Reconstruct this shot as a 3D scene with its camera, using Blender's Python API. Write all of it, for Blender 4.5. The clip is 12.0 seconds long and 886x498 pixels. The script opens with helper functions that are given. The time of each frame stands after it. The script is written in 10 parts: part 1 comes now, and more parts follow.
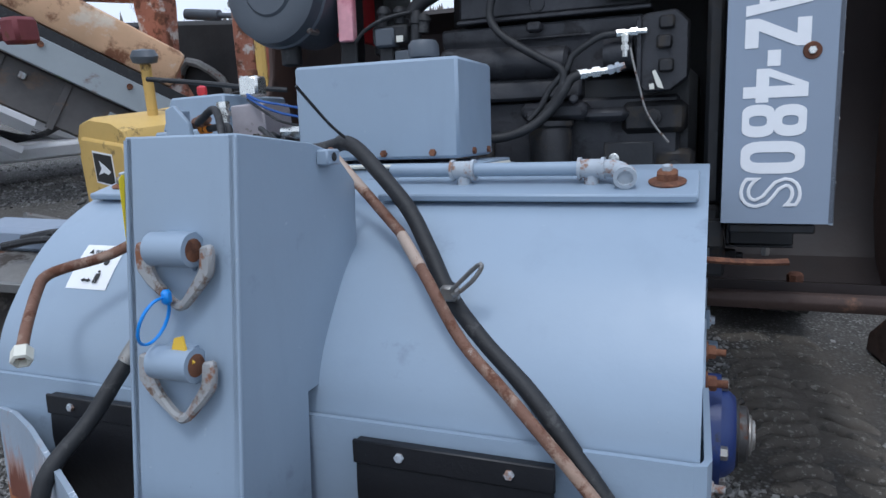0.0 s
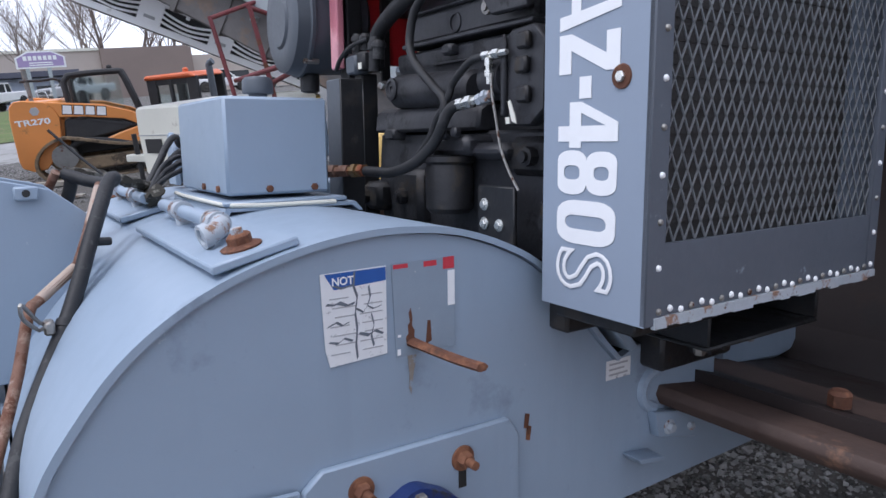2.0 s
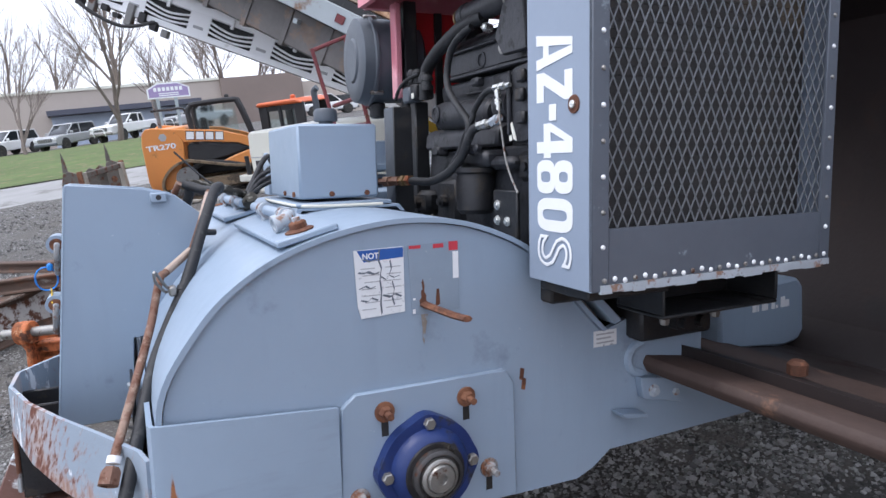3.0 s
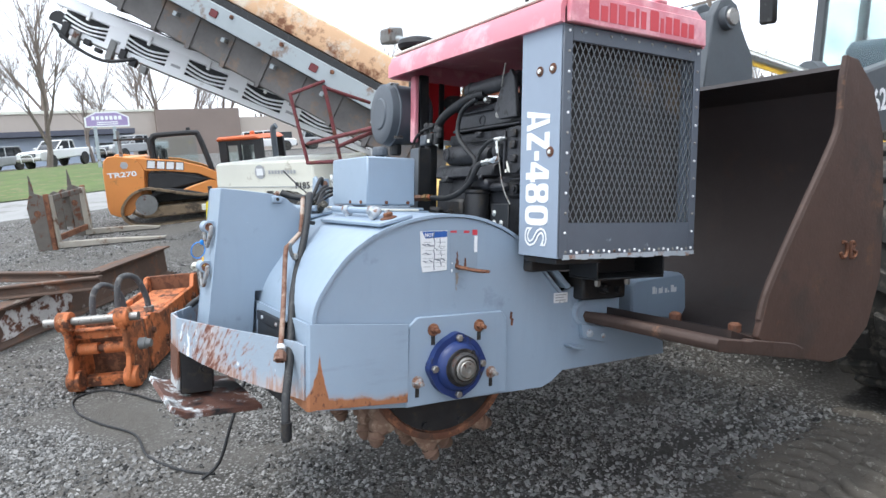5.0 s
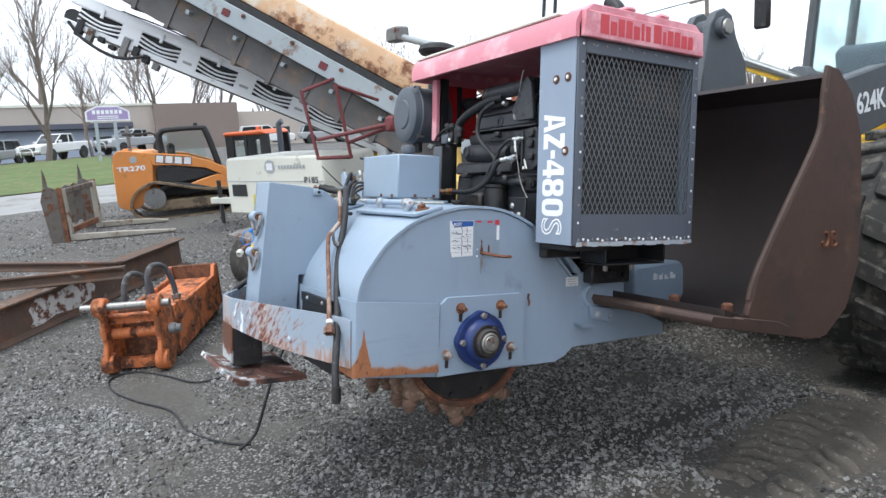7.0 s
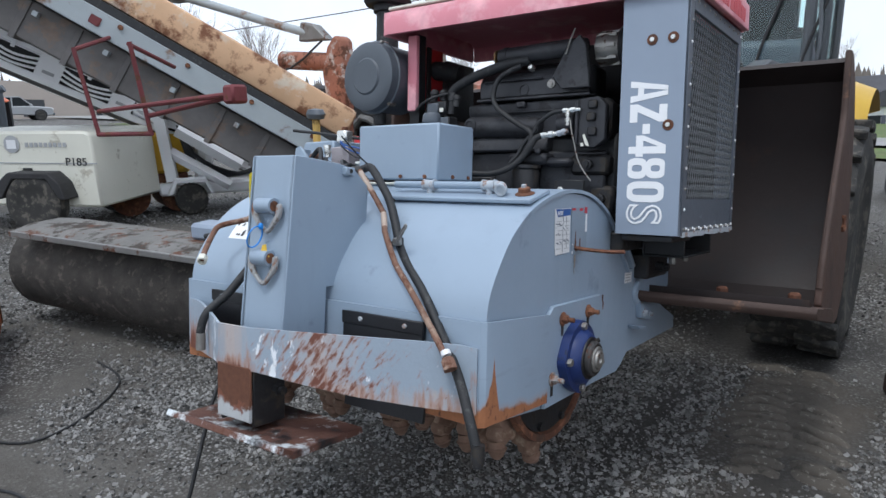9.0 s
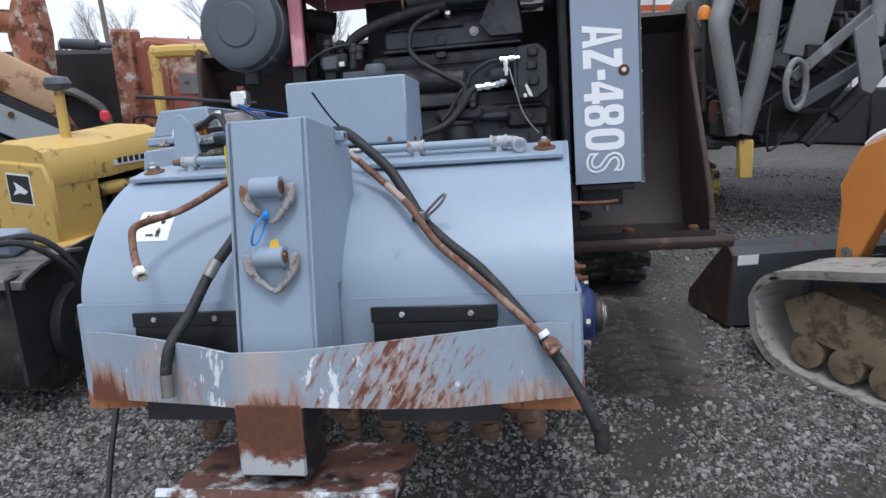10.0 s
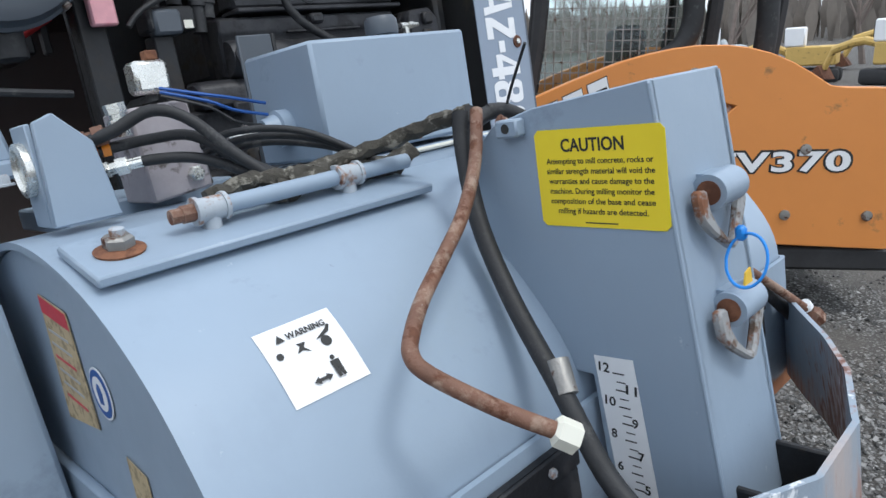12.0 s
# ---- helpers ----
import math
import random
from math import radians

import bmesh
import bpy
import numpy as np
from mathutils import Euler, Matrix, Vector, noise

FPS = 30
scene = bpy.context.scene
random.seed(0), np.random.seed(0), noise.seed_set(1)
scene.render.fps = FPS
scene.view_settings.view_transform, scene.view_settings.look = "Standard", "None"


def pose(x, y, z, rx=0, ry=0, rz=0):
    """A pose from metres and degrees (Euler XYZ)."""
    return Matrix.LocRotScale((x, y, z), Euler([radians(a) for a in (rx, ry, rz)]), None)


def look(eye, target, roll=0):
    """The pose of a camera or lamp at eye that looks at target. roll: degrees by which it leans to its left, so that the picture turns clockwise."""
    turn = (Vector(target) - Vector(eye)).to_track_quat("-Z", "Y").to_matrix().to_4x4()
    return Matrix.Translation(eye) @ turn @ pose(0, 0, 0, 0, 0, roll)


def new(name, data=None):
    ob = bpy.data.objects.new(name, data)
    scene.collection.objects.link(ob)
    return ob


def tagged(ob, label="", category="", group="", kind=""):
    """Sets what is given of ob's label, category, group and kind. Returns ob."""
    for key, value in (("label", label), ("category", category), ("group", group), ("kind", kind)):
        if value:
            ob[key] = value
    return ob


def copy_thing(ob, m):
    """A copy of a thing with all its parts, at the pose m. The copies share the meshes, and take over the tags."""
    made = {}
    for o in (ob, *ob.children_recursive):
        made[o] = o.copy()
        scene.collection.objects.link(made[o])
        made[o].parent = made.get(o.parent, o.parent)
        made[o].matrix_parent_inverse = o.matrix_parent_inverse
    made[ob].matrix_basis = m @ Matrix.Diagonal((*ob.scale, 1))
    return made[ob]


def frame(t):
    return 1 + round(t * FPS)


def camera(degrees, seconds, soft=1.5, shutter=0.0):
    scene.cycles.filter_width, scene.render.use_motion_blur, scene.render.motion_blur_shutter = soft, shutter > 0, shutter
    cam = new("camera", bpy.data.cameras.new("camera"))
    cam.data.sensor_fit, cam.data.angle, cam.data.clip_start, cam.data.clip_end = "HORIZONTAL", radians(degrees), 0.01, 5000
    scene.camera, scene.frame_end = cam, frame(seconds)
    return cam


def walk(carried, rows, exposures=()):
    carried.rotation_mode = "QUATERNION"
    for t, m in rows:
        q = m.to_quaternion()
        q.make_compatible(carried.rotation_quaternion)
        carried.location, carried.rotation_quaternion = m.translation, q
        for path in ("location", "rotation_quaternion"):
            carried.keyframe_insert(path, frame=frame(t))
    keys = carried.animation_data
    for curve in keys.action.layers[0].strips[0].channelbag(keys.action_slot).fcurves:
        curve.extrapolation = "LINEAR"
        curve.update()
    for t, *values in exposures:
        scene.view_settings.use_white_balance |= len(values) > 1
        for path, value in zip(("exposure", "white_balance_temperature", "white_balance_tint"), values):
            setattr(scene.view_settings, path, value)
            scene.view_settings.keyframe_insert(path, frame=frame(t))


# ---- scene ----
cam = camera(65.9, 12.0)
TIP = pose(0, 0, 0, -6, 0, 0)
PATH = [
    (0, (0.656, 0.083, 1.655), (-0.066, 1.918, 1.323), -1.9),
    (0.5, (0.971, 0.388, 1.696), (0.119, 2.138, 1.238), 0.0),
    (1, (1.232, 0.671, 1.673), (-0.139, 2.078, 1.3), -2.2),
    (1.5, (1.324, 0.893, 1.745), (-0.159, 2.196, 1.423), 0.9),
    (2, (1.577, 0.981, 1.716), (-0.069, 2.072, 1.399), -0.6),
    (2.5, (1.807, 0.991, 1.707), (0.017, 1.833, 1.413), -2.3),
    (4.3, (2.498, 0.493, 1.639), (0.743, 1.438, 1.482), 1.8),
    (4.5, (2.585, 0.385, 1.623), (0.839, 1.35, 1.482), 2.2),
    (5, (2.749, 0.208, 1.623), (1.039, 1.236, 1.486), 0.8),
    (5.5, (2.791, 0.296, 1.558), (1.055, 1.283, 1.438), -0.7),
    (6, (2.903, 0.087, 1.55), (1.186, 1.099, 1.383), 0.3),
    (6.5, (2.943, 0.0, 1.568), (1.236, 1.023, 1.368), 0.3),
    (7, (2.954, -0.058, 1.613), (1.251, 0.979, 1.462), 1.0),
    (7.2, (2.944, -0.078, 1.618), (1.244, 0.969, 1.506), 1.1),
    (8.8, (1.795, -0.487, 1.577), (0.53, 1.055, 1.43), 1.5),
    (9, (1.607, -0.555, 1.567), (0.444, 1.064, 1.399), 1.1),
    (9.5, (1.119, -0.582, 1.55), (0.302, 1.228, 1.312), -4.2),
    (9.7, (0.937, -0.595, 1.54), (0.293, 1.28, 1.275), -4.3),
    (9.8, (0.841, -0.598, 1.543), (0.38, 1.329, 1.271), -2.8),
    (10, (0.632, -0.641, 1.562), (0.284, 1.309, 1.289), -3.6),
    (10.2, (0.441, -0.611, 1.534), (0.223, 1.349, 1.2), -3.4),
    (10.3, (0.339, -0.556, 1.528), (0.175, 1.404, 1.168), -3.5),
    (10.5, (0.143, -0.487, 1.518), (0.077, 1.475, 1.133), -7.9),
    (11, (-0.277, -0.25, 1.553), (0.207, 1.636, 1.097), -3.6),
    (11.5, (-0.614, 0.051, 1.613), (0.286, 1.786, 1.191), -5.9),
    (12, (-0.865, 0.407, 1.686), (0.459, 1.841, 1.249), -9.3),
]
# the clip's camera brightens and warms its picture on the way
EXPOSURES = [(0.0, -0.10, 5650, 10), (0.5, -0.03, 5750, 14), (1.0, 0.05, 5800, 15), (1.5, 0.15, 5850, 16), (2.0, 0.26, 5900, 16), (2.5, 0.42, 5950, 16), (4.5, 0.98, 6150, 8), (5.5, 0.85, 6150, 8), (6.5, 0.76, 6150, 8), (7.5, 0.60, 6150, 8), (9.0, 0.17, 6000, 9), (10.5, 0.12, 6050, 12), (11.0, 0.22, 6100, 11), (11.5, 0.20, 6100, 10), (12.0, 0.26, 6100, 8)]
walk(cam, [(t, TIP @ look(eye, target, roll)) for t, eye, target, roll in PATH], EXPOSURES)

# ---- daylight under a bright thin overcast ----
world = bpy.data.worlds.new("sky")
scene.world = world
world.use_nodes = True
wn, wl = world.node_tree.nodes, world.node_tree.links
sky = wn.new("ShaderNodeTexSky")
sky.sky_type = "NISHITA"
sky.sun_disc = False
sky.sun_elevation = radians(67)
sky.sun_rotation = radians(172)
sky.air_density, sky.dust_density = 1.2, 3.0
clouds = wn.new("ShaderNodeTexNoise")
clouds.inputs["Scale"].default_value = 2.2
clouds.inputs["Detail"].default_value = 6.0
cr = wn.new("ShaderNodeValToRGB")
cr.color_ramp.elements[0].position, cr.color_ramp.elements[0].color = 0.28, (0.55, 0.55, 0.55, 1)
cr.color_ramp.elements[1].position, cr.color_ramp.elements[1].color = 0.62, (1, 1, 1, 1)
wl.new(clouds.outputs["Fac"], cr.inputs[0])
mx = wn.new("ShaderNodeMix")
mx.data_type = "RGBA"
wl.new(cr.outputs[0], mx.inputs[0])
wl.new(sky.outputs[0], mx.inputs[6])
mx.inputs[7].default_value = (9.5, 9.9, 10.6, 1)
wl.new(mx.outputs[2], wn["Background"].inputs["Color"])
wn["Background"].inputs["Strength"].default_value = 0.115
sun = new("sun", bpy.data.lights.new("sun", "SUN"))
sun.data.energy = 1.25
sun.data.angle = radians(14)
sun.data.color = (1.0, 0.96, 0.90)
sun.matrix_basis = look((0, 0, 0), (math.sin(radians(172)) * -0.39, math.cos(radians(172)) * -0.39, -0.92))

# ---- mesh helpers ----
MACH = pose(0, 0, 0, -6, 0, 0)      # the milling attachment hangs nose-up on the loader's bucket lip
I4 = Matrix.Identity(4)
FRAMES = {}


def gz(x, y):
    """Height of the sloping yard."""
    sx = -0.0645 * max(min(x, 40.0), -58.0)
    sy = 0.043 * (8.0 * math.tanh(y / 8.0)) if y > 0 else 0.043 * 6.0 * math.tanh(y / 6.0)
    far = 0.0
    if y > 25:
        far = 0.01 * (y - 25)
    return sx + sy + far


def stand(x, y, rz, lift=0.0):
    """A frame that stands on the yard at x, y, its x axis turned by rz degrees."""
    gx, gy = (gz(x + 0.5, y) - gz(x - 0.5, y)), (gz(x, y + 0.5) - gz(x, y - 0.5))
    n = Vector((-gx, -gy, 1)).normalized()
    q = Vector((0, 0, 1)).rotation_difference(n).to_matrix().to_4x4()
    return Matrix.Translation((x, y, gz(x, y) + lift)) @ q @ pose(0, 0, 0, 0, 0, rz)


def B():
    return bmesh.new()


def poly_add(bm, verts, faces):
    vs = [bm.verts.new(v) for v in verts]
    for f in faces:
        try:
            bm.faces.new([vs[i] for i in f])
        except ValueError:
            pass
    return vs


def box(bm, lo, hi, bev=0.0, m=None, seg=1):
    x0, y0, z0 = lo
    x1, y1, z1 = hi
    if x0 > x1: x0, x1 = x1, x0
    if y0 > y1: y0, y1 = y1, y0
    if z0 > z1: z0, z1 = z1, z0
    tmp = B()
    poly_add(tmp, [(x0, y0, z0), (x1, y0, z0), (x1, y1, z0), (x0, y1, z0), (x0, y0, z1), (x1, y0, z1), (x1, y1, z1), (x0, y1, z1)],
             [(0, 3, 2, 1), (4, 5, 6, 7), (0, 1, 5, 4), (1, 2, 6, 5), (2, 3, 7, 6), (3, 0, 4, 7)])
    if bev:
        bmesh.ops.bevel(tmp, geom=tmp.edges[:], offset=bev, segments=seg, affect="EDGES", profile=0.5)
    join(bm, tmp, m)
    return bm


def join(bm, other, m=None):
    """Adds the bmesh other to bm, placed by m."""
    other.verts.ensure_lookup_table()
    idx = {}
    for v in other.verts:
        idx[v] = bm.verts.new(m @ v.co if m is not None else v.co)
    for f in other.faces:
        try:
            bm.faces.new([idx[v] for v in f.verts])
        except ValueError:
            pass
    other.free()


def prism(bm, pts, axis, a, b, bev=0.0, m=None):
    tmp = B()
    put = {"x": lambda u, v, w: (w, u, v), "y": lambda u, v, w: (u, w, v), "z": lambda u, v, w: (u, v, w)}[axis]
    n = len(pts)
    lo = [tmp.verts.new(put(u, v, a)) for u, v in pts]
    hi = [tmp.verts.new(put(u, v, b)) for u, v in pts]
    tmp.faces.new(lo)
    tmp.faces.new(hi[::-1])
    for i in range(n):
        j = (i + 1) % n
        tmp.faces.new((lo[i], hi[i], hi[j], lo[j]))
    bmesh.ops.recalc_face_normals(tmp, faces=tmp.faces[:])
    if bev:
        bmesh.ops.bevel(tmp, geom=tmp.edges[:], offset=bev, segments=1, affect="EDGES", profile=0.5)
    join(bm, tmp, m)
    return bm


def spline(pts, k=6):
    P = [Vector(p) for p in pts]
    if len(P) < 3:
        return P
    out = []
    for i in range(len(P) - 1):
        p0, p1, p2, p3 = P[max(i - 1, 0)], P[i], P[i + 1], P[min(i + 2, len(P) - 1)]
        for s in range(k):
            t = s / k
            out.append(0.5 * ((2 * p1) + (p2 - p0) * t + (2 * p0 - 5 * p1 + 4 * p2 - p3) * t * t + (3 * p1 - p0 - 3 * p2 + p3) * t ** 3))
    out.append(P[-1])
    return out


def tube(bm, pts, r, n=10, k=6, closed=False, m=None, r2=None):
    P = spline(pts, k) if k else [Vector(p) for p in pts]
    N = len(P)
    t0 = (P[1] - P[0]).normalized()
    up = Vector((0, 0, 1)) if abs(t0.z) < 0.9 else Vector((1, 0, 0))
    side = t0.cross(up).normalized()
    rings = []
    for i, p in enumerate(P):
        if closed:
            t = (P[(i + 1) % N] - P[i - 1]).normalized()
        else:
            t = (P[min(i + 1, N - 1)] - P[max(i - 1, 0)]).normalized()
        side = (side - t * side.dot(t)).normalized()
        bi = t.cross(side)
        rad = r if r2 is None else r + (r2 - r) * i / (N - 1)
        ring = []
        for j in range(n):
            a = 2 * math.pi * j / n
            v = p + (side * math.cos(a) + bi * math.sin(a)) * rad
            ring.append(bm.verts.new(m @ v if m is not None else v))
        rings.append(ring)
    for i in range(N if closed else N - 1):
        a, b = rings[i], rings[(i + 1) % N]
        for j in range(n):
            bm.faces.new((a[j], a[(j + 1) % n], b[(j + 1) % n], b[j]))
    if not closed:
        bm.faces.new(rings[0][::-1])
        bm.faces.new(rings[-1])
    return bm


def cyl(bm, p0, p1, r, n=20, r2=None, m=None):
    return tube(bm, [p0, p1], r, n, 0, False, m, r2)


def lathe(bm, prof, origin, axis, n=28, m=None):
    """Turns a profile of (along, radius) round axis."""
    ax = Vector(axis).normalized()
    up = Vector((0, 0, 1)) if abs(ax.z) < 0.9 else Vector((1, 0, 0))
    s = ax.cross(up).normalized()
    t = ax.cross(s)
    o = Vector(origin)
    rings = []
    for h, r in prof:
        ring = []
        for j in range(n):
            a = 2 * math.pi * j / n
            v = o + ax * h + (s * math.cos(a) + t * math.sin(a)) * max(r, 1e-4)
            ring.append(bm.verts.new(m @ v if m is not None else v))
        rings.append(ring)
    for a, b in zip(rings, rings[1:]):
        for j in range(n):
            bm.faces.new((a[j], a[(j + 1) % n], b[(j + 1) % n], b[j]))
    if prof[0][1] > 1e-3:
        bm.faces.new(rings[0][::-1])
    if prof[-1][1] > 1e-3:
        bm.faces.new(rings[-1])
    return bm


def wall_strip(bm, plan, thick, m=None):
    """A bent plate: plan of (x, y, z_bottom, z_top)."""
    n = len(plan)
    P = [Vector((p[0], p[1])) for p in plan]
    inner = []
    for i in range(n):
        d = (P[min(i + 1, n - 1)] - P[max(i - 1, 0)]).normalized()
        inner.append(P[i] + Vector((-d.y, d.x)) * thick)
    rows = []
    for i in range(n):
        z0, z1 = plan[i][2], plan[i][3]
        a, b = P[i], inner[i]
        rows.append([bm.verts.new((m @ Vector(c)) if m is not None else c) for c in ((a.x, a.y, z0), (a.x, a.y, z1), (b.x, b.y, z1), (b.x, b.y, z0))])
    for i in range(n - 1):
        for j in range(4):
            bm.faces.new((rows[i][j], rows[i + 1][j], rows[i + 1][(j + 1) % 4], rows[i][(j + 1) % 4]))
    bm.faces.new(rows[0])
    bm.faces.new(rows[-1][::-1])
    return bm


def finish(bm, name, material, smooth=38):
    bmesh.ops.recalc_face_normals(bm, faces=bm.faces[:])
    lim = math.radians(smooth)
    for f in bm.faces:
        f.smooth = True
    for e in bm.edges:
        e.smooth = len(e.link_faces) == 2 and e.calc_face_angle(0) < lim
    me = bpy.data.meshes.new(name)
    bm.to_mesh(me)
    bm.free()
    me.materials.append(material)
    return me


def thing(name, label, category, at=I4, group="", kind=""):
    ob = new(name)
    ob.empty_display_size = 0.2
    ob.matrix_world = at
    ob.matrix_basis = at
    FRAMES[ob] = at
    return tagged(ob, label, category, group, kind)


def part(name, bm, material, parent, label="", xf=None, smooth=38):
    """Links a bmesh (or a ready mesh) as one mesh object under a thing or a part."""
    me = bm if isinstance(bm, bpy.types.Mesh) else finish(bm, name, material, smooth)
    ob = new(name, me)
    base = FRAMES[parent]
    want = base if xf is None else xf
    ob.parent = parent
    ob.matrix_basis = base.inverted() @ want
    FRAMES[ob] = want
    if label:
        tagged(ob, label)
    return ob


def solo(name, bm, material, label, category, at=I4, group="", kind="", smooth=38):
    ob = new(name, bm if isinstance(bm, bpy.types.Mesh) else finish(bm, name, material, smooth))
    ob.matrix_basis = at
    FRAMES[ob] = at
    return tagged(ob, label, category, group, kind)


def words(body, width, height, depth=0.001, bold=0.0, outline=0.0, spacing=1.0):
    """Lettering from the built-in font, fitted into width x height, in the plane z = 0, from the corner 0, 0."""
    cu = bpy.data.curves.new("letters", "FONT")
    cu.body = body
    cu.offset = bold
    cu.space_character = spacing
    cu.resolution_u = 4
    if outline:
        cu.fill_mode = "NONE"
        cu.bevel_depth = outline
        cu.bevel_resolution = 0
    else:
        cu.extrude = 0.01
    ob = bpy.data.objects.new("letters", cu)
    scene.collection.objects.link(ob)
    bpy.context.view_layer.update()
    me = bpy.data.meshes.new_from_object(ob.evaluated_get(bpy.context.evaluated_depsgraph_get()))
    bm = B()
    bm.from_mesh(me)
    bpy.data.objects.remove(ob)
    bpy.data.curves.remove(cu)
    bpy.data.meshes.remove(me)
    xs, ys, zs = zip(*[v.co[:] for v in bm.verts])
    sx, sy = width / (max(xs) - min(xs)), height / (max(ys) - min(ys))
    sz = depth / max(max(zs) - min(zs), 1e-6)
    for v in bm.verts:
        v.co = ((v.co.x - min(xs)) * sx, (v.co.y - min(ys)) * sy, (v.co.z - min(zs)) * sz)
    return bm


def plane_frame(origin, right, up):
    """A frame whose x runs along right, y along up."""
    r, u = Vector(right).normalized(), Vector(up).normalized()
    w = r.cross(u).normalized()
    u = w.cross(r)
    m = Matrix((r, u, w)).transposed().to_4x4()
    m.translation = origin
    return m


def bolt(bm, p, axis, r=0.012, h=0.012, washer=0.0):
    ax = Vector(axis).normalized()
    p = Vector(p)
    if washer:
        lathe(bm, [(0, washer), (0.003, washer), (0.004, washer * 0.9)], p, ax, 18)
    lathe(bm, [(0, r), (h * 0.8, r), (h, r * 0.8)], p, ax, 6)
    return bm


# ---- materials ----
def mat(name, col, rough=0.5, metal=0.0, var=0.12, scale=6.0, bump=0.1, bscale=90.0, spots=None, grad=None, streak=None, island=0.0, obrandom=0.0, spec=0.5):
    """A procedural surface: base colour with stains at two scales, fine relief, and worn spots of other colours.
    spots: list of (colour, amount 0-1, scale, roughness); grad: (axis, from, to, amount) lifts the first spots along an axis."""
    m = bpy.data.materials.new(name)
    m.use_nodes = True
    nt = m.node_tree
    N, L = nt.nodes, nt.links
    p = N["Principled BSDF"]
    p.inputs["Metallic"].default_value = metal
    p.inputs["Specular IOR Level"].default_value = spec
    tc = N.new("ShaderNodeTexCoord")

    def noise_at(sc, detail=5.0, rgh=0.6, vec=None):
        n = N.new("ShaderNodeTexNoise")
        n.inputs["Scale"].default_value = sc
        n.inputs["Detail"].default_value = detail
        n.inputs["Roughness"].default_value = rgh
        L.new(vec if vec is not None else tc.outputs["Object"], n.inputs["Vector"])
        return n.outputs["Fac"]

    def maths(op, a, b=0.0, clamp=False):
        n = N.new("ShaderNodeMath")
        n.operation = op
        n.use_clamp = clamp
        for s, v in zip(n.inputs, (a, b)):
            if isinstance(v, (int, float)):
                s.default_value = v
            else:
                L.new(v, s)
        return n.outputs[0]

    def mixc(fac, a, b):
        n = N.new("ShaderNodeMix")
        n.data_type = "RGBA"
        for s, v in ((n.inputs[0], fac), (n.inputs[6], a), (n.inputs[7], b)):
            if isinstance(v, (int, float)):
                s.default_value = v
            elif isinstance(v, tuple):
                s.default_value = (*v, 1.0)
            else:
                L.new(v, s)
        return n.outputs[2]

    dark = tuple(c * (1 - var) for c in col)
    light = tuple(min(1.0, c * (1 + var)) for c in col)
    big = maths("MULTIPLY_ADD", noise_at(scale), 2.2, False)
    big.node.inputs[2].default_value = -0.6
    big.node.use_clamp = True
    c = mixc(big, dark, light)
    fine = noise_at(scale * 9, 3.0)
    c = mixc(maths("MULTIPLY", fine, 0.35), c, tuple(x * (1 - 1.3 * var) for x in col))
    r = maths("ADD", maths("MULTIPLY", fine, 0.16), rough - 0.08)
    if island:
        g = N.new("ShaderNodeNewGeometry")
        hv = N.new("ShaderNodeHueSaturation")
        L.new(maths("ADD", maths("MULTIPLY", g.outputs["Random Per Island"], 2 * island), 1 - island), hv.inputs["Value"])
        L.new(c, hv.inputs["Color"])
        c = hv.outputs[0]
    if obrandom:
        g = N.new("ShaderNodeObjectInfo")
        hv = N.new("ShaderNodeHueSaturation")
        L.new(maths("ADD", maths("MULTIPLY", g.outputs["Random"], 2 * obrandom), 1 - obrandom), hv.inputs["Value"])
        L.new(c, hv.inputs["Color"])
        c = hv.outputs[0]
    if streak:
        mp = N.new("ShaderNodeMapping")
        mp.inputs["Scale"].default_value = streak[1]
        if len(streak) > 3:
            mp.vector_type = "TEXTURE"
            mp.inputs["Scale"].default_value = tuple(1 / v for v in streak[1])
            mp.inputs["Rotation"].default_value = tuple(radians(v) for v in streak[3])
        L.new(tc.outputs["Object"], mp.inputs["Vector"])
        s = maths("MULTIPLY_ADD", noise_at(1.0, 4.0, 0.6, mp.outputs[0]), 6.0)
        s.node.inputs[2].default_value = -3.4
        s.node.use_clamp = True
        if len(streak) > 4:
            sx = N.new("ShaderNodeSeparateXYZ")
            L.new(tc.outputs["Object"], sx.inputs[0])
            off = maths("DIVIDE", maths("ABSOLUTE", maths("SUBTRACT", sx.outputs[0], streak[4][0])), streak[4][1])
            s = maths("MULTIPLY", s, maths("SUBTRACT", 1.25, off, True))
        c = mixc(maths("MULTIPLY", s, streak[2]), c, streak[0])
    for i, (sc, amount, sscale, srough) in enumerate(spots or []):
        f = noise_at(sscale, 8.0, 0.68)
        f = maths("SUBTRACT", f, 0.19 - 0.45 * amount)
        if grad and i < grad[4]:
            sep = N.new("ShaderNodeSeparateXYZ")
            L.new(tc.outputs["Object"], sep.inputs[0])
            mr = N.new("ShaderNodeMapRange")
            L.new(sep.outputs["XYZ".index(grad[0])], mr.inputs[0])
            for k, v in zip((1, 2, 3, 4), (grad[1], grad[2], 0.0, grad[3])):
                mr.inputs[k].default_value = v
            f = maths("ADD", f, mr.outputs[0])
        f = maths("MULTIPLY", maths("SUBTRACT", f, 0.5), 13.0, True)
        sv = mixc(noise_at(sscale * 3.7, 4.0), tuple(x * 0.6 for x in sc), tuple(min(1, x * 1.35) for x in sc))
        c = mixc(f, c, sv)
        rr = N.new("ShaderNodeMix")
        L.new(f, rr.inputs[0])
        L.new(r, rr.inputs[2])
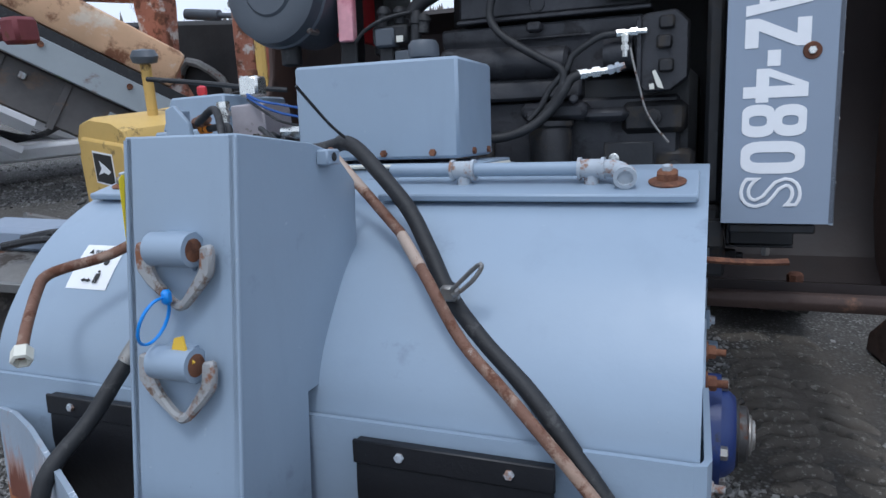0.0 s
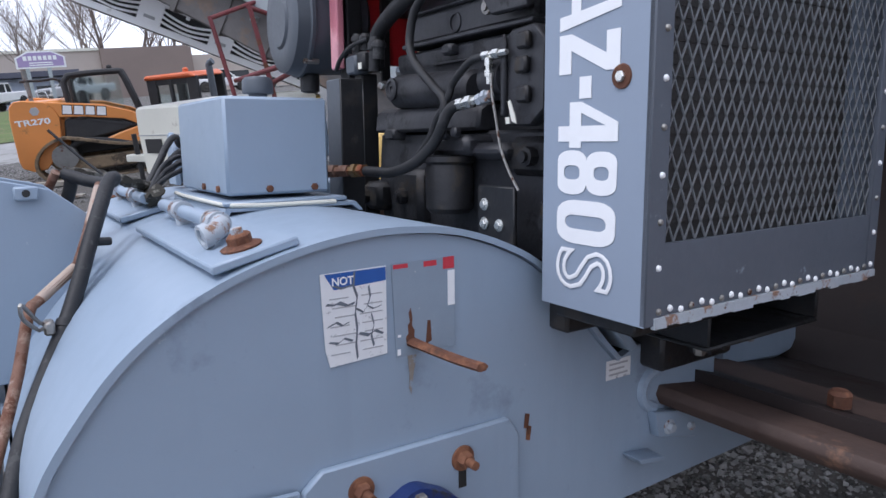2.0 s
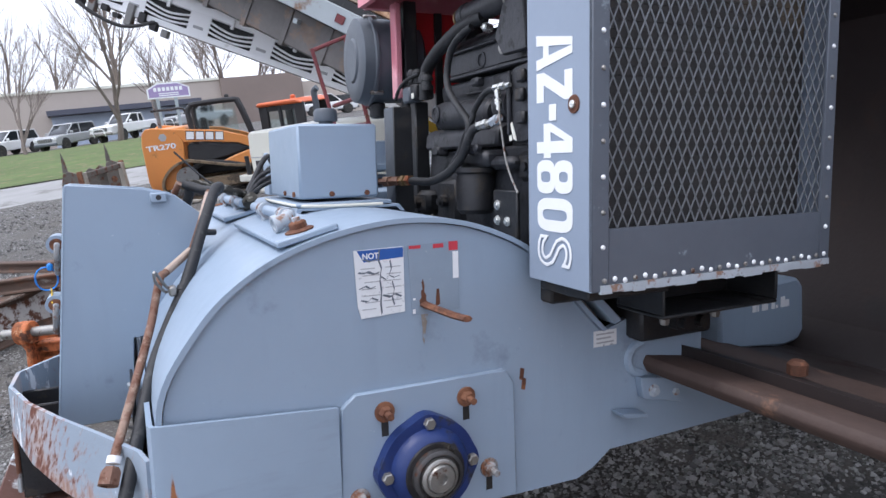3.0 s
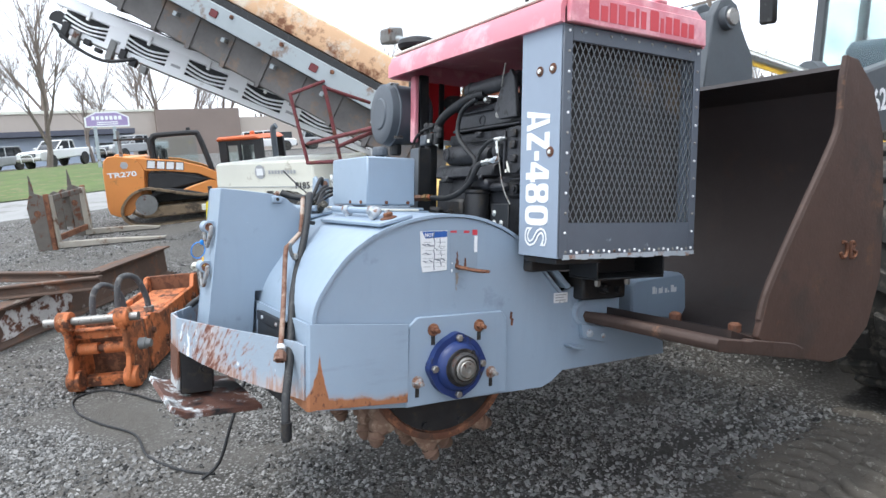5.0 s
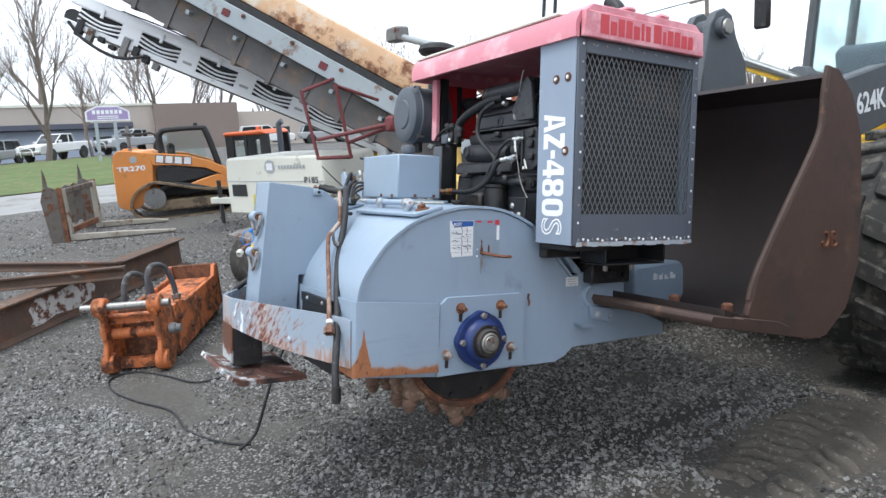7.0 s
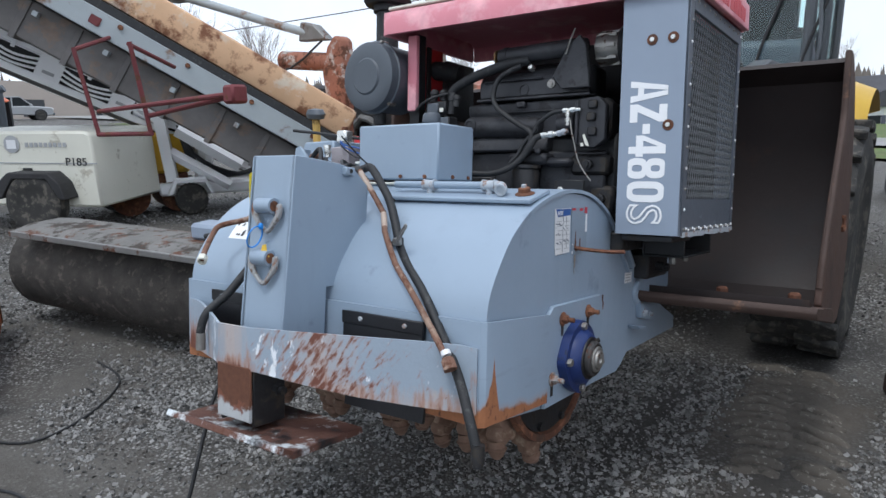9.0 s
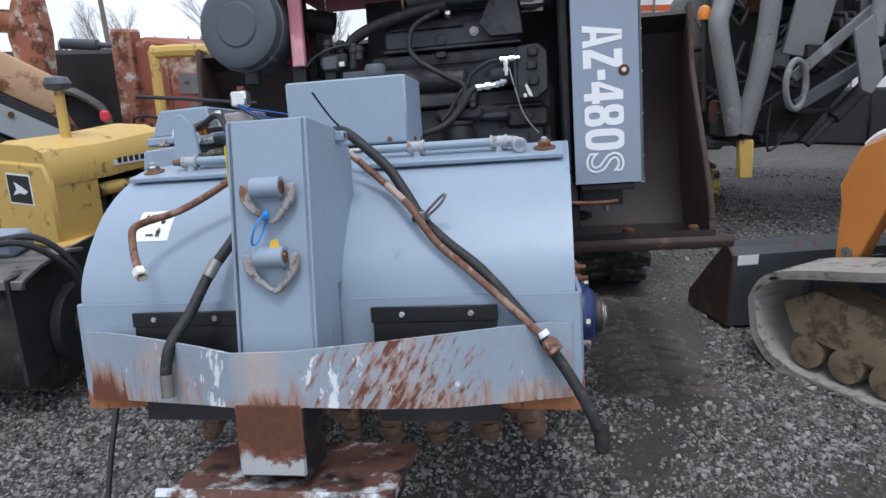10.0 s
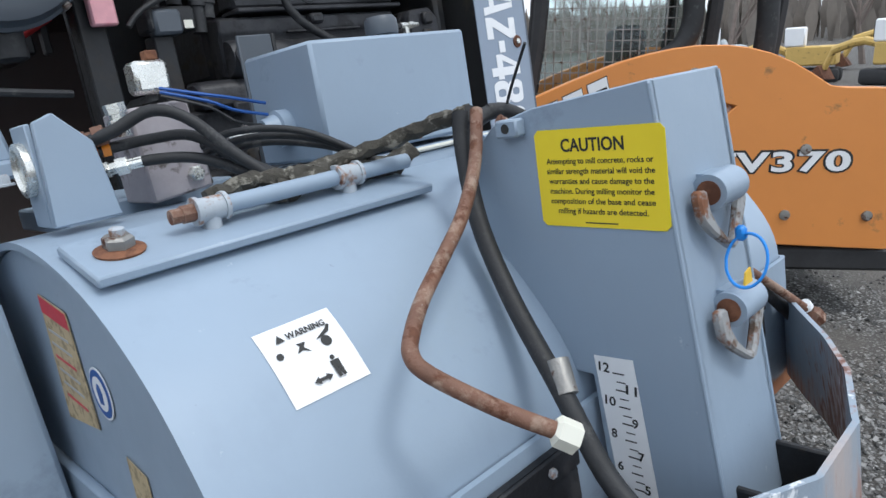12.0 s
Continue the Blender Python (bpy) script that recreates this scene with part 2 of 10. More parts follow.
        rr.inputs[3].default_value = srough
        r = rr.outputs[0]
    L.new(c, p.inputs["Base Color"])
    L.new(r, p.inputs["Roughness"])
    if bump:
        b = N.new("ShaderNodeBump")
        b.inputs["Strength"].default_value = bump
        b.inputs["Distance"].default_value = 0.004
        L.new(noise_at(bscale, 4.0), b.inputs["Height"])
        L.new(b.outputs[0], p.inputs["Normal"])
    return m


RUST = (0.115, 0.046, 0.025)
RUSTO = (0.215, 0.092, 0.047)
GREYB = (0.278, 0.350, 0.436)
M = {}
M["paint"] = mat("grey_blue_paint", GREYB, 0.42, 0, 0.05, 2.5, 0.06, 60, [((0.225, 0.285, 0.36), 0.17, 3.5, 0.5), ((0.47, 0.53, 0.58), 0.03, 34, 0.55), ((0.17, 0.20, 0.24), 0.01, 60, 0.6)], None, ((0.225, 0.285, 0.36), (11, 11, 1.3), 0.30))


def bumper_mat():
    """Grey paint scraped off in upward streaks, with rust creeping from the lower edge and bare chips."""
    m = mat("grey_paint_scraped", (0.30, 0.36, 0.43), 0.5, 0, 0.08, 4, 0.2, 80)
    N, L = m.node_tree.nodes, m.node_tree.links
    p = N["Principled BSDF"]
    base = p.inputs["Base Color"].links[0].from_socket
    tc = N.new("ShaderNodeTexCoord")
    sep = N.new("ShaderNodeSeparateXYZ")
    L.new(tc.outputs["Object"], sep.inputs[0])

    def fn(op, a, b=0.0, c=0.0, clamp=False):
        n = N.new("ShaderNodeMath")
        n.operation, n.use_clamp = op, clamp
        for s, v in zip(n.inputs, (a, b, c)):
            if isinstance(v, (int, float)):
                s.default_value = v
            else:
                L.new(v, s)
        return n.outputs[0]

    def tex(scale, rot=(0, 0, 0), detail=5.0):
        mp = N.new("ShaderNodeMapping")
        mp.vector_type = "TEXTURE"
        mp.inputs["Scale"].default_value = tuple(1 / v for v in scale)
        mp.inputs["Rotation"].default_value = tuple(radians(v) for v in rot)
        L.new(tc.outputs["Object"], mp.inputs["Vector"])
        n = N.new("ShaderNodeTexNoise")
        n.inputs["Scale"].default_value = 1.0
        n.inputs["Detail"].default_value = detail
        n.inputs["Roughness"].default_value = 0.62
        L.new(mp.outputs[0], n.inputs["Vector"])
        return n.outputs["Fac"]

    def near(c, w):
        """1 at x = c, falling to 0 at a distance w."""
        return fn("SUBTRACT", 1.0, fn("DIVIDE", fn("ABSOLUTE", fn("SUBTRACT", sep.outputs[0], c)), w), 0, True)

    def blend(f, a, b):
        n = N.new("ShaderNodeMix")
        n.data_type = "RGBA"
        L.new(f, n.inputs[0])
        for s, v in ((n.inputs[6], a), (n.inputs[7], b)):
            if isinstance(v, tuple):
                s.default_value = (*v, 1)
            else:
                L.new(v, s)
        return n.outputs[2]

    low = fn("MULTIPLY_ADD", sep.outputs[2], -7.0, 7.72, True)          # 0 at z 1.103, rising downwards
    straight = tex((55, 55, 9))
    slanted = tex((70, 70, 9), (0, 38, 0))
    patch = tex((7, 7, 7))
    side = near(0.27, 0.22)
    left_end = near(-0.60, 0.16)
    mid = near(-0.01, 0.13)
    s1 = fn("ADD", fn("MULTIPLY", straight, 0.6), fn("MULTIPLY", patch, 0.4))
    s2 = fn("ADD", fn("MULTIPLY", slanted, 0.75), fn("MULTIPLY", patch, 0.25))
    a = fn("ADD", s1, fn("MULTIPLY", low, fn("ADD", 0.16, fn("ADD", fn("MULTIPLY", mid, 0.8), fn("MULTIPLY", left_end, 0.35)))))
    b = fn("ADD", s2, fn("MULTIPLY", side, fn("MULTIPLY_ADD", low, 0.10, 0.14)))
    wide = fn("MULTIPLY", fn("SUBTRACT", fn("MAXIMUM", a, b), 0.57), 9.0, 0, True)
    core = fn("MULTIPLY", fn("SUBTRACT", fn("MAXIMUM", fn("SUBTRACT", a, 0.06), b), 0.62), 11.0, 0, True)
    pale = fn("MULTIPLY", fn("SUBTRACT", fn("ADD", patch, fn("MULTIPLY", low, 0.18)), 0.56), 7.0, 0, True)
    worn = fn("MULTIPLY", fn("SUBTRACT", fn("ADD", fn("MULTIPLY", straight, 0.4), fn("MULTIPLY", fn("MAXIMUM", fn("MAXIMUM", low, fn("MULTIPLY", side, 0.8)), mid), 0.5)), 0.42), 4.0, 0, True)
    base = blend(fn("MULTIPLY", fn("MAXIMUM", pale, worn), 0.62), base, (0.50, 0.39, 0.33))
    c = blend(fn("MULTIPLY", wide, 0.75), base, (0.34, 0.18, 0.12))
    c = blend(core, c, (0.15, 0.052, 0.032))
    chip = tex((34, 34, 15), (0, 15, 0), 4.0)
    where = fn("MAXIMUM", near(-0.13, 0.09), near(0.14, 0.08))
    white = fn("MULTIPLY", fn("SUBTRACT", fn("ADD", chip, fn("MULTIPLY", where, 0.16)), 0.66), 16.0, 0, True)
    c = blend(white, c, (0.74, 0.77, 0.80))
    L.new(c, p.inputs["Base Color"])
    return m


def skirt_mat():
    """Grey paint with a bright rust band along the lower edge, rust runs up the corners and dull rubbed patches."""
    m = mat("grey_paint_rusting", GREYB, 0.45, 0, 0.06, 3, 0.12, 70, [((0.205, 0.25, 0.31), 0.22, 4.0, 0.5), ((0.62, 0.66, 0.68), -0.02, 22, 0.6)], None, ((0.21, 0.255, 0.315), (4, 4, 26), 0.45))
    N, L = m.node_tree.nodes, m.node_tree.links
    p = N["Principled BSDF"]
    c = p.inputs["Base Color"].links[0].from_socket
    tc = N.new("ShaderNodeTexCoord")
    sep = N.new("ShaderNodeSeparateXYZ")
    L.new(tc.outputs["Object"], sep.inputs[0])

    def fn(op, a, b=0.0, clamp=False):
        n = N.new("ShaderNodeMath")
        n.operation, n.use_clamp = op, clamp
        for sk, v in zip(n.inputs, (a, b)):
            if isinstance(v, (int, float)):
                sk.default_value = v
            else:
                L.new(v, sk)
        return n.outputs[0]

    def tex(scale, detail=6.0):
        mp_ = N.new("ShaderNodeMapping")
        mp_.inputs["Scale"].default_value = scale
        L.new(tc.outputs["Object"], mp_.inputs["Vector"])
        n = N.new("ShaderNodeTexNoise")
        n.inputs["Scale"].default_value = 1.0
        n.inputs["Detail"].default_value = detail
        n.inputs["Roughness"].default_value = 0.65
        L.new(mp_.outputs[0], n.inputs["Vector"])
        return n.outputs["Fac"]

    def blend(f, a, b):
        n = N.new("ShaderNodeMix")
        n.data_type = "RGBA"
        L.new(f, n.inputs[0])
        for sk, v in ((n.inputs[6], a), (n.inputs[7], b)):
            if isinstance(v, tuple):
                sk.default_value = (*v, 1)
            else:
                L.new(v, sk)
        return n.outputs[2]

    # height above the lower edge, which falls away behind the corner
    edge = fn("ADD", fn("MULTIPLY", fn("SUBTRACT", sep.outputs[1], 0.985), -0.063), 0.938)
    h = fn("SUBTRACT", sep.outputs[2], edge)
    corner = fn("SUBTRACT", 1.0, fn("DIVIDE", fn("ABSOLUTE", fn("SUBTRACT", sep.outputs[1], 0.995)), 0.034), True)
    corner = fn("MULTIPLY", corner, fn("GREATER_THAN", fn("ABSOLUTE", sep.outputs[0]), 0.63))
    reach = fn("ADD", fn("MULTIPLY", tex((7, 7, 5)), 0.075), fn("ADD", 0.002, fn("MULTIPLY", corner, fn("MULTIPLY", tex((26, 26, 3)), 0.24))))
    band = fn("MULTIPLY", fn("SUBTRACT", reach, h), 90.0, True)
    halo = fn("MULTIPLY", fn("SUBTRACT", fn("ADD", reach, 0.014), h), 40.0, True)
    rust = blend(tex((30, 30, 18)), (0.20, 0.075, 0.034), (0.42, 0.175, 0.075))
    rust = blend(fn("MULTIPLY", fn("SUBTRACT", tex((55, 55, 40)), 0.56), 9.0, True), rust, (0.10, 0.043, 0.026))
    c = blend(fn("MULTIPLY", halo, 0.5), c, (0.36, 0.25, 0.18))
    c = blend(band, c, rust)
    L.new(c, p.inputs["Base Color"])
    r = N.new("ShaderNodeMix")
    L.new(band, r.inputs[0])
    r.inputs[2].default_value, r.inputs[3].default_value = 0.45, 0.88
    L.new(r.outputs[0], p.inputs["Roughness"])
    return m


M["paint_worn"] = skirt_mat()
M["paint_bumper"] = bumper_mat()
M["paint_leg"] = mat("rusted_leg_paint", (0.42, 0.44, 0.45), 0.6, 0, 0.1, 6, 0.3, 70, [((0.18, 0.068, 0.04), 0.10, 9, 0.9), (RUST, 0.05, 14, 0.9)], ("Z", 0.915, 0.985, 0.34, 2))
M["shoe"] = mat("worn_shoe_plate", (0.12, 0.055, 0.04), 0.75, 0.1, 0.2, 8, 0.35, 60, [((0.62, 0.66, 0.68), 0.40, 7, 0.5), (RUST, 0.3, 13, 0.9), ((0.02, 0.02, 0.022), 0.34, 5, 0.35)])
M["panel_dull"] = mat("grey_panel", (0.25, 0.30, 0.375), 0.5, 0, 0.05, 3, 0.05, 60)
M["radframe"] = mat("dark_grey_paint", (0.10, 0.115, 0.14), 0.5, 0, 0.1, 5, 0.1, 60, [((0.3, 0.36, 0.4), 0.12, 14, 0.5)])
M["mesh"] = mat("galvanised_mesh", (0.20, 0.215, 0.23), 0.5, 0.3, 0.1, 9, 0.1, 70)
M["core"] = mat("dusty_radiator_core", (0.040, 0.039, 0.039), 0.8, 0, 0.2, 3, 0.3, 240, [((0.085, 0.066, 0.045), 0.30, 2.2, 0.8)])
M["rust"] = mat("brown_rust", RUST, 0.88, 0.0, 0.3, 14, 0.5, 90, [(RUSTO, 0.42, 18, 0.9), ((0.07, 0.035, 0.022), 0.34, 11, 0.9)])
M["rust_o"] = mat("orange_rust", RUSTO, 0.85, 0.0, 0.25, 10, 0.5, 90, [(RUST, 0.46, 10, 0.9)])
M["rust_pipe"] = mat("rusting_pipe", (0.175, 0.088, 0.057), 0.7, 0.0, 0.25, 18, 0.4, 120, [((0.28, 0.19, 0.14), 0.40, 20, 0.7), ((0.36, 0.31, 0.27), 0.14, 30, 0.6), (RUST, 0.36, 34, 0.9)])
M["rust_grey"] = mat("painted_fitting_rusting", (0.40, 0.44, 0.48), 0.6, 0.0, 0.1, 20, 0.2, 120, [((0.27, 0.16, 0.11), 0.33, 30, 0.8), (RUST, 0.20, 40, 0.85)])
M["ring"] = mat("worn_ring_paint", (0.30, 0.305, 0.305), 0.6, 0.0, 0.12, 20, 0.25, 120, [(RUSTO, 0.38, 22, 0.85), ((0.13, 0.085, 0.06), 0.36, 26, 0.8)])
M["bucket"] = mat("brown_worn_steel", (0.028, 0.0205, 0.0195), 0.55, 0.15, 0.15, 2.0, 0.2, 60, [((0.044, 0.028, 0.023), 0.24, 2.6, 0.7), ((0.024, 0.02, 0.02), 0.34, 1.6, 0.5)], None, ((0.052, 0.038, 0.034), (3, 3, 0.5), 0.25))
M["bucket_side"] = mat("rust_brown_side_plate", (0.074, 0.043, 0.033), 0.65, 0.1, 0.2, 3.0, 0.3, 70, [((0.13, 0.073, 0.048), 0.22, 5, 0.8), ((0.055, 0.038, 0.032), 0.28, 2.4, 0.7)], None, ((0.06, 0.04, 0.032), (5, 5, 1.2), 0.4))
M["bucket_edge"] = mat("rust_worn_edge_steel", (0.062, 0.038, 0.030), 0.7, 0.1, 0.25, 6, 0.35, 80, [((0.16, 0.088, 0.056), 0.2, 9, 0.8), ((0.05, 0.028, 0.02), 0.2, 5, 0.8)])
M["cast"] = mat("dark_grey_casting", (0.030, 0.031, 0.036), 0.5, 0.15, 0.3, 10, 0.35, 60, [((0.048, 0.049, 0.054), 0.30, 7, 0.6), ((0.018, 0.018, 0.02), 0.30, 16, 0.7)])
M["brass"] = mat("dull_brass", (0.26, 0.17, 0.08), 0.45, 0.6, 0.2, 12, 0.2, 80, [((0.30, 0.10, 0.05), 0.32, 12, 0.8)])
M["pale_pipe"] = mat("pale_flaking_pipe_paint", (0.42, 0.33, 0.27), 0.7, 0, 0.15, 9, 0.3, 70, [((0.30, 0.14, 0.08), 0.34, 12, 0.9)])
M["rubber"] = mat("black_rubber", (0.016, 0.017, 0.019), 0.6, 0, 0.3, 15, 0.25, 130, [((0.06, 0.06, 0.06), 0.26, 25, 0.8)])
M["tyre_grey"] = mat("grey_dusty_tyre", (0.10, 0.098, 0.092), 0.9, 0, 0.25, 8, 0.4, 90, [((0.17, 0.165, 0.15), 0.34, 9, 0.95)])
M["flap"] = mat("black_rubber_flap", (0.009, 0.0095, 0.012), 0.5, 0, 0.25, 10, 0.2, 110, [((0.30, 0.31, 0.32), -0.02, 40, 0.7), ((0.03, 0.03, 0.032), 0.22, 9, 0.75)])
M["tyre"] = mat("dusty_tyre_rubber", (0.035, 0.034, 0.032), 0.85, 0, 0.3, 8, 0.4, 90, [((0.11, 0.10, 0.085), 0.40, 9, 0.95)])
# engine black; also carries the shade on the far milling machine's hull
M["black"] = mat("black_engine_paint", (0.016, 0.017, 0.019), 0.5, 0.1, 0.3, 8, 0.25, 70, [((0.035, 0.032, 0.03), 0.32, 14, 0.8)])
M["black2"] = mat("black_greasy_iron", (0.02, 0.02, 0.022), 0.5, 0.2, 0.4, 14, 0.4, 70, [((0.05, 0.042, 0.034), 0.34, 18, 0.8)])
M["chrome"] = mat("zinc_fitting", (0.72, 0.72, 0.68), 0.28, 0.9, 0.1, 30, 0.1, 120)
M["steel"] = mat("worn_steel", (0.32, 0.31, 0.29), 0.42, 0.7, 0.2, 25, 0.3, 120, [(RUST, 0.3, 25, 0.9)])
M["bore"] = mat("dirty_shaft_steel", (0.07, 0.068, 0.068), 0.5, 0.4, 0.3, 20, 0.3, 120, [(RUST, 0.26, 22, 0.9)])
M["red"] = mat("red_hood_paint", (0.64, 0.23, 0.275), 0.5, 0, 0.06, 3, 0.05, 60, [((0.74, 0.37, 0.41), 0.40, 4, 0.7)])
M["tooth"] = mat("ground_bit_rust", (0.19, 0.115, 0.08), 0.85, 0.0, 0.3, 16, 0.5, 90, [((0.30, 0.22, 0.16), 0.36, 14, 0.9), (RUST, 0.30, 9, 0.9)])
M["red_in"] = mat("red_panel_paint", (0.50, 0.015, 0.02), 0.5, 0, 0.1, 3, 0.05, 60)
M["red_text"] = mat("darker_red_lettering", (0.56, 0.055, 0.07), 0.5, 0, 0.05, 5, 0.02)
M["blue"] = mat("blue_hub_paint", (0.012, 0.03, 0.13), 0.45, 0, 0.15, 12, 0.2, 90, [((0.03, 0.032, 0.04), 0.32, 12, 0.8)])
M["white"] = mat("white_vinyl", (0.80, 0.81, 0.82), 0.5, 0, 0.05, 12, 0.03, 90)
M["sheet"] = mat("torn_label_paper", (0.72, 0.73, 0.74), 0.6, 0, 0.05, 12, 0.05, 90, [((0.30, 0.31, 0.33), 0.20, 60, 0.6)])
M["sheet_faded"] = mat("worn_label_residue", (0.245, 0.305, 0.372), 0.5, 0, 0.06, 20, 0.03, 90, [((0.6, 0.62, 0.64), 0.06, 55, 0.7)])
M["rust_wash"] = mat("thin_rust_wash", (0.27, 0.235, 0.20), 0.6, 0, 0.2, 30, 0.05, 90, [(GREYB, 0.44, 30, 0.5)])
M["valve_grey"] = mat("dirty_valve_aluminium", (0.36, 0.33, 0.345), 0.55, 0.2, 0.15, 18, 0.15, 110, [((0.12, 0.10, 0.09), 0.30, 16, 0.8)])
M["tear"] = mat("bared_paint_in_tear", (0.13, 0.15, 0.18), 0.6, 0, 0.2, 60, 0.0)
M["ink"] = mat("black_print", (0.02, 0.02, 0.02), 0.6, 0, 0.05, 12, 0.0)
M["ink_grey"] = mat("grey_print", (0.38, 0.39, 0.40), 0.6, 0, 0.05, 12, 0.0)
M["ink_blue"] = mat("blue_print", (0.02, 0.09, 0.33), 0.6, 0, 0.05, 12, 0.0)
M["ink_red"] = mat("red_print", (0.55, 0.04, 0.06), 0.6, 0, 0.15, 12, 0.0)
M["yellow_label"] = mat("yellow_label_vinyl", (0.85, 0.66, 0.02), 0.45, 0, 0.03, 8, 0.0)
M["tan_label"] = mat("sun_faded_label", (0.50, 0.40, 0.24), 0.7, 0, 0.15, 30, 0.05, 90, [((0.30, 0.24, 0.15), 0.42, 60, 0.8)])
M["zip"] = mat("blue_cable_tie_plastic", (0.02, 0.24, 0.72), 0.4, 0, 0.03, 10, 0.0)
M["tag"] = mat("yellow_tag_plastic", (0.78, 0.50, 0.05), 0.5, 0, 0.05, 10, 0.0)
M["dark_grey"] = mat("grey_filter_plastic", (0.075, 0.088, 0.105), 0.5, 0, 0.08, 6, 0.05, 60)
M["tan_cloth"] = mat("frayed_sleeve_cloth", (0.055, 0.05, 0.04), 0.9, 0, 0.4, 30, 0.8, 120, [((0.2, 0.19, 0.16), 0.34, 40, 0.95)])
M["yellow"] = mat("yellow_machine_paint", (0.60, 0.40, 0.115), 0.55, 0, 0.08, 3, 0.08, 60, [((0.10, 0.07, 0.04), 0.24, 5, 0.8)])
M["orange"] = mat("orange_machine_paint", (0.68, 0.255, 0.06), 0.42, 0, 0.05, 2, 0.05, 60, [((0.36, 0.17, 0.06), 0.17, 6, 0.7)])
M["orange_rusty"] = mat("orange_paint_rusting", (0.52, 0.15, 0.045), 0.65, 0, 0.2, 4, 0.3, 70, [((0.22, 0.075, 0.03), 0.46, 5, 0.9), ((0.09, 0.036, 0.02), 0.36, 9, 0.9), ((0.55, 0.30, 0.16), 0.2, 14, 0.8)])
M["hose_grey"] = mat("dusty_grey_hose", (0.075, 0.076, 0.08), 0.75, 0, 0.25, 12, 0.3, 120, [((0.16, 0.155, 0.15), 0.32, 18, 0.9)])
M["conv_orange"] = mat("faded_orange_rusting_paint", (0.66, 0.42, 0.25), 0.7, 0, 0.15, 1.6, 0.2, 50, [(RUSTO, 0.38, 1.8, 0.8), ((0.70, 0.60, 0.48), 0.34, 1.2, 0.8)])
M["conv_grey"] = mat("weathered_grey_paint", (0.34, 0.38, 0.40), 0.6, 0, 0.1, 1.8, 0.15, 50, [((0.19, 0.12, 0.08), 0.28, 2.4, 0.9)])
M["cream"] = mat("cream_white_paint", (0.70, 0.69, 0.60), 0.45, 0, 0.05, 2, 0.05, 50, [((0.45, 0.42, 0.34), 0.22, 4, 0.7)])
M["white_paint"] = mat("white_machine_paint", (0.86, 0.87, 0.885), 0.5, 0, 0.04, 2, 0.05, 50, [((0.60, 0.60, 0.59), 0.10, 4, 0.6)])
M["dark"] = mat("dark_machine_steel", (0.028, 0.028, 0.03), 0.65, 0.1, 0.3, 4, 0.3, 50)
M["grey_steel"] = mat("grey_worn_steel", (0.20, 0.20, 0.195), 0.55, 0.4, 0.2, 8, 0.3, 70, [(RUST, 0.28, 7, 0.9)])
M["cover_steel"] = mat("dirty_cover_steel", (0.17, 0.165, 0.155), 0.7, 0.2, 0.25, 5, 0.35, 60, [((0.05, 0.04, 0.033), 0.40, 4, 0.9), (RUST, 0.30, 7, 0.9)])
M["pad_yellow"] = mat("dirty_yellow_pad", (0.46, 0.30, 0.055), 0.7, 0, 0.2, 5, 0.2, 60, [((0.05, 0.042, 0.035), 0.42, 6, 0.9)])
M["dash"] = mat("blue_grey_dash_plastic", (0.05, 0.075, 0.105), 0.5, 0, 0.1, 5, 0.1, 60)
M["graphite"] = mat("graphite_bucket_paint", (0.06, 0.066, 0.075), 0.5, 0.1, 0.15, 5, 0.15, 60, [(RUST, 0.22, 6, 0.9)])
M["loader_grey"] = mat("charcoal_loader_paint", (0.075, 0.085, 0.095), 0.5, 0.0, 0.12, 4, 0.1, 60)
M["loader_yellow"] = mat("loader_yellow_paint", (0.68, 0.42, 0.03), 0.45, 0, 0.06, 3, 0.05, 60)
# dusty rubber made paler to hold the light on the band
M["track"] = mat("dusty_rubber_track", (0.36, 0.345, 0.31), 0.95, 0, 0.2, 6, 0.5, 80, [((0.12, 0.115, 0.105), 0.30, 7, 0.9)])
M["mud"] = mat("dried_mud", (0.23, 0.17, 0.11), 0.95, 0, 0.25, 8, 0.6, 60, [((0.09, 0.07, 0.05), 0.38, 6, 0.9)])
M["bristle"] = mat("worn_brush_bristles", (0.036, 0.032, 0.028), 0.95, 0, 0.4, 9, 1.0, 160, [((0.095, 0.082, 0.07), 0.32, 14, 0.95)], None, None, 0.35)
M["chain_white"] = mat("white_plastic_hose", (0.7, 0.7, 0.7), 0.4, 0, 0.05, 10, 0.0)
M["amber"] = mat("amber_plastic", (0.75, 0.25, 0.03), 0.3, 0, 0.05, 10, 0.0)
M["cab_red"] = mat("orange_red_cab_paint", (0.62, 0.13, 0.04), 0.45, 0, 0.06, 3, 0.05)
M["skin_red"] = mat("red_brown_container_paint", (0.30, 0.09, 0.055), 0.75, 0, 0.2, 1.2, 0.3, 30, [((0.50, 0.42, 0.34), 0.34, 1.6, 0.85), (RUST, 0.38, 3, 0.9)])
# distance haze is mixed into these wall colours, so they are paler
M["brick_wall"] = mat("tan_block_wall", (0.46, 0.40, 0.35), 0.85, 0, 0.06, 0.4, 0.1, 8)
M["brick_dark"] = mat("brown_block_wall", (0.24, 0.19, 0.165), 0.85, 0, 0.06, 0.4, 0.1, 8)
M["fascia"] = mat("dark_fascia", (0.085, 0.09, 0.12), 0.7, 0, 0.1, 0.5, 0.0)
M["wall_blue"] = mat("blue_grey_wall", (0.42, 0.48, 0.58), 0.8, 0, 0.08, 0.5, 0.0)
M["siding"] = mat("white_siding", (0.72, 0.72, 0.70), 0.7, 0, 0.04, 1, 0.0)
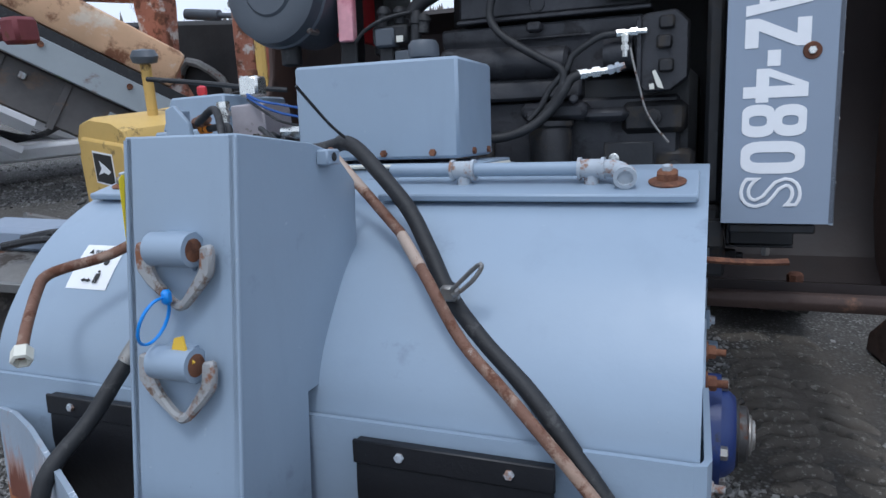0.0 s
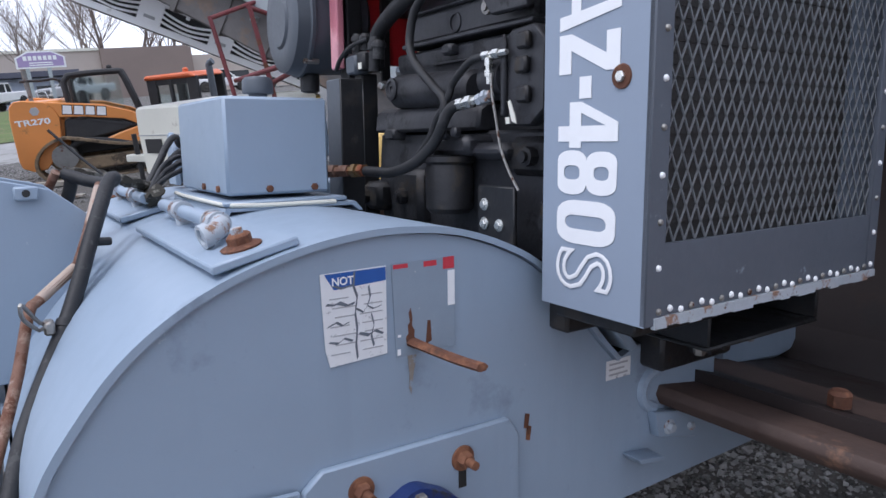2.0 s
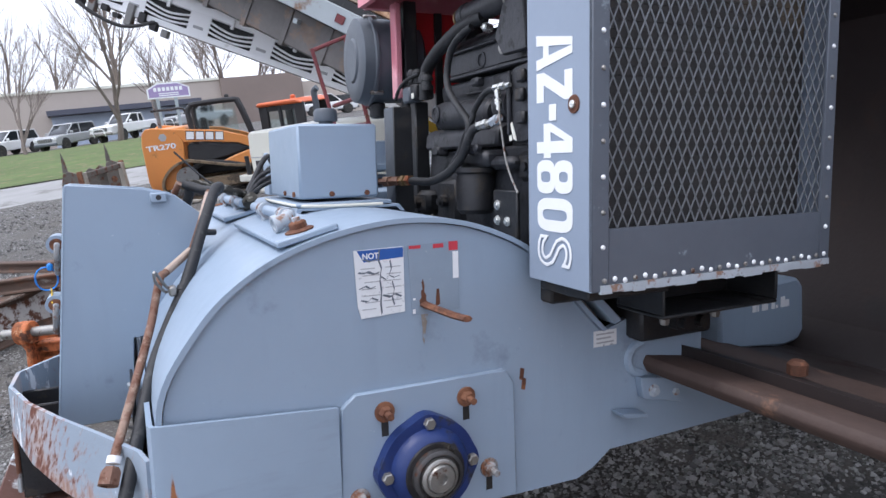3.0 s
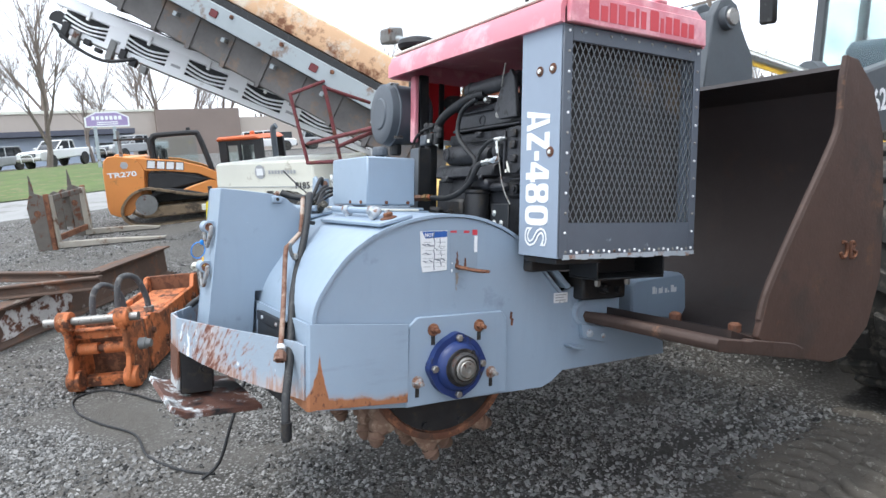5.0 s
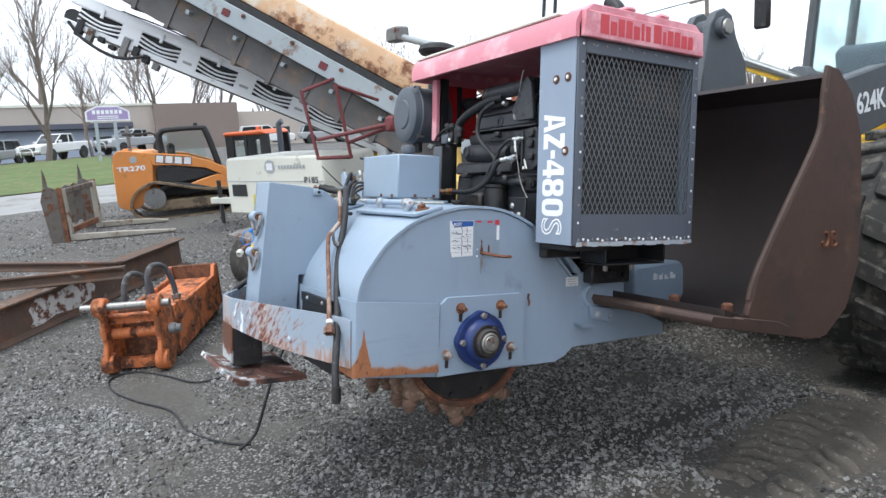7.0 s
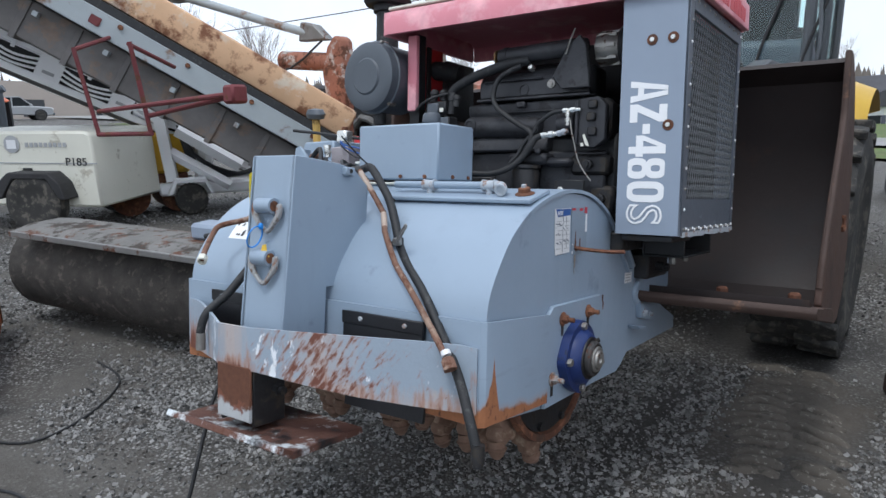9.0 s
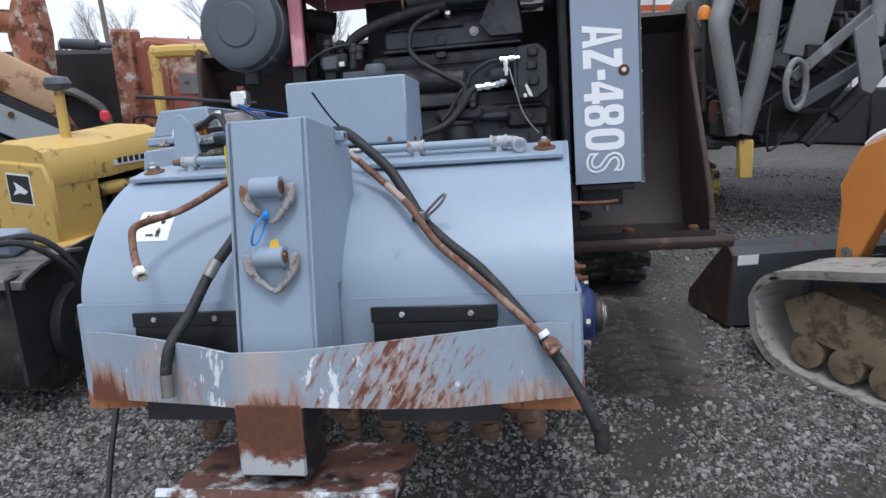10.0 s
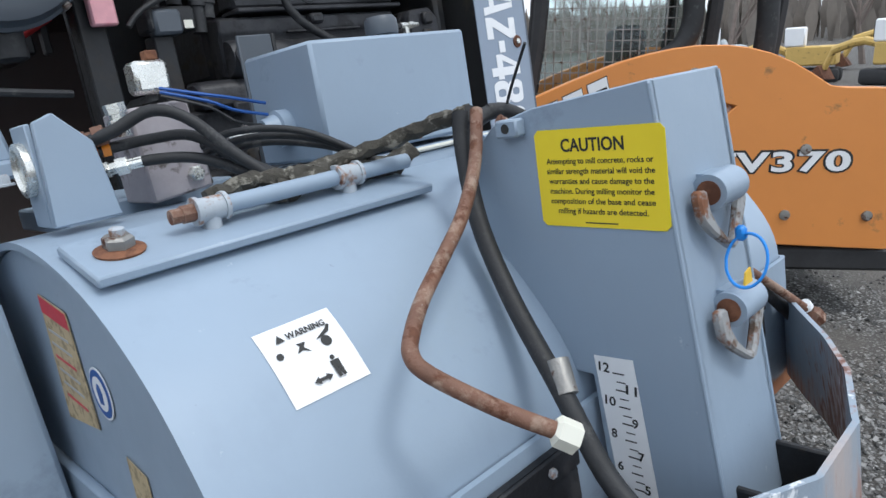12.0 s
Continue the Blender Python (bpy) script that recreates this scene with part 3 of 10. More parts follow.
M["roofing"] = mat("dark_shingles", (0.07, 0.07, 0.078), 0.9, 0, 0.15, 2, 0.3, 12)
M["bark"] = mat("grey_brown_bark", (0.20, 0.165, 0.145), 0.95, 0, 0.2, 3, 0.4, 30)
M["grass"] = mat("spring_grass", (0.085, 0.125, 0.03), 0.95, 0, 0.25, 0.6, 0.6, 60, [((0.15, 0.135, 0.06), 0.34, 2.0, 0.95)])
M["road"] = mat("pale_gravelly_asphalt", (0.27, 0.268, 0.262), 0.9, 0, 0.15, 0.7, 0.3, 60, [((0.17, 0.165, 0.155), 0.32, 0.9, 0.9)])
M["flaked_white"] = mat("flaked_white_paint", (0.55, 0.54, 0.52), 0.7, 0, 0.15, 6, 0.3, 60, [(RUST, 0.46, 9, 0.9)])
# sign purple with the haze in front of it put into the colour
M["sign_purple"] = mat("purple_sign_paint", (0.34, 0.26, 0.46), 0.6, 0, 0.05, 3, 0.0)
M["car_dark"] = mat("dark_car_paint", (0.03, 0.035, 0.045), 0.25, 0.2, 0.05, 2, 0.0)
M["car_silver"] = mat("silver_car_paint", (0.38, 0.39, 0.40), 0.3, 0.15, 0.05, 2, 0.0)
M["car_white"] = mat("white_car_paint", (0.75, 0.75, 0.75), 0.3, 0.0, 0.05, 2, 0.0)
M["beam"] = mat("dark_rusty_beam", (0.105, 0.068, 0.05), 0.85, 0, 0.25, 2.5, 0.4, 60, [((0.30, 0.28, 0.25), 0.20, 3.6, 0.8), ((0.15, 0.075, 0.045), 0.36, 5, 0.9)])
M["pillar_rust"] = mat("rust_red_weathered_paint", (0.30, 0.12, 0.075), 0.8, 0, 0.2, 3, 0.3, 60, [((0.50, 0.46, 0.42), 0.36, 4, 0.8), (RUST, 0.40, 7, 0.9)])
M["tine_worn"] = mat("worn_bright_fork_steel", (0.36, 0.33, 0.28), 0.55, 0.2, 0.15, 4, 0.15, 60, [((0.16, 0.09, 0.055), 0.30, 3.5, 0.8)])
M["rust_grey2"] = mat("weathered_fork_steel", (0.13, 0.115, 0.10), 0.8, 0.1, 0.2, 5, 0.3, 60, [(RUST, 0.36, 6, 0.9)])
M["underside"] = mat("sooty_conveyor_steel", (0.125, 0.118, 0.115), 0.8, 0, 0.3, 2, 0.3, 50, [((0.17, 0.13, 0.105), 0.32, 3, 0.9)])
M["bracket_red"] = mat("dull_red_paint", (0.15, 0.03, 0.035), 0.7, 0, 0.2, 6, 0.2, 60, [(RUST, 0.3, 9, 0.9)])
M["pipe_grey"] = mat("grey_pipe_paint", (0.20, 0.205, 0.21), 0.6, 0.1, 0.12, 4, 0.15, 60, [((0.33, 0.33, 0.33), 0.24, 5, 0.7), (RUST, 0.12, 9, 0.9)])
M["soil"] = mat("damp_fine_soil", (0.105, 0.092, 0.077), 0.92, 0, 0.25, 3, 0.5, 90, [((0.22, 0.205, 0.18), 0.30, 40, 0.9), ((0.06, 0.053, 0.045), 0.30, 12, 0.9)])
M["stone"] = mat("crushed_stone", (0.175, 0.172, 0.166), 0.8, 0, 0.2, 30, 0.4, 160, [((0.40, 0.395, 0.38), 0.24, 6, 0.85), ((0.11, 0.10, 0.09), 0.28, 3, 0.9)], None, None, 0.88)
M["brush"] = mat("bare_brushwood", (0.21, 0.185, 0.16), 0.95, 0, 0.25, 0.3, 0.6, 3)


def glass(name, col, rough=0.05):
    m = bpy.data.materials.new(name)
    m.use_nodes = True
    p = m.node_tree.nodes["Principled BSDF"]
    p.inputs["Base Color"].default_value = (*col, 1)
    p.inputs["Roughness"].default_value = rough
    p.inputs["Transmission Weight"].default_value = 1.0
    p.inputs["IOR"].default_value = 1.45
    return m


M["glass"] = glass("tinted_green_glass", (0.80, 0.92, 0.905))
M["glass_dark"] = mat("dark_window_glass", (0.02, 0.024, 0.028), 0.08, 0, 0.05, 3, 0.0)


# dark bare patches of the yard: x, y, half length, half width, turn, strength; and the colour of their soil
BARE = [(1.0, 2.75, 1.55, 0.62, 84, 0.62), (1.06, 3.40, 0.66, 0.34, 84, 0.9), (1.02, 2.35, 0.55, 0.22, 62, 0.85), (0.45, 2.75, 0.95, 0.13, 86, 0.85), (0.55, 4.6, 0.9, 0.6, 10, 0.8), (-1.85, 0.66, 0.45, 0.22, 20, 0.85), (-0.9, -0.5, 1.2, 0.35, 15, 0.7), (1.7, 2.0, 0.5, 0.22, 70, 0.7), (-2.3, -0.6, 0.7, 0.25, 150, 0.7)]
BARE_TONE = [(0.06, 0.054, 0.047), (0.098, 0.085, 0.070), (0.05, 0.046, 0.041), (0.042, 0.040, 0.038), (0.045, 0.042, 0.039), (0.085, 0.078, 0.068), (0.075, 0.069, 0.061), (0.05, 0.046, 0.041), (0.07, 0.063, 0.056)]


def ground_mat():
    """Compacted crushed stone: grey chips of two sizes on dark damp fines."""
    m = bpy.data.materials.new("crushed_stone_yard")
    m.use_nodes = True
    nt = m.node_tree
    N, L = nt.nodes, nt.links
    p = N["Principled BSDF"]
    tc = N.new("ShaderNodeTexCoord")

    def vor(sc, feature="F1"):
        v = N.new("ShaderNodeTexVoronoi")
        v.inputs["Scale"].default_value = sc
        v.feature = feature
        L.new(tc.outputs["Object"], v.inputs["Vector"])
        return v

    def ramp(src, stops):
        r = N.new("ShaderNodeValToRGB")
        els = r.color_ramp.elements
        while len(els) < len(stops):
            els.new(0.5)
        for e, (pos, c) in zip(els, stops):
            e.position = pos
            e.color = (*c, 1)
        L.new(src, r.inputs[0])
        return r.outputs[0]

    def mix(f, a, b):
        n = N.new("ShaderNodeMix")
        n.data_type = "RGBA"
        for s, v in ((n.inputs[0], f), (n.inputs[6], a), (n.inputs[7], b)):
            if isinstance(v, (int, float)):
                s.default_value = v
            elif isinstance(v, tuple):
                s.default_value = (*v, 1)
            else:
                L.new(v, s)
        return n.outputs[2]

    def noi(sc, d=6.0, r=0.6):
        n = N.new("ShaderNodeTexNoise")
        n.inputs["Scale"].default_value = sc
        n.inputs["Detail"].default_value = d
        n.inputs["Roughness"].default_value = r
        L.new(tc.outputs["Object"], n.inputs["Vector"])
        return n.outputs["Fac"]

    a, b = vor(55.0), vor(24.0)
    sepa = N.new("ShaderNodeSeparateColor")
    L.new(a.outputs["Color"], sepa.inputs[0])
    sepb = N.new("ShaderNodeSeparateColor")
    L.new(b.outputs["Color"], sepb.inputs[0])
    chips = ramp(sepa.outputs[0], [(0.0, (0.075, 0.073, 0.069)), (0.40, (0.19, 0.186, 0.178)), (0.75, (0.33, 0.325, 0.312)), (1.0, (0.50, 0.495, 0.48))])
    chipsb = ramp(sepb.outputs[0], [(0.0, (0.075, 0.073, 0.07)), (0.5, (0.20, 0.196, 0.188)), (1.0, (0.42, 0.414, 0.40))])
    c = mix(ramp(noi(3.0), [(0.42, (0, 0, 0)), (0.6, (1, 1, 1))]), chips, chipsb)
    edge = ramp(a.outputs["Distance"], [(0.22, (0, 0, 0)), (0.55, (1, 1, 1))])
    c = mix(edge, c, (0.05, 0.046, 0.041))
    fines = ramp(noi(0.8, 8, 0.66), [(0.47, (0, 0, 0)), (0.60, (0.9, 0.9, 0.9))])
    mud = mix(noi(14.0), (0.055, 0.051, 0.046), (0.14, 0.13, 0.115))
    c = mix(fines, c, mud)
    # dark bare patches of their own shape, with ragged rims
    wob = N.new("ShaderNodeTexNoise")
    wob.inputs["Scale"].default_value = 5.0
    wob.inputs["Detail"].default_value = 6.0
    L.new(tc.outputs["Object"], wob.inputs["Vector"])
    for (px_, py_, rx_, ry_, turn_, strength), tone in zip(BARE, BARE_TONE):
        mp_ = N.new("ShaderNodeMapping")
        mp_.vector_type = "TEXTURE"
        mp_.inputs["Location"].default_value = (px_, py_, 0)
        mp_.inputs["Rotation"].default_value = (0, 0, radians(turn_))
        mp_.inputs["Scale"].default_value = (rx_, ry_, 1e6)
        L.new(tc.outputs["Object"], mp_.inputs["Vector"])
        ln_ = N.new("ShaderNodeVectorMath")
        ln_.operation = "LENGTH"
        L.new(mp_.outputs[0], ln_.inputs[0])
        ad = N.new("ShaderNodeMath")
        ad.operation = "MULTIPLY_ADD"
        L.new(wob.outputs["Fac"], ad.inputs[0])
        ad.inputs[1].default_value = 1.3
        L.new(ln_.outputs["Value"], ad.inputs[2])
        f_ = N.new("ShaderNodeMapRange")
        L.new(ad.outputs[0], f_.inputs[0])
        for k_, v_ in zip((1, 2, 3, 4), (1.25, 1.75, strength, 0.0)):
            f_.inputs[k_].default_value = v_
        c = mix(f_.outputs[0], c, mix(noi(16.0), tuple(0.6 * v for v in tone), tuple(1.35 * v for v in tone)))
    L.new(c, p.inputs["Base Color"])
    p.inputs["Roughness"].default_value = 0.88
    h = N.new("ShaderNodeMath")
    h.operation = "MULTIPLY"
    L.new(a.outputs["Distance"], h.inputs[0])
    h.inputs[1].default_value = -0.35
    h2 = N.new("ShaderNodeMath")
    h2.operation = "ADD"
    L.new(h.outputs[0], h2.inputs[0])
    L.new(noi(90, 5), h2.inputs[1])
    bp = N.new("ShaderNodeBump")
    bp.inputs["Strength"].default_value = 0.8
    bp.inputs["Distance"].default_value = 0.012
    L.new(h2.outputs[0], bp.inputs["Height"])
    L.new(bp.outputs[0], p.inputs["Normal"])
    return m


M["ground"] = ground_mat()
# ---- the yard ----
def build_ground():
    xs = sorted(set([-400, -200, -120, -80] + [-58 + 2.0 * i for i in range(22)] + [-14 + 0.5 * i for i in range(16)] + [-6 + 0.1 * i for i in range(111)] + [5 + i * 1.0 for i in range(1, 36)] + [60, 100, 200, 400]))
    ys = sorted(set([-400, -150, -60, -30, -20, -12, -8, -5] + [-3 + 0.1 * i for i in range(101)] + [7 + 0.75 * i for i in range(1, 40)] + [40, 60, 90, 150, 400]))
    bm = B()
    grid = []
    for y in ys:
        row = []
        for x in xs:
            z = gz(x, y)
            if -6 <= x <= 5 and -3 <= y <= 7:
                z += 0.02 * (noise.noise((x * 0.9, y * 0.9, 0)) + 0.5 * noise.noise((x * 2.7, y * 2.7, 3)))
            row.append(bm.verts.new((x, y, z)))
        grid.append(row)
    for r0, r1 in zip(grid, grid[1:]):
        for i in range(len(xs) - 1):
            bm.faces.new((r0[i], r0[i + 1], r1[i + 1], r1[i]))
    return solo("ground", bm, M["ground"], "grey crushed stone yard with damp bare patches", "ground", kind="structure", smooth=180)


build_ground()


def ground_h(x, y):
    z = gz(x, y)
    if -6 <= x <= 5 and -3 <= y <= 7:
        z += 0.02 * (noise.noise((x * 0.9, y * 0.9, 0)) + 0.5 * noise.noise((x * 2.7, y * 2.7, 3)))
    return z


# ---- the milling attachment ----
HY, HZ, HR = 1.52, 1.03, 0.548        # drum axis (y, z) and hood radius
mill = thing("milling_attachment", "grey-blue asphalt milling attachment with rusting skirt, hung on a loader bucket", "milling machine", MACH @ pose(0, 1.5, 0.58))


def mp(name, bm, material, parent=mill, label="", smooth=38):
    return part(name, bm, material, parent, label, MACH, smooth)


def arc_pt(r, deg):
    return (HY + r * math.cos(radians(deg)), HZ + r * math.sin(radians(deg)))


HOOD = [(p.x, p.y) for p in spline([Vector(q) for q in ((0.974, 1.0, 0), (0.973, 1.19, 0), (0.990, 1.29, 0), (1.05, 1.385, 0), (1.112, 1.453, 0), (1.20, 1.512, 0), (1.30, 1.551, 0), (1.41, 1.575, 0), (1.52, 1.581, 0), (1.64, 1.566, 0), (1.757, 1.523, 0), (1.834, 1.474, 0), (1.896, 1.412, 0), (1.977, 1.322, 0), (2.03, 1.27, 0))], 4)]


def hood_at(z, out=0.0):
    """The front of the hood at a height: y, and the outward normal (y, z)."""
    for (y0, z0), (y1, z1) in zip(HOOD, HOOD[1:]):
        if z0 <= z <= z1:
            t = (z - z0) / (z1 - z0)
            n = Vector((z0 - z1, y1 - y0)).normalized()
            return y0 + (y1 - y0) * t + n.x * out, z + n.y * out, n


def shell():
    bm = B()
    outer = HOOD
    inner = [(y + (HY - y) * 0.02, z + (HZ - z) * 0.02) for y, z in outer]
    for x0, x1 in ((-0.655, 0.655),):
        n = len(outer)
        rows = [[bm.verts.new((x, y, z)) for (y, z) in outer + inner[::-1]] for x in (x0, x1)]
        m = 2 * n
        for j in range(m):
            bm.faces.new((rows[0][j], rows[1][j], rows[1][(j + 1) % m], rows[0][(j + 1) % m]))
        for row in rows:
            for j in range(n - 1):
                bm.faces.new((row[j], row[j + 1], row[m - 2 - j], row[m - 1 - j]))
    return bm


mp("drum_hood", shell(), M["paint"], smooth=30)


def cheek(x0, x1):
    pts = [(0.99, 0.93)] + [(y + (HY - y) * 0.024, z + (HZ - z) * 0.024) for y, z in HOOD[2:-1:2]] + [(2.02, 1.26), (2.10, 1.285), (2.36, 1.25), (2.36, 1.12), (2.64, 1.01), (2.647, 0.955), (2.05, 0.945), (1.995, 0.907), (1.945, 0.888), (1.32, 0.895)]
    return prism(B(), pts, "x", x0, x1)


mp("cheek_plate", cheek(0.625, 0.643), M["paint"])
mp("cheek_plate", cheek(-0.643, -0.625), M["paint"])
bm = prism(B(), [(1.321, 0.896), (1.333, 1.188), (1.365, 1.215), (1.731, 1.213), (1.754, 1.179), (1.758, 0.9)], "x", 0.6435, 0.659, 0.003)
bearing_plate = mp("bearing_plate", bm, M["paint"])
bm = prism(B(), [(1.321, 0.896), (1.333, 1.188), (1.365, 1.215), (1.731, 1.213), (1.754, 1.179), (1.758, 0.9)], "x", -0.659, -0.6435, 0.003)
mp("bearing_plate", bm, M["paint"])
# hub
bm = B()
n = 48
ring = []
for j in range(n):
    a = 2 * math.pi * j / n
    r = 0.113 + 0.009 * max(0.0, math.cos(4 * (a - math.pi / 2))) ** 2
    ring.append((1.518 + r * math.cos(a), 1.032 + r * math.sin(a)))
prism(bm, ring, "x", 0.6595, 0.69)
lathe(bm, [(0, 0.092), (0.012, 0.088), (0.028, 0.074), (0.03, 0.066)], (0.69, 1.518, 1.032), (1, 0, 0), 40)
hub = mp("bearing_hub", bm, M["blue"], mill, "dark blue flanged bearing hub")
seal = mp("seal_ring", lathe(B(), [(0, 0.074), (0.010, 0.074), (0.012, 0.070), (0.018, 0.068), (0.019, 0.058), (0.010, 0.056)], (0.706, 1.518, 1.032), (1, 0, 0), 40), M["black2"], hub)
mp("lock_collar", lathe(B(), [(0, 0.057), (0.026, 0.057), (0.030, 0.053), (0.031, 0.049), (0.024, 0.047), (0.023, 0.040)], (0.712, 1.518, 1.032), (1, 0, 0), 40), M["bore"], hub, "scuffed locking collar")
mp("inner_ring", lathe(B(), [(0, 0.042), (0.030, 0.042), (0.033, 0.039), (0.034, 0.034), (0.029, 0.033), (0.028, 0.027)], (0.716, 1.518, 1.032), (1, 0, 0), 36), M["steel"], hub)
mp("shaft_end", lathe(B(), [(0, 0.031), (0.034, 0.031), (0.038, 0.028), (0.038, 0.012), (0.030, 0.009), (0.030, 0.0)], (0.718, 1.518, 1.032), (1, 0, 0), 32), M["steel"], hub, "worn bare shaft end")
mp("set_screw", cyl(B(), (0.722, 1.552, 1.082), (0.734, 1.556, 1.090), 0.007, 8), M["black2"], hub)
for dy, dz in ((0.0, 0.103), (-0.1, 0.0), (0.0, -0.103), (0.103, 0.0)):
    mp("bolt", bolt(B(), (0.69, 1.518 + dy, 1.032 + dz), (1, 0, 0), 0.0135, 0.014), M["steel"], hub)
for y, z, rusty in ((1.428, 1.167, 1), (1.625, 1.167, 1), (1.365, 0.984, 0), (1.682, 0.985, 0)):
    bm = bolt(B(), (0.66, y, z), (1, 0, 0), 0.015, 0.02, 0.023)
    cyl(bm, (0.675, y, z), (0.70, y, z), 0.008, 10)
    mp("adjuster_bolt", bm, M["rust_o"] if rusty else M["ring"], bearing_plate)
    bm = prism(B(), [(y - 0.008, z - 0.055), (y + 0.008, z - 0.055), (y + 0.008, z - 0.012), (y - 0.008, z - 0.012)], "x", 0.6592, 0.6605)
    mp("slot", bm, M["ink"], bearing_plate)

# flat bar across the hood with its bolts
# in this frame x is along the drum, y forward and down the hood, z outward
Rb = Matrix.Translation((0, 1.283, 1.557)) @ pose(0, 0, 0, 14, 0, 0)
for x0, x1 in ((0.08, 0.64), (-0.64, -0.11)):
    bm = box(B(), (x0, -0.062, -0.008), (x1, 0.07, 0.006), 0.003, Rb)
    top_bar = mp("clamp_bar", bm, M["paint"])
for x in (0.59, -0.589):
    bm = B()
    q = Rb @ Vector((x, 0, 0.006))
    ax = Rb.to_3x3() @ Vector((0, 0, 1))
    lathe(bm, [(0, 0.030), (0.003, 0.031), (0.007, 0.020)], q, ax, 22)
    nut = mp("clamp_washer", bm, M["rust"], top_bar, "rusted flange washer")
    bm = lathe(B(), [(0.004, 0.019), (0.018, 0.019), (0.022, 0.015)], q, ax, 6)
    mp("clamp_nut", bm, M["rust_o"] if x > 0 else M["steel"], nut)
    bm = lathe(B(), [(0.02, 0.009), (0.03, 0.009), (0.031, 0.006)], q, ax, 10)
    mp("stud_end", bm, M["rust_grey"], nut)


# water pipes on the hood
def tee(bm, x, s=1.0):
    cyl(bm, (x - 0.022, 1.28, 1.588), (x + 0.022, 1.28, 1.588), 0.0165, 14)
    for d in (-0.023, 0.017):
        cyl(bm, (x + d, 1.28, 1.588), (x + d + 0.006, 1.28, 1.588), 0.0195, 14)
    cyl(bm, (x, 1.28, 1.588), (x, 1.285, 1.548), 0.013, 12)


bm = B()
cyl(bm, (0.085, 1.28, 1.588), (0.50, 1.28, 1.588), 0.0125, 14)
pipe_r = mp("spray_pipe", bm, M["paint"])
for x in (0.231, 0.465):
    bm = B()
    tee(bm, x)
    mp("pipe_tee", bm, M["rust_grey"], pipe_r)
bm = tube(B(), [(0.487, 1.28, 1.588), (0.507, 1.277, 1.586), (0.522, 1.262, 1.58), (0.526, 1.245, 1.574)], 0.0155, 14, 4)
lathe(bm, [(0, 0.0195), (0.012, 0.0195), (0.0125, 0.013), (0.004, 0.012)], (0.5245, 1.252, 1.577), (0.1, -0.95, -0.3), 16)
mp("pipe_elbow", bm, M["rust_grey"], pipe_r)
bm = B()
cyl(bm, (-0.11, 1.28, 1.588), (-0.47, 1.28, 1.588), 0.0125, 14)
pipe_l = mp("spray_pipe", bm, M["paint"])
for x in (-0.235, -0.465):
    bm = B()
    tee(bm, x)
    mp("pipe_tee", bm, M["rust_grey"], pipe_l)
bm = lathe(B(), [(0, 0.012), (0.02, 0.012), (0.021, 0.010), (0.035, 0.010)], (-0.485, 1.28, 1.588), (-1, 0, 0), 8)
mp("pipe_plug", bm, M["rust_pipe"], pipe_l)
rng = random.Random(4)
bm = tube(B(), [(-0.36 + 0.04 * i, 1.305 + 0.012 * rng.uniform(-1, 1), 1.595 + 0.012 * rng.uniform(-1, 1)) for i in range(8)], 0.017, 9, 4)
for v in bm.verts:
    v.co += Vector((rng.uniform(-1, 1), rng.uniform(-1, 1), rng.uniform(-1, 1))) * 0.005
mp("hose_sleeve", bm, M["tan_cloth"], pipe_l, "frayed cloth sleeve over hoses")

# hydraulic tank
bm = box(B(), (-0.187, 1.382, 1.606), (0.187, 1.605, 1.806), 0.006)
tank = mp("tank", bm, M["paint"], mill, "square grey hydraulic tank")
bm = tube(B(), [(-0.215, 1.37, 1.592), (-0.1, 1.362, 1.592), (0.1, 1.362, 1.592), (0.205, 1.37, 1.591), (0.226, 1.40, 1.590), (0.228, 1.46, 1.588), (0.228, 1.60, 1.587)], 0.0045, 8, 5)
mp("base_edge", bm, M["cream"], tank, "rubbed pale plate edge")
bm = box(B(), (-0.205, 1.366, 1.587), (0.222, 1.63, 1.597), 0.003)
mp("tank_base", bm, M["paint"], tank)
bm = prism(B(), [(1.35, 1.545), (1.36, 1.545), (1.375, 1.578), (1.64, 1.578), (1.655, 1.565), (1.665, 1.565), (1.648, 1.585), (1.365, 1.585)], "x", -0.2, 0.228)
mp("tank_bracket", bm, M["paint"], tank)
for x in (0.0, 0.16):
    mp("bolt", bolt(B(), (0.187 if x else 0.02, 1.47 if x else 1.382, 1.618), (1, 0, 0) if x else (0, -1, 0), 0.008, 0.006), M["rust"], tank)
    mp("bolt", bolt(B(), (0.187 if x else 0.13, 1.57 if x else 1.382, 1.618), (1, 0, 0) if x else (0, -1, 0), 0.008, 0.006), M["rust"], tank)
bm = lathe(B(), [(0, 0.02), (0.012, 0.02), (0.013, 0.033), (0.018, 0.034), (0.04, 0.033), (0.048, 0.027), (0.05, 0.012)], (0.071, 1.495, 1.806), (0, 0, 1), 26)
mp("filler_cap", bm, M["dark_grey"], tank, "grey knurled filler cap")
bm = lathe(B(), [(0, 0.033), (0.022, 0.033), (0.024, 0.026), (0.05, 0.02)], (-0.187, 1.50, 1.672), (-1, 0, 0), 22)
boss = mp("port_boss", bm, M["paint"], tank)
bm = lathe(B(), [(0.02, 0.018), (0.045, 0.018), (0.046, 0.013), (0.06, 0.013), (0.061, 0.017), (0.085, 0.017), (0.086, 0.011), (0.12, 0.011)], (-0.187, 1.50, 1.672), (-1, 0, 0), 8)
mp("hose_fitting", bm, M["chrome"], boss)

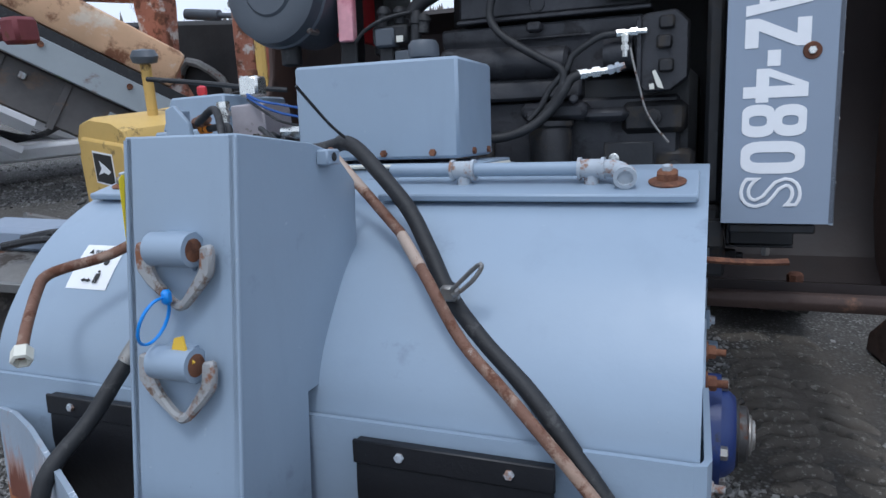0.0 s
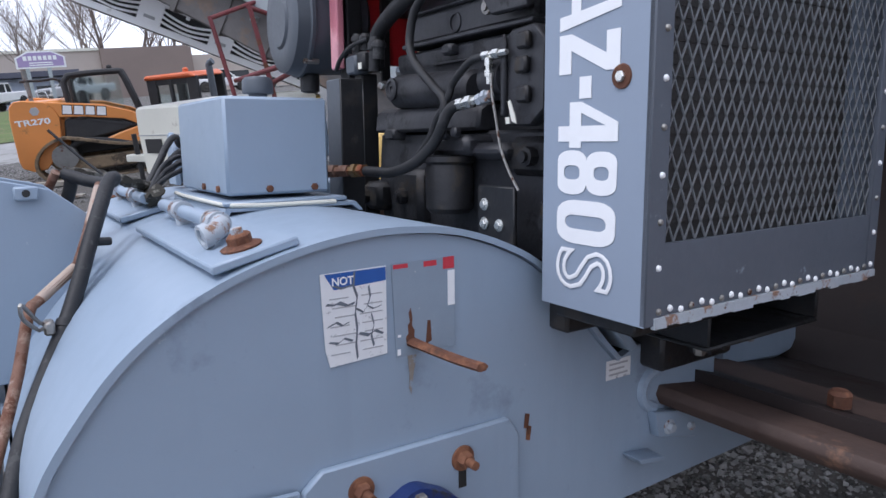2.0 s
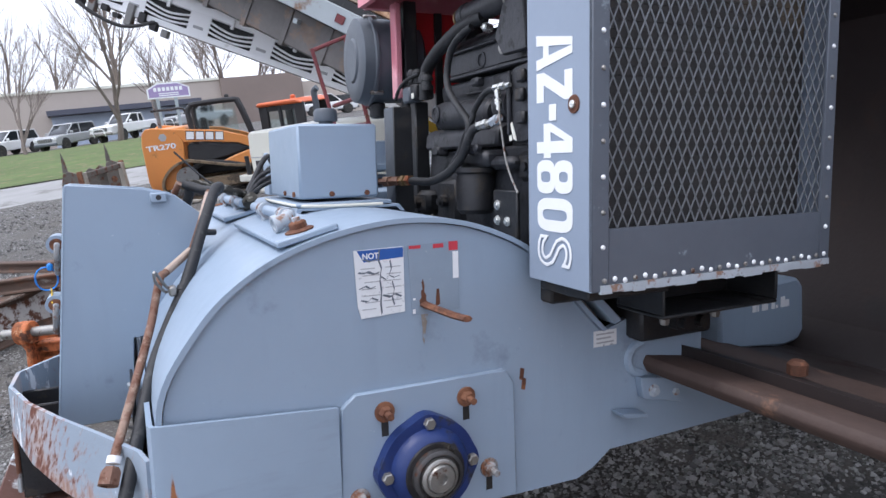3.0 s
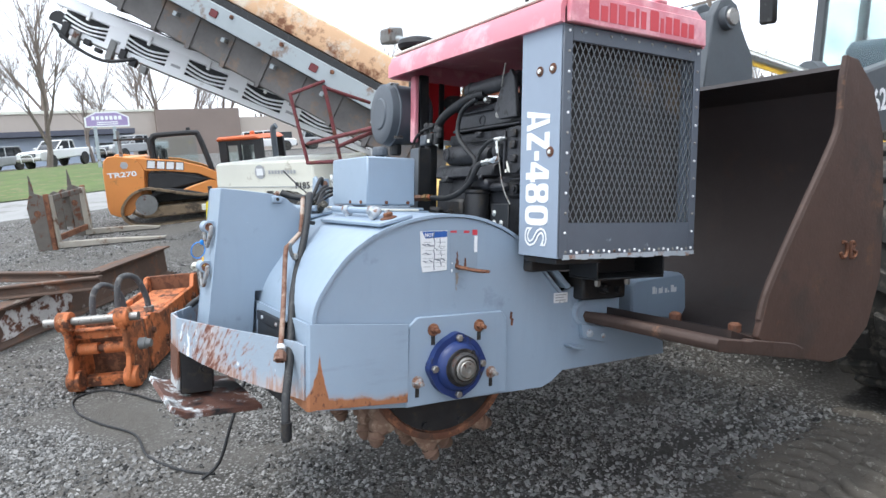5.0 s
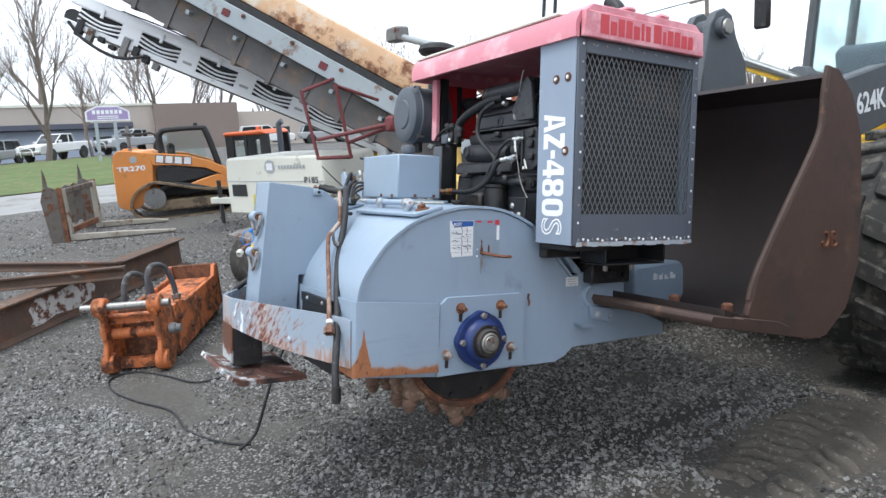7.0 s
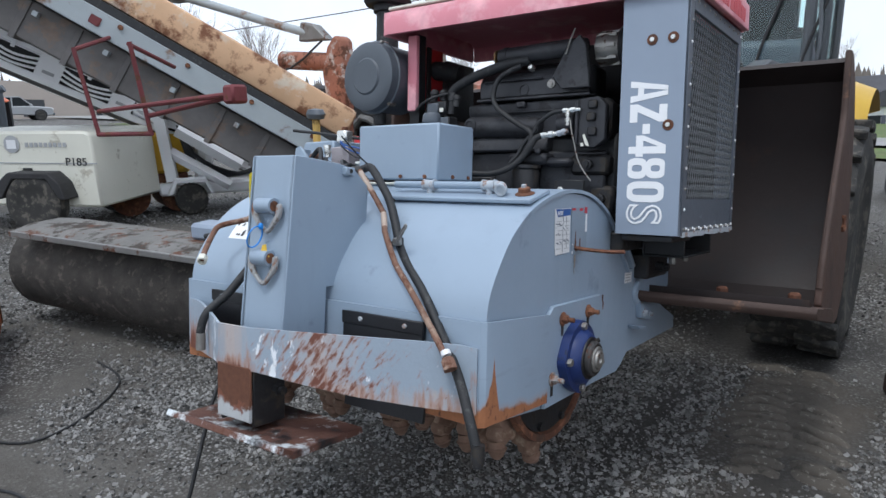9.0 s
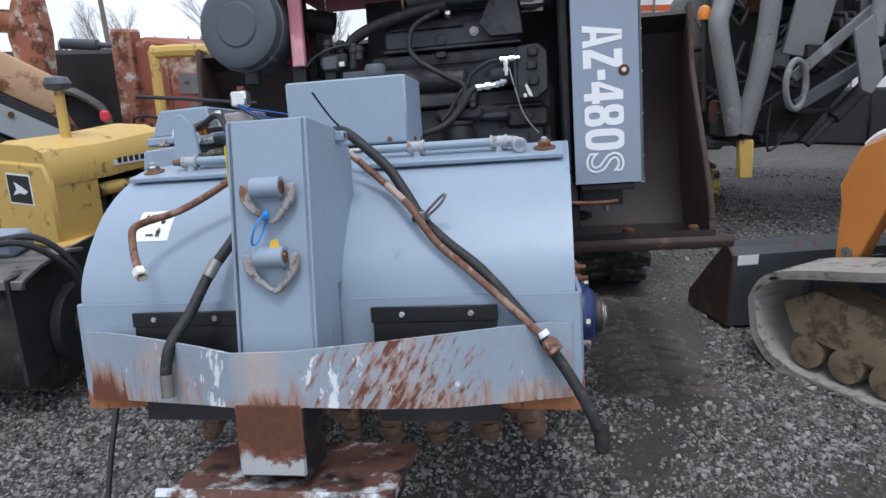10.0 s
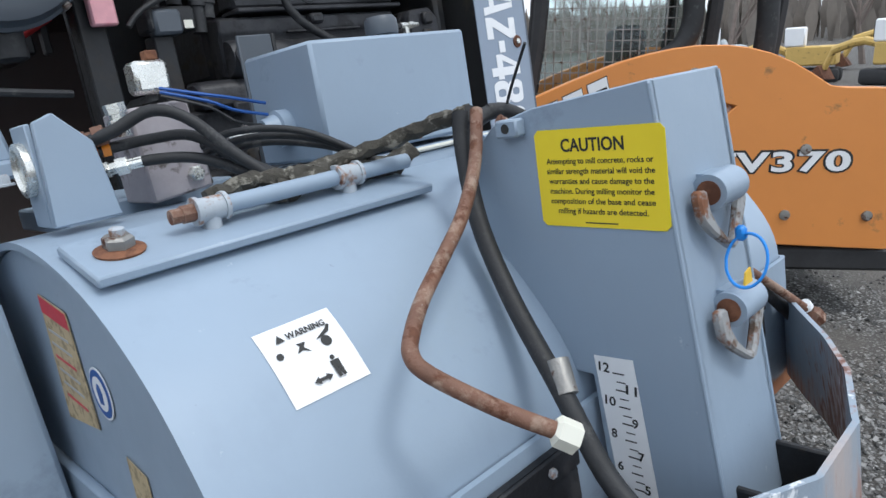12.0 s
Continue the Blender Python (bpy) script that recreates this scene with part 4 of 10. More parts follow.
# tower of bent plate at the front
side = [(0.826, 1.665), (1.005, 1.648), (1.078, 1.63), (1.14, 1.578), (1.13, 1.40), (1.02, 1.265), (0.953, 1.263), (0.94, 1.05), (0.765, 1.05)]
TX0, TX1 = -0.108, 0.078
tower = mp("tower", prism(B(), [(0.826, 1.665), (0.840, 1.664), (0.781, 1.05), (0.765, 1.05)], "x", TX0, TX1, 0.003), M["paint"], mill, "open-topped grey front tower")
mp("tower_side", prism(B(), side, "x", TX1 - 0.012, TX1 + 0.002, 0.002), M["paint"], tower)
mp("tower_side", prism(B(), side, "x", TX0 - 0.002, TX0 + 0.012, 0.002), M["paint"], tower)
mp("tower_back", prism(B(), [(1.0, 1.60), (1.01, 1.60), (1.01, 1.2), (1.0, 1.2)], "x", TX0 + 0.012, TX1 - 0.012), M["paint"], tower)
for x, s in ((TX1, 1), (TX0, -1)):
    bm = tube(B(), [(x, 0.8265, 1.66), (x, 0.7965, 1.36), (x, 0.7665, 1.06)], 0.0034, 8, 5)
    mp("weld_seam", bm, M["paint"], tower)
    bm = box(B(), (x, 1.018, 1.612), (x + s * 0.022, 1.058, 1.637), 0.003)
    ear = mp("tab", bm, M["paint"], tower)
    bm = lathe(B(), [(0, 0.007), (0.001, 0.007)], (x + s * 0.022, 1.038, 1.625), (s, 0, 0), 12)
    mp("hole", bm, M["ink"], ear)


def lash_ring(zc, yc):
    sl = lathe(B(), [(-0.034, 0.0155), (-0.034, 0.0235), (0.034, 0.0235), (0.034, 0.0155), (0.0, 0.0155), (-0.034, 0.0155)], (-0.012, yc - 0.006, zc), (1, 0, 0), 22)
    box(sl, (-0.035, yc, zc - 0.03), (0.012, yc + 0.03, zc + 0.022))
    body = mp("lashing_ring", sl, M["paint"], tower, "welded lashing ring with rust at its sleeve")
    outer = [(-0.082, 0.010), (-0.086, -0.004), (-0.083, -0.036), (-0.060, -0.060), (-0.012, -0.094), (-0.002, -0.099), (0.010, -0.098), (0.020, -0.090), (0.052, -0.056), (0.068, -0.036), (0.070, -0.004), (0.066, 0.010)]
    inner = [(0.046, 0.006), (0.044, -0.030), (0.030, -0.052), (0.008, -0.082), (-0.002, -0.084), (-0.014, -0.078), (-0.042, -0.050), (-0.056, -0.026), (-0.058, 0.006)]
    bm = prism(B(), outer + inner, "y", -0.008, 0.008, 0.004, Matrix.Translation((-0.006, yc - 0.003, zc)) @ pose(0, 0, 0, -6, 0, 0) @ Matrix.Scale(0.84, 4))
    mp("ring", bm, M["ring"], body)
    mp("sleeve_core", lathe(B(), [(0, 0.0), (0, 0.0158), (0.070, 0.0158), (0.070, 0.0)], (-0.0472, yc - 0.006, zc), (1, 0, 0), 18), M["rust_o"], body, "rusted sleeve bore")
    return body


def tower_y(z):
    return 0.826 - 0.061 * (1.665 - z) / 0.615


r1 = lash_ring(1.514, tower_y(1.514) - 0.012)
r2 = lash_ring(1.360, tower_y(1.360) - 0.012)
pts = [(-0.014 - 0.022 * (0.5 - 0.5 * math.sin(a)), 0.760 + 0.026 * math.cos(a), 1.422 + 0.032 * math.sin(a)) for a in [2 * math.pi * i / 16 for i in range(16)]]
bm = tube(B(), pts, 0.0021, 6, 2, True)
for v in bm.verts:
    v.co.x = -0.022 + (v.co.x + 0.022) * 1.25
tie = solo("cable_tie", bm, M["zip"], "bright blue cable tie looped through a lashing ring", "cable tie", MACH)
bm = box(B(), (-0.017, 0.764, 1.444), (-0.004, 0.778, 1.464), 0.004)
part("tie_head", bm, M["zip"], tie, xf=MACH)
bm = prism(B(), [(-0.004, 1.398), (0.010, 1.402), (0.015, 1.378), (0.026, 1.366), (0.016, 1.360), (0.002, 1.366), (-0.010, 1.382)], "y", 0.770, 0.773)
solo("tag", bm, M["tag"], "torn yellow plastic tag on a blue cable tie", "tag", MACH)

# front skirt with rubber flaps
SK = [(-0.665, 1.33, 0.918, 1.195), (-0.67, 0.985, 0.94, 1.222), (-0.664, 0.966, 0.936, 1.222), (-0.648, 0.96, 0.934, 1.222), (0.648, 0.96, 0.934, 1.222), (0.664, 0.966, 0.936, 1.222), (0.67, 0.985, 0.94, 1.222), (0.665, 1.325, 0.918, 1.195)]
bm = wall_strip(B(), [SK[3], (-0.47, 0.96, 0.94, 1.222), (-0.468, 0.96, 1.02, 1.222), (0.44, 0.96, 1.02, 1.222), (0.442, 0.96, 0.94, 1.222), SK[4]], 0.01)
skirt = mp("front_skirt", bm, M["paint_worn"], mill, "front skirt plate with rusted lower edge")
mp("skirt_side", wall_strip(B(), SK[:4], 0.01), M["paint_worn"], skirt)
mp("skirt_side", wall_strip(B(), SK[4:], 0.01), M["paint_worn"], skirt)
bm = box(B(), (0.606, 0.985, 1.215), (0.628, 1.003, 1.255), 0.006)
cyl(bm, (0.617, 0.994, 1.25), (0.60, 0.99, 1.268), 0.008, 10)
mp("grease_elbow", bm, M["rust_grey"], skirt)
for x0, x1 in ((-0.48, -0.19), (0.165, 0.468)):
    bm = B()
    nseg = 7
    rows = []
    for i in range(nseg + 1):
        z = 1.2 - 0.29 * i / nseg
        y = 0.946 - 0.008 * math.sin(i * 0.9)
        rows.append([(x0, y, z), (x1, y, z), (x1, y + 0.011, z), (x0, y + 0.011, z)])
    vs = [[bm.verts.new(v) for v in r] for r in rows]
    for a, b in zip(vs, vs[1:]):
        for j in range(4):
            bm.faces.new((a[j], a[(j + 1) % 4], b[(j + 1) % 4], b[j]))
    bm.faces.new(vs[0])
    bm.faces.new(vs[-1][::-1])
    flap = mp("rubber_flap", bm, M["flap"], skirt, "black rubber dust flap")
    bm = box(B(), (x0 - 0.004, 0.936, 1.165), (x1 + 0.004, 0.943, 1.203), 0.002)
    st = mp("clamp_strip", bm, M["flap"], flap)
for x in (-0.42, -0.25, 0.24, 0.408):
    mp("flap_bolt", bolt(B(), (x, 0.937, 1.185), (0, -1, 0), 0.0075, 0.007), M["rust_grey"], skirt)

# bumper plate bowed round the tower foot
plan = [(-0.64, 0.9535, 0.965, 1.150), (-0.58, 0.938, 0.970, 1.153), (-0.47, 0.885, 0.985, 1.158), (-0.33, 0.806, 1.01, 1.165), (-0.19, 0.728, 1.035, 1.17), (-0.085, 0.668, 1.052, 1.172), (-0.075, 0.664, 1.052, 1.172),
        (0.072, 0.664, 1.052, 1.175), (0.082, 0.668, 1.052, 1.176), (0.23, 0.718, 1.03, 1.176), (0.36, 0.788, 1.005, 1.172), (0.49, 0.872, 0.985, 1.165), (0.60, 0.940, 0.972, 1.157), (0.642, 0.9535, 0.970, 1.150)]
bumper = mp("bumper_plate", wall_strip(B(), plan, 0.009), M["paint_bumper"], mill, "bowed bumper plate, paint scraped and rusted")
leg = mp("shoe_leg", box(B(), (-0.076, 0.661, 0.90), (0.074, 0.672, 1.06), 0.004), M["paint_leg"], mill, "rusted shoe leg")
for x in (-0.076, 0.062):
    mp("leg_cheek", box(B(), (x, 0.673, 0.885), (x + 0.012, 0.79, 1.12), 0.003), M["black2"], leg)
bm = box(B(), (-0.06, 0.69, 0.885), (0.058, 0.80, 1.05), 0.01)
lathe(bm, [(0, 0.02), (0.015, 0.02), (0.016, 0.012), (0.03, 0.012)], (0.074, 0.76, 0.98), (1, 0, 0), 8)
mp("leg_core", bm, M["black2"], leg)
bm = prism(B(), [(0.612, 0.893), (0.66, 0.868), (0.925, 0.862), (0.93, 0.842), (0.655, 0.846), (0.603, 0.876)], "x", -0.25, 0.26, 0.002)
mp("shoe_plate", bm, M["shoe"], leg, "worn steel shoe plate")

# milling drum with its bit holders
bm = B()
lathe(bm, [(-0.585, 0.0), (-0.585, 0.300), (-0.565, 0.303), (-0.55, 0.275), (0.55, 0.275), (0.565, 0.303), (0.588, 0.300), (0.588, 0.276), (0.572, 0.273), (0.572, 0.0)], (0, HY, HZ), (1, 0, 0), 44)
drum = mp("milling_drum", bm, M["rust"], mill, "rusted milling drum")
bm = lathe(B(), [(0, 0.0), (0, 0.27), (0.006, 0.268), (0.008, 0.0)], (0.573, HY, HZ), (1, 0, 0), 40)
for i in range(10):
    a = 2 * math.pi * i / 10
    lathe(bm, [(0, 0.014), (0.012, 0.014)], (0.58, HY + 0.25 * math.cos(a), HZ + 0.25 * math.sin(a)), (1, 0, 0), 6)
mp("drum_end", bm, M["black2"], drum)
bm = B()
box(bm, (-0.030, -0.045, -0.01), (0.030, 0.040, 0.045), 0.014, None, 2)
prism(bm, [(-0.052, 0.01), (-0.030, 0.068), (0.010, 0.072), (0.036, 0.01)], "x", -0.025, 0.025, 0.010)
lathe(bm, [(0, 0.022), (0.016, 0.023), (0.020, 0.027), (0.026, 0.023), (0.040, 0.016), (0.047, 0.008), (0.049, 0.0)], (0, -0.012, 0.062), (0, -0.72, 0.7), 12)
tooth_mesh = finish(bm, "bit_holder", M["tooth"])
k = 0
for i in range(18):
    for j in range(9 if i in (0, 17) else 4):
        x = -0.515 + 1.03 * i / 17
        a = (40 if i in (0, 17) else 90) * j + (i * 37 if i < 9 else -i * 37 + 60)
        if i in (0, 17):
            a += 22
        xf = MACH @ Matrix.Translation((x, HY, HZ)) @ pose(0, 0, 0, a, 0, 0) @ pose(0, 0, 0.272, 0, 0, (8 if i > 9 else -8)) @ Matrix.Scale(1.28, 4)
        part("bit_holder", tooth_mesh, None, drum, xf=xf)

# right side: labels, hook, bucket pocket, frame
S = 0.6445
bm = prism(B(), [(1.378, 1.519), (1.49, 1.521), (1.489, 1.378), (1.39, 1.373), (1.383, 1.40)], "x", S, S + 0.0012)
lab = mp("safety_label", bm, M["sheet"], mill, "torn white safety label with blue heading")
mp("label_heading", prism(B(), [(1.385, 1.518), (1.489, 1.519), (1.489, 1.498), (1.40, 1.493)], "x", S + 0.0012, S + 0.0018), M["ink_blue"], lab)
wf = MACH @ plane_frame((S + 0.002, 1.397, 1.499), (0, 1, 0), (0, 0, 1))
part("lettering", words("NOT", 0.036, 0.013, 0.0006, 0.02), M["white"], lab, xf=wf)
for i in range(7):
    z = 1.48 - 0.0145 * i
    for s in range(2):
        y0 = 1.392 + 0.05 * s + 0.004 * ((i * 7 + s) % 3)
        mp("print_bar", box(B(), (S + 0.0012, y0, z - 0.002), (S + 0.0018, y0 + 0.032 + 0.004 * ((i * 5 + s) % 3), z)), M["ink_grey"], lab)
for pts in ([(1.435, 1.518), (1.433, 1.496), (1.438, 1.478), (1.434, 1.452), (1.437, 1.428), (1.435, 1.402), (1.437, 1.38)], [(1.386, 1.472), (1.398, 1.469), (1.408, 1.472), (1.420, 1.466), (1.434, 1.469)],
            [(1.437, 1.459), (1.448, 1.452), (1.455, 1.462), (1.466, 1.455), (1.480, 1.459)], [(1.387, 1.437), (1.402, 1.442), (1.412, 1.436), (1.424, 1.440)], [(1.390, 1.413), (1.404, 1.409), (1.414, 1.415), (1.428, 1.409)],
            [(1.458, 1.492), (1.461, 1.476), (1.457, 1.463)], [(1.440, 1.420), (1.456, 1.414), (1.468, 1.419), (1.482, 1.412)], [(1.462, 1.448), (1.466, 1.43), (1.461, 1.412), (1.465, 1.396)], [(1.396, 1.500), (1.412, 1.494), (1.432, 1.497)]):
    bm = B()
    w_ = rng.uniform(0.0011, 0.0022)
    lo = [bm.verts.new((S + 0.0019, y + w_ * rng.uniform(0.4, 1.3), z + w_ * rng.uniform(0.4, 1.3))) for y, z in pts]
    hi = [bm.verts.new((S + 0.0019, y - w_ * rng.uniform(0.4, 1.3), z - w_ * rng.uniform(0.4, 1.3))) for y, z in pts]
    for i in range(len(pts) - 1):
        bm.faces.new((lo[i], lo[i + 1], hi[i + 1], hi[i]))
    mp("label_tear", bm, M["tear"], lab)
bm = prism(B(), [(1.50, 1.522), (1.622, 1.523), (1.622, 1.368), (1.506, 1.366)], "x", S, S + 0.0008)
lab2 = mp("faded_label", bm, M["sheet_faded"], mill, "weathered label nearly worn away")
for y0, y1, z0, z1 in ((1.503, 1.53, 1.513, 1.52), (1.56, 1.585, 1.511, 1.52), (1.598, 1.62, 1.503, 1.523)):
    mp("label_scrap", box(B(), (S + 0.0008, y0, z0), (S + 0.0014, y1, z1)), M["ink_red"], lab2)
for y0, y1, z0, z1 in ((1.607, 1.621, 1.44, 1.50), (1.508, 1.514, 1.37, 1.38), (1.509, 1.515, 1.40, 1.404)):
    mp("label_scrap", box(B(), (S + 0.0008, y0, z0), (S + 0.0014, y1, z1)), M["white"], lab2)
bm = tube(B(), [(0.644, 1.535, 1.392), (0.664, 1.54, 1.387), (0.71, 1.549, 1.381), (0.76, 1.556, 1.379), (0.805, 1.56, 1.383)], 0.012, 6, 4)
for v in bm.verts:
    v.co.z = 1.386 + (v.co.z - 1.386) * 0.55
hook = mp("bar_hook", bm, M["rust"], mill, "rusty bent flat-bar hook")
mp("rust_stain", prism(B(), [(1.526, 1.384), (1.524, 1.398), (1.529, 1.404), (1.528, 1.418), (1.532, 1.422), (1.530, 1.438), (1.534, 1.446), (1.537, 1.430), (1.536, 1.416), (1.541, 1.408), (1.540, 1.396), (1.548, 1.390), (1.552, 1.380), (1.54, 1.376)], "x", S + 0.0009, S + 0.0013), M["rust"], hook)
mp("rust_run", prism(B(), [(1.527, 1.3755), (1.5275, 1.36), (1.530, 1.335), (1.529, 1.31), (1.533, 1.298), (1.536, 1.318), (1.539, 1.34), (1.543, 1.355), (1.545, 1.3755)], "x", S, S + 0.0004), M["rust_wash"], hook, "thin rust run")
mp("rust_stain", prism(B(), [(1.562, 1.38), (1.566, 1.42), (1.572, 1.42), (1.574, 1.385)], "x", S + 0.0009, S + 0.0013), M["rust_o"], hook)
for y, z in ((1.783, 1.19), (1.788, 1.165)):
    mp("rust_stain", prism(B(), [(y - 0.006, z - 0.012), (y + 0.004, z - 0.016), (y + 0.008, z + 0.012), (y - 0.003, z + 0.016)], "x", S, S + 0.0008), M["rust"])
bm = box(B(), (S, 1.995, 1.224), (S + 0.001, 2.067, 1.265))
lab3 = mp("maker_label", bm, M["sheet"], mill, "small faded maker's plate")
for i in range(3):
    mp("print_bar", box(B(), (S + 0.001, 2.003, 1.232 + 0.011 * i), (S + 0.0016, 2.058 - 0.01 * (i % 2), 1.236 + 0.011 * i)), M["ink_grey"], lab3)
# pocket for the bucket lip
for sx in (1, -1):
    bm = tube(B(), [(sx * 0.645, 2.146, 1.216), (sx * 0.645, 2.118, 1.205), (sx * 0.645, 2.105, 1.176), (sx * 0.645, 2.118, 1.147), (sx * 0.645, 2.146, 1.134)], 0.013, 8, 4)
    pocket = mp("lip_pocket", bm, M["paint"])
    bm = prism(B(), [(2.127, 1.132), (2.282, 1.107), (2.269, 1.042), (2.14, 1.072)], "x", sx * 0.6435, sx * 0.668, 0.002)
    mp("pocket_plate", bm, M["paint"], pocket)
    mp("bolt", bolt(B(), (sx * 0.668, 2.172, 1.09), (sx, 0, 0), 0.012, 0.014, 0.017), M["rust_grey"], pocket)
    mp("bolt", bolt(B(), (sx * 0.668, 2.245, 1.075), (sx, 0, 0), 0.010, 0.01), M["rust_grey"], pocket)
    bm = prism(B(), [(2.05, 1.054), (2.13, 1.042), (2.135, 1.03), (2.06, 1.04)], "x", sx * 0.6435, sx * 0.69, 0.002)
    mp("stop_tab", bm, M["paint"], pocket)
bm = prism(B(), [(1.93, 1.40), (1.955, 1.405), (2.075, 1.288), (2.05, 1.28)], "x", 0.60, 0.66, 0.003)
mp("brace", bm, M["paint"])
bm = box(B(), (-0.62, 1.95, 1.0), (0.62, 2.05, 1.26), 0.01)
box(bm, (-0.62, 1.6, 1.28), (0.62, 1.95, 1.42))
mp("cross_frame", bm, M["black"])
# blue-grey water tank at the back right
bm = B()
pr = [(2.56, 1.25), (2.585, 1.278), (2.90, 1.30), (2.935, 1.27), (2.945, 1.12), (2.92, 1.085), (2.85, 1.075), (2.57, 1.10)]
prism(bm, pr, "x", 0.30, 0.52, 0.012)
wt = mp("water_tank", bm, M["paint"], mill, "rounded grey water tank")
xf = MACH @ plane_frame((0.5205, 2.70, 1.205), (0, 1, 0.02), (0, 0, 1))
for i, (w, h) in enumerate(((0.018, 0.034), (0.008, 0.028), (0.02, 0.024), (0.006, 0.03), (0.016, 0.022), (0.008, 0.010), (0.02, 0.034), (0.018, 0.022))):
    part("lettering_bar", box(B(), (0.021 * i, 0, 0), (0.021 * i + w, h, 0.001)), M["white"], wt, xf=xf)
# ---- engine bay, radiator and hood of the milling attachment ----
bm = box(B(), (-0.42, 1.86, 1.36), (0.68, 2.48, 1.46), 0.01)
bay = mp("engine_frame", bm, M["black"], mill, "black engine frame")
bm = box(B(), (-0.16, 1.95, 1.46), (0.62, 2.33, 1.80), 0.02)
engine = mp("engine", bm, M["black"], mill, "black diesel engine")
bm = box(B(), (-0.06, 1.98, 1.80), (0.50, 2.31, 1.95), 0.015)
mp("cylinder_head", bm, M["black2"], engine)
bm = box(B(), (0.0, 2.0, 1.95), (0.44, 2.26, 2.10), 0.03, None, 2)
mp("valve_cover", bm, M["black"], engine)
bm = tube(B(), [(-0.13, 1.90, 1.97), (-0.11, 1.90, 2.005), (-0.04, 1.90, 2.04), (0.05, 1.90, 2.066), (0.15, 1.90, 2.088), (0.24, 1.92, 2.10)], 0.021, 14, 5)
mp("intake_hose", bm, M["rubber"], engine)
bm = lathe(B(), [(0, 0.0), (0, 0.032), (0.02, 0.034), (0.022, 0.037), (0.04, 0.037), (0.042, 0.034), (0.36, 0.034), (0.38, 0.028), (0.382, 0.0)], (0.10, 1.93, 2.125), (1, 0.02, 0.03), 24)
mp("crossover_tube", bm, M["cast"], engine)
mp("tube_end", lathe(B(), [(0, 0.0), (0, 0.03), (0.008, 0.03), (0.012, 0.02), (0.012, 0.0)], (0.09, 1.93, 2.125), (-1, 0, 0), 18), M["brass"], engine, "dull brass end cap")
bm = B()
lathe(bm, [(0, 0.04), (0.01, 0.062), (0.05, 0.066), (0.075, 0.058), (0.10, 0.05), (0.105, 0.02)], (0.50, 2.0, 2.13), (1, 0, 0), 24)
alt = mp("alternator", bm, M["steel"], engine, "cast metal alternator")
for i in range(8):
    a = 2 * math.pi * i / 8
    y, z = 2.0 + 0.06 * math.cos(a), 2.13 + 0.06 * math.sin(a)
    mp("fin", box(B(), (0.51, y - 0.006, z - 0.006), (0.59, y + 0.006, z + 0.006)), M["steel"], alt)
bm = lathe(B(), [(0, 0.03), (0, 0.075), (0.012, 0.08), (0.024, 0.075), (0.026, 0.03)], (0.605, 2.0, 2.13), (1, 0, 0), 26)
mp("pulley", bm, M["black2"], engine)
bm = B()
box(bm, (0.50, 1.90, 1.77), (0.60, 1.98, 1.93), 0.02)
mp("injection_pump", bm, M["black2"], engine)
bm = lathe(B(), [(0, 0.045), (0.012, 0.055), (0.10, 0.056), (0.112, 0.052), (0.118, 0.06), (0.13, 0.06)], (0.265, 1.87, 1.548), (0, 0, 1), 26)
mp("oil_filter", bm, M["black2"], engine)
bm = box(B(), (0.19, 1.85, 1.68), (0.36, 1.95, 1.725), 0.012)
box(bm, (0.34, 1.87, 1.672), (0.46, 1.95, 1.708), 0.014)
for x, z in ((0.22, 1.703), (0.29, 1.735), (0.33, 1.74)):
    lathe(bm, [(0, 0.012), (0.012, 0.012), (0.016, 0.008)], (x, 1.85, z - 0.01), (0, -1, 0.2), 8)
mp("filter_head", bm, M["cast"], engine)
bm = box(B(), (0.405, 1.848, 1.47), (0.525, 1.86, 1.62), 0.003)
mount = mp("mount_plate", bm, M["black"], engine)
for x, z in ((0.43, 1.58), (0.43, 1.54), (0.48, 1.54)):
    mp("bolt", bolt(B(), (x, 1.848, z), (0, -1, 0), 0.0095, 0.009, 0.013), M["chrome"], mount)
# two thin hoses cross in front of the block
for pts, r in (([(0.22, 1.89, 2.075), (0.175, 1.875, 2.055), (0.124, 1.87, 2.02), (0.107, 1.865, 1.96), (0.125, 1.857, 1.92), (0.165, 1.85, 1.885), (0.248, 1.84, 1.835), (0.30, 1.832, 1.805), (0.306, 1.83, 1.77), (0.28, 1.825, 1.72), (0.24, 1.815, 1.675)], 0.0105),
               ([(0.435, 1.84, 1.88), (0.40, 1.838, 1.877), (0.366, 1.838, 1.861), (0.327, 1.838, 1.833), (0.315, 1.835, 1.805), (0.272, 1.83, 1.756), (0.25, 1.825, 1.715), (0.22, 1.815, 1.68)], 0.008),
               ([(0.345, 1.84, 1.789), (0.325, 1.832, 1.779), (0.308, 1.825, 1.75), (0.277, 1.82, 1.706), (0.227, 1.80, 1.663), (0.162, 1.78, 1.641), (0.11, 1.765, 1.64), (0.07, 1.75, 1.641)], 0.0125)):
    mp("hydraulic_hose", tube(B(), pts, r, 10, 5), M["rubber"], engine)


def fitting(p0, p1, r, material, parent):
    d = Vector(p1) - Vector(p0)
    n = d.length
    f = lathe(B(), [(0, r), (n * 0.3, r), (n * 0.31, r * 0.75), (n * 0.45, r * 0.75), (n * 0.46, r * 1.1), (n * 0.7, r * 1.1), (n * 0.71, r * 0.7), (n, r * 0.7)], p0, d, 6)
    return mp("fitting", f, material, parent)


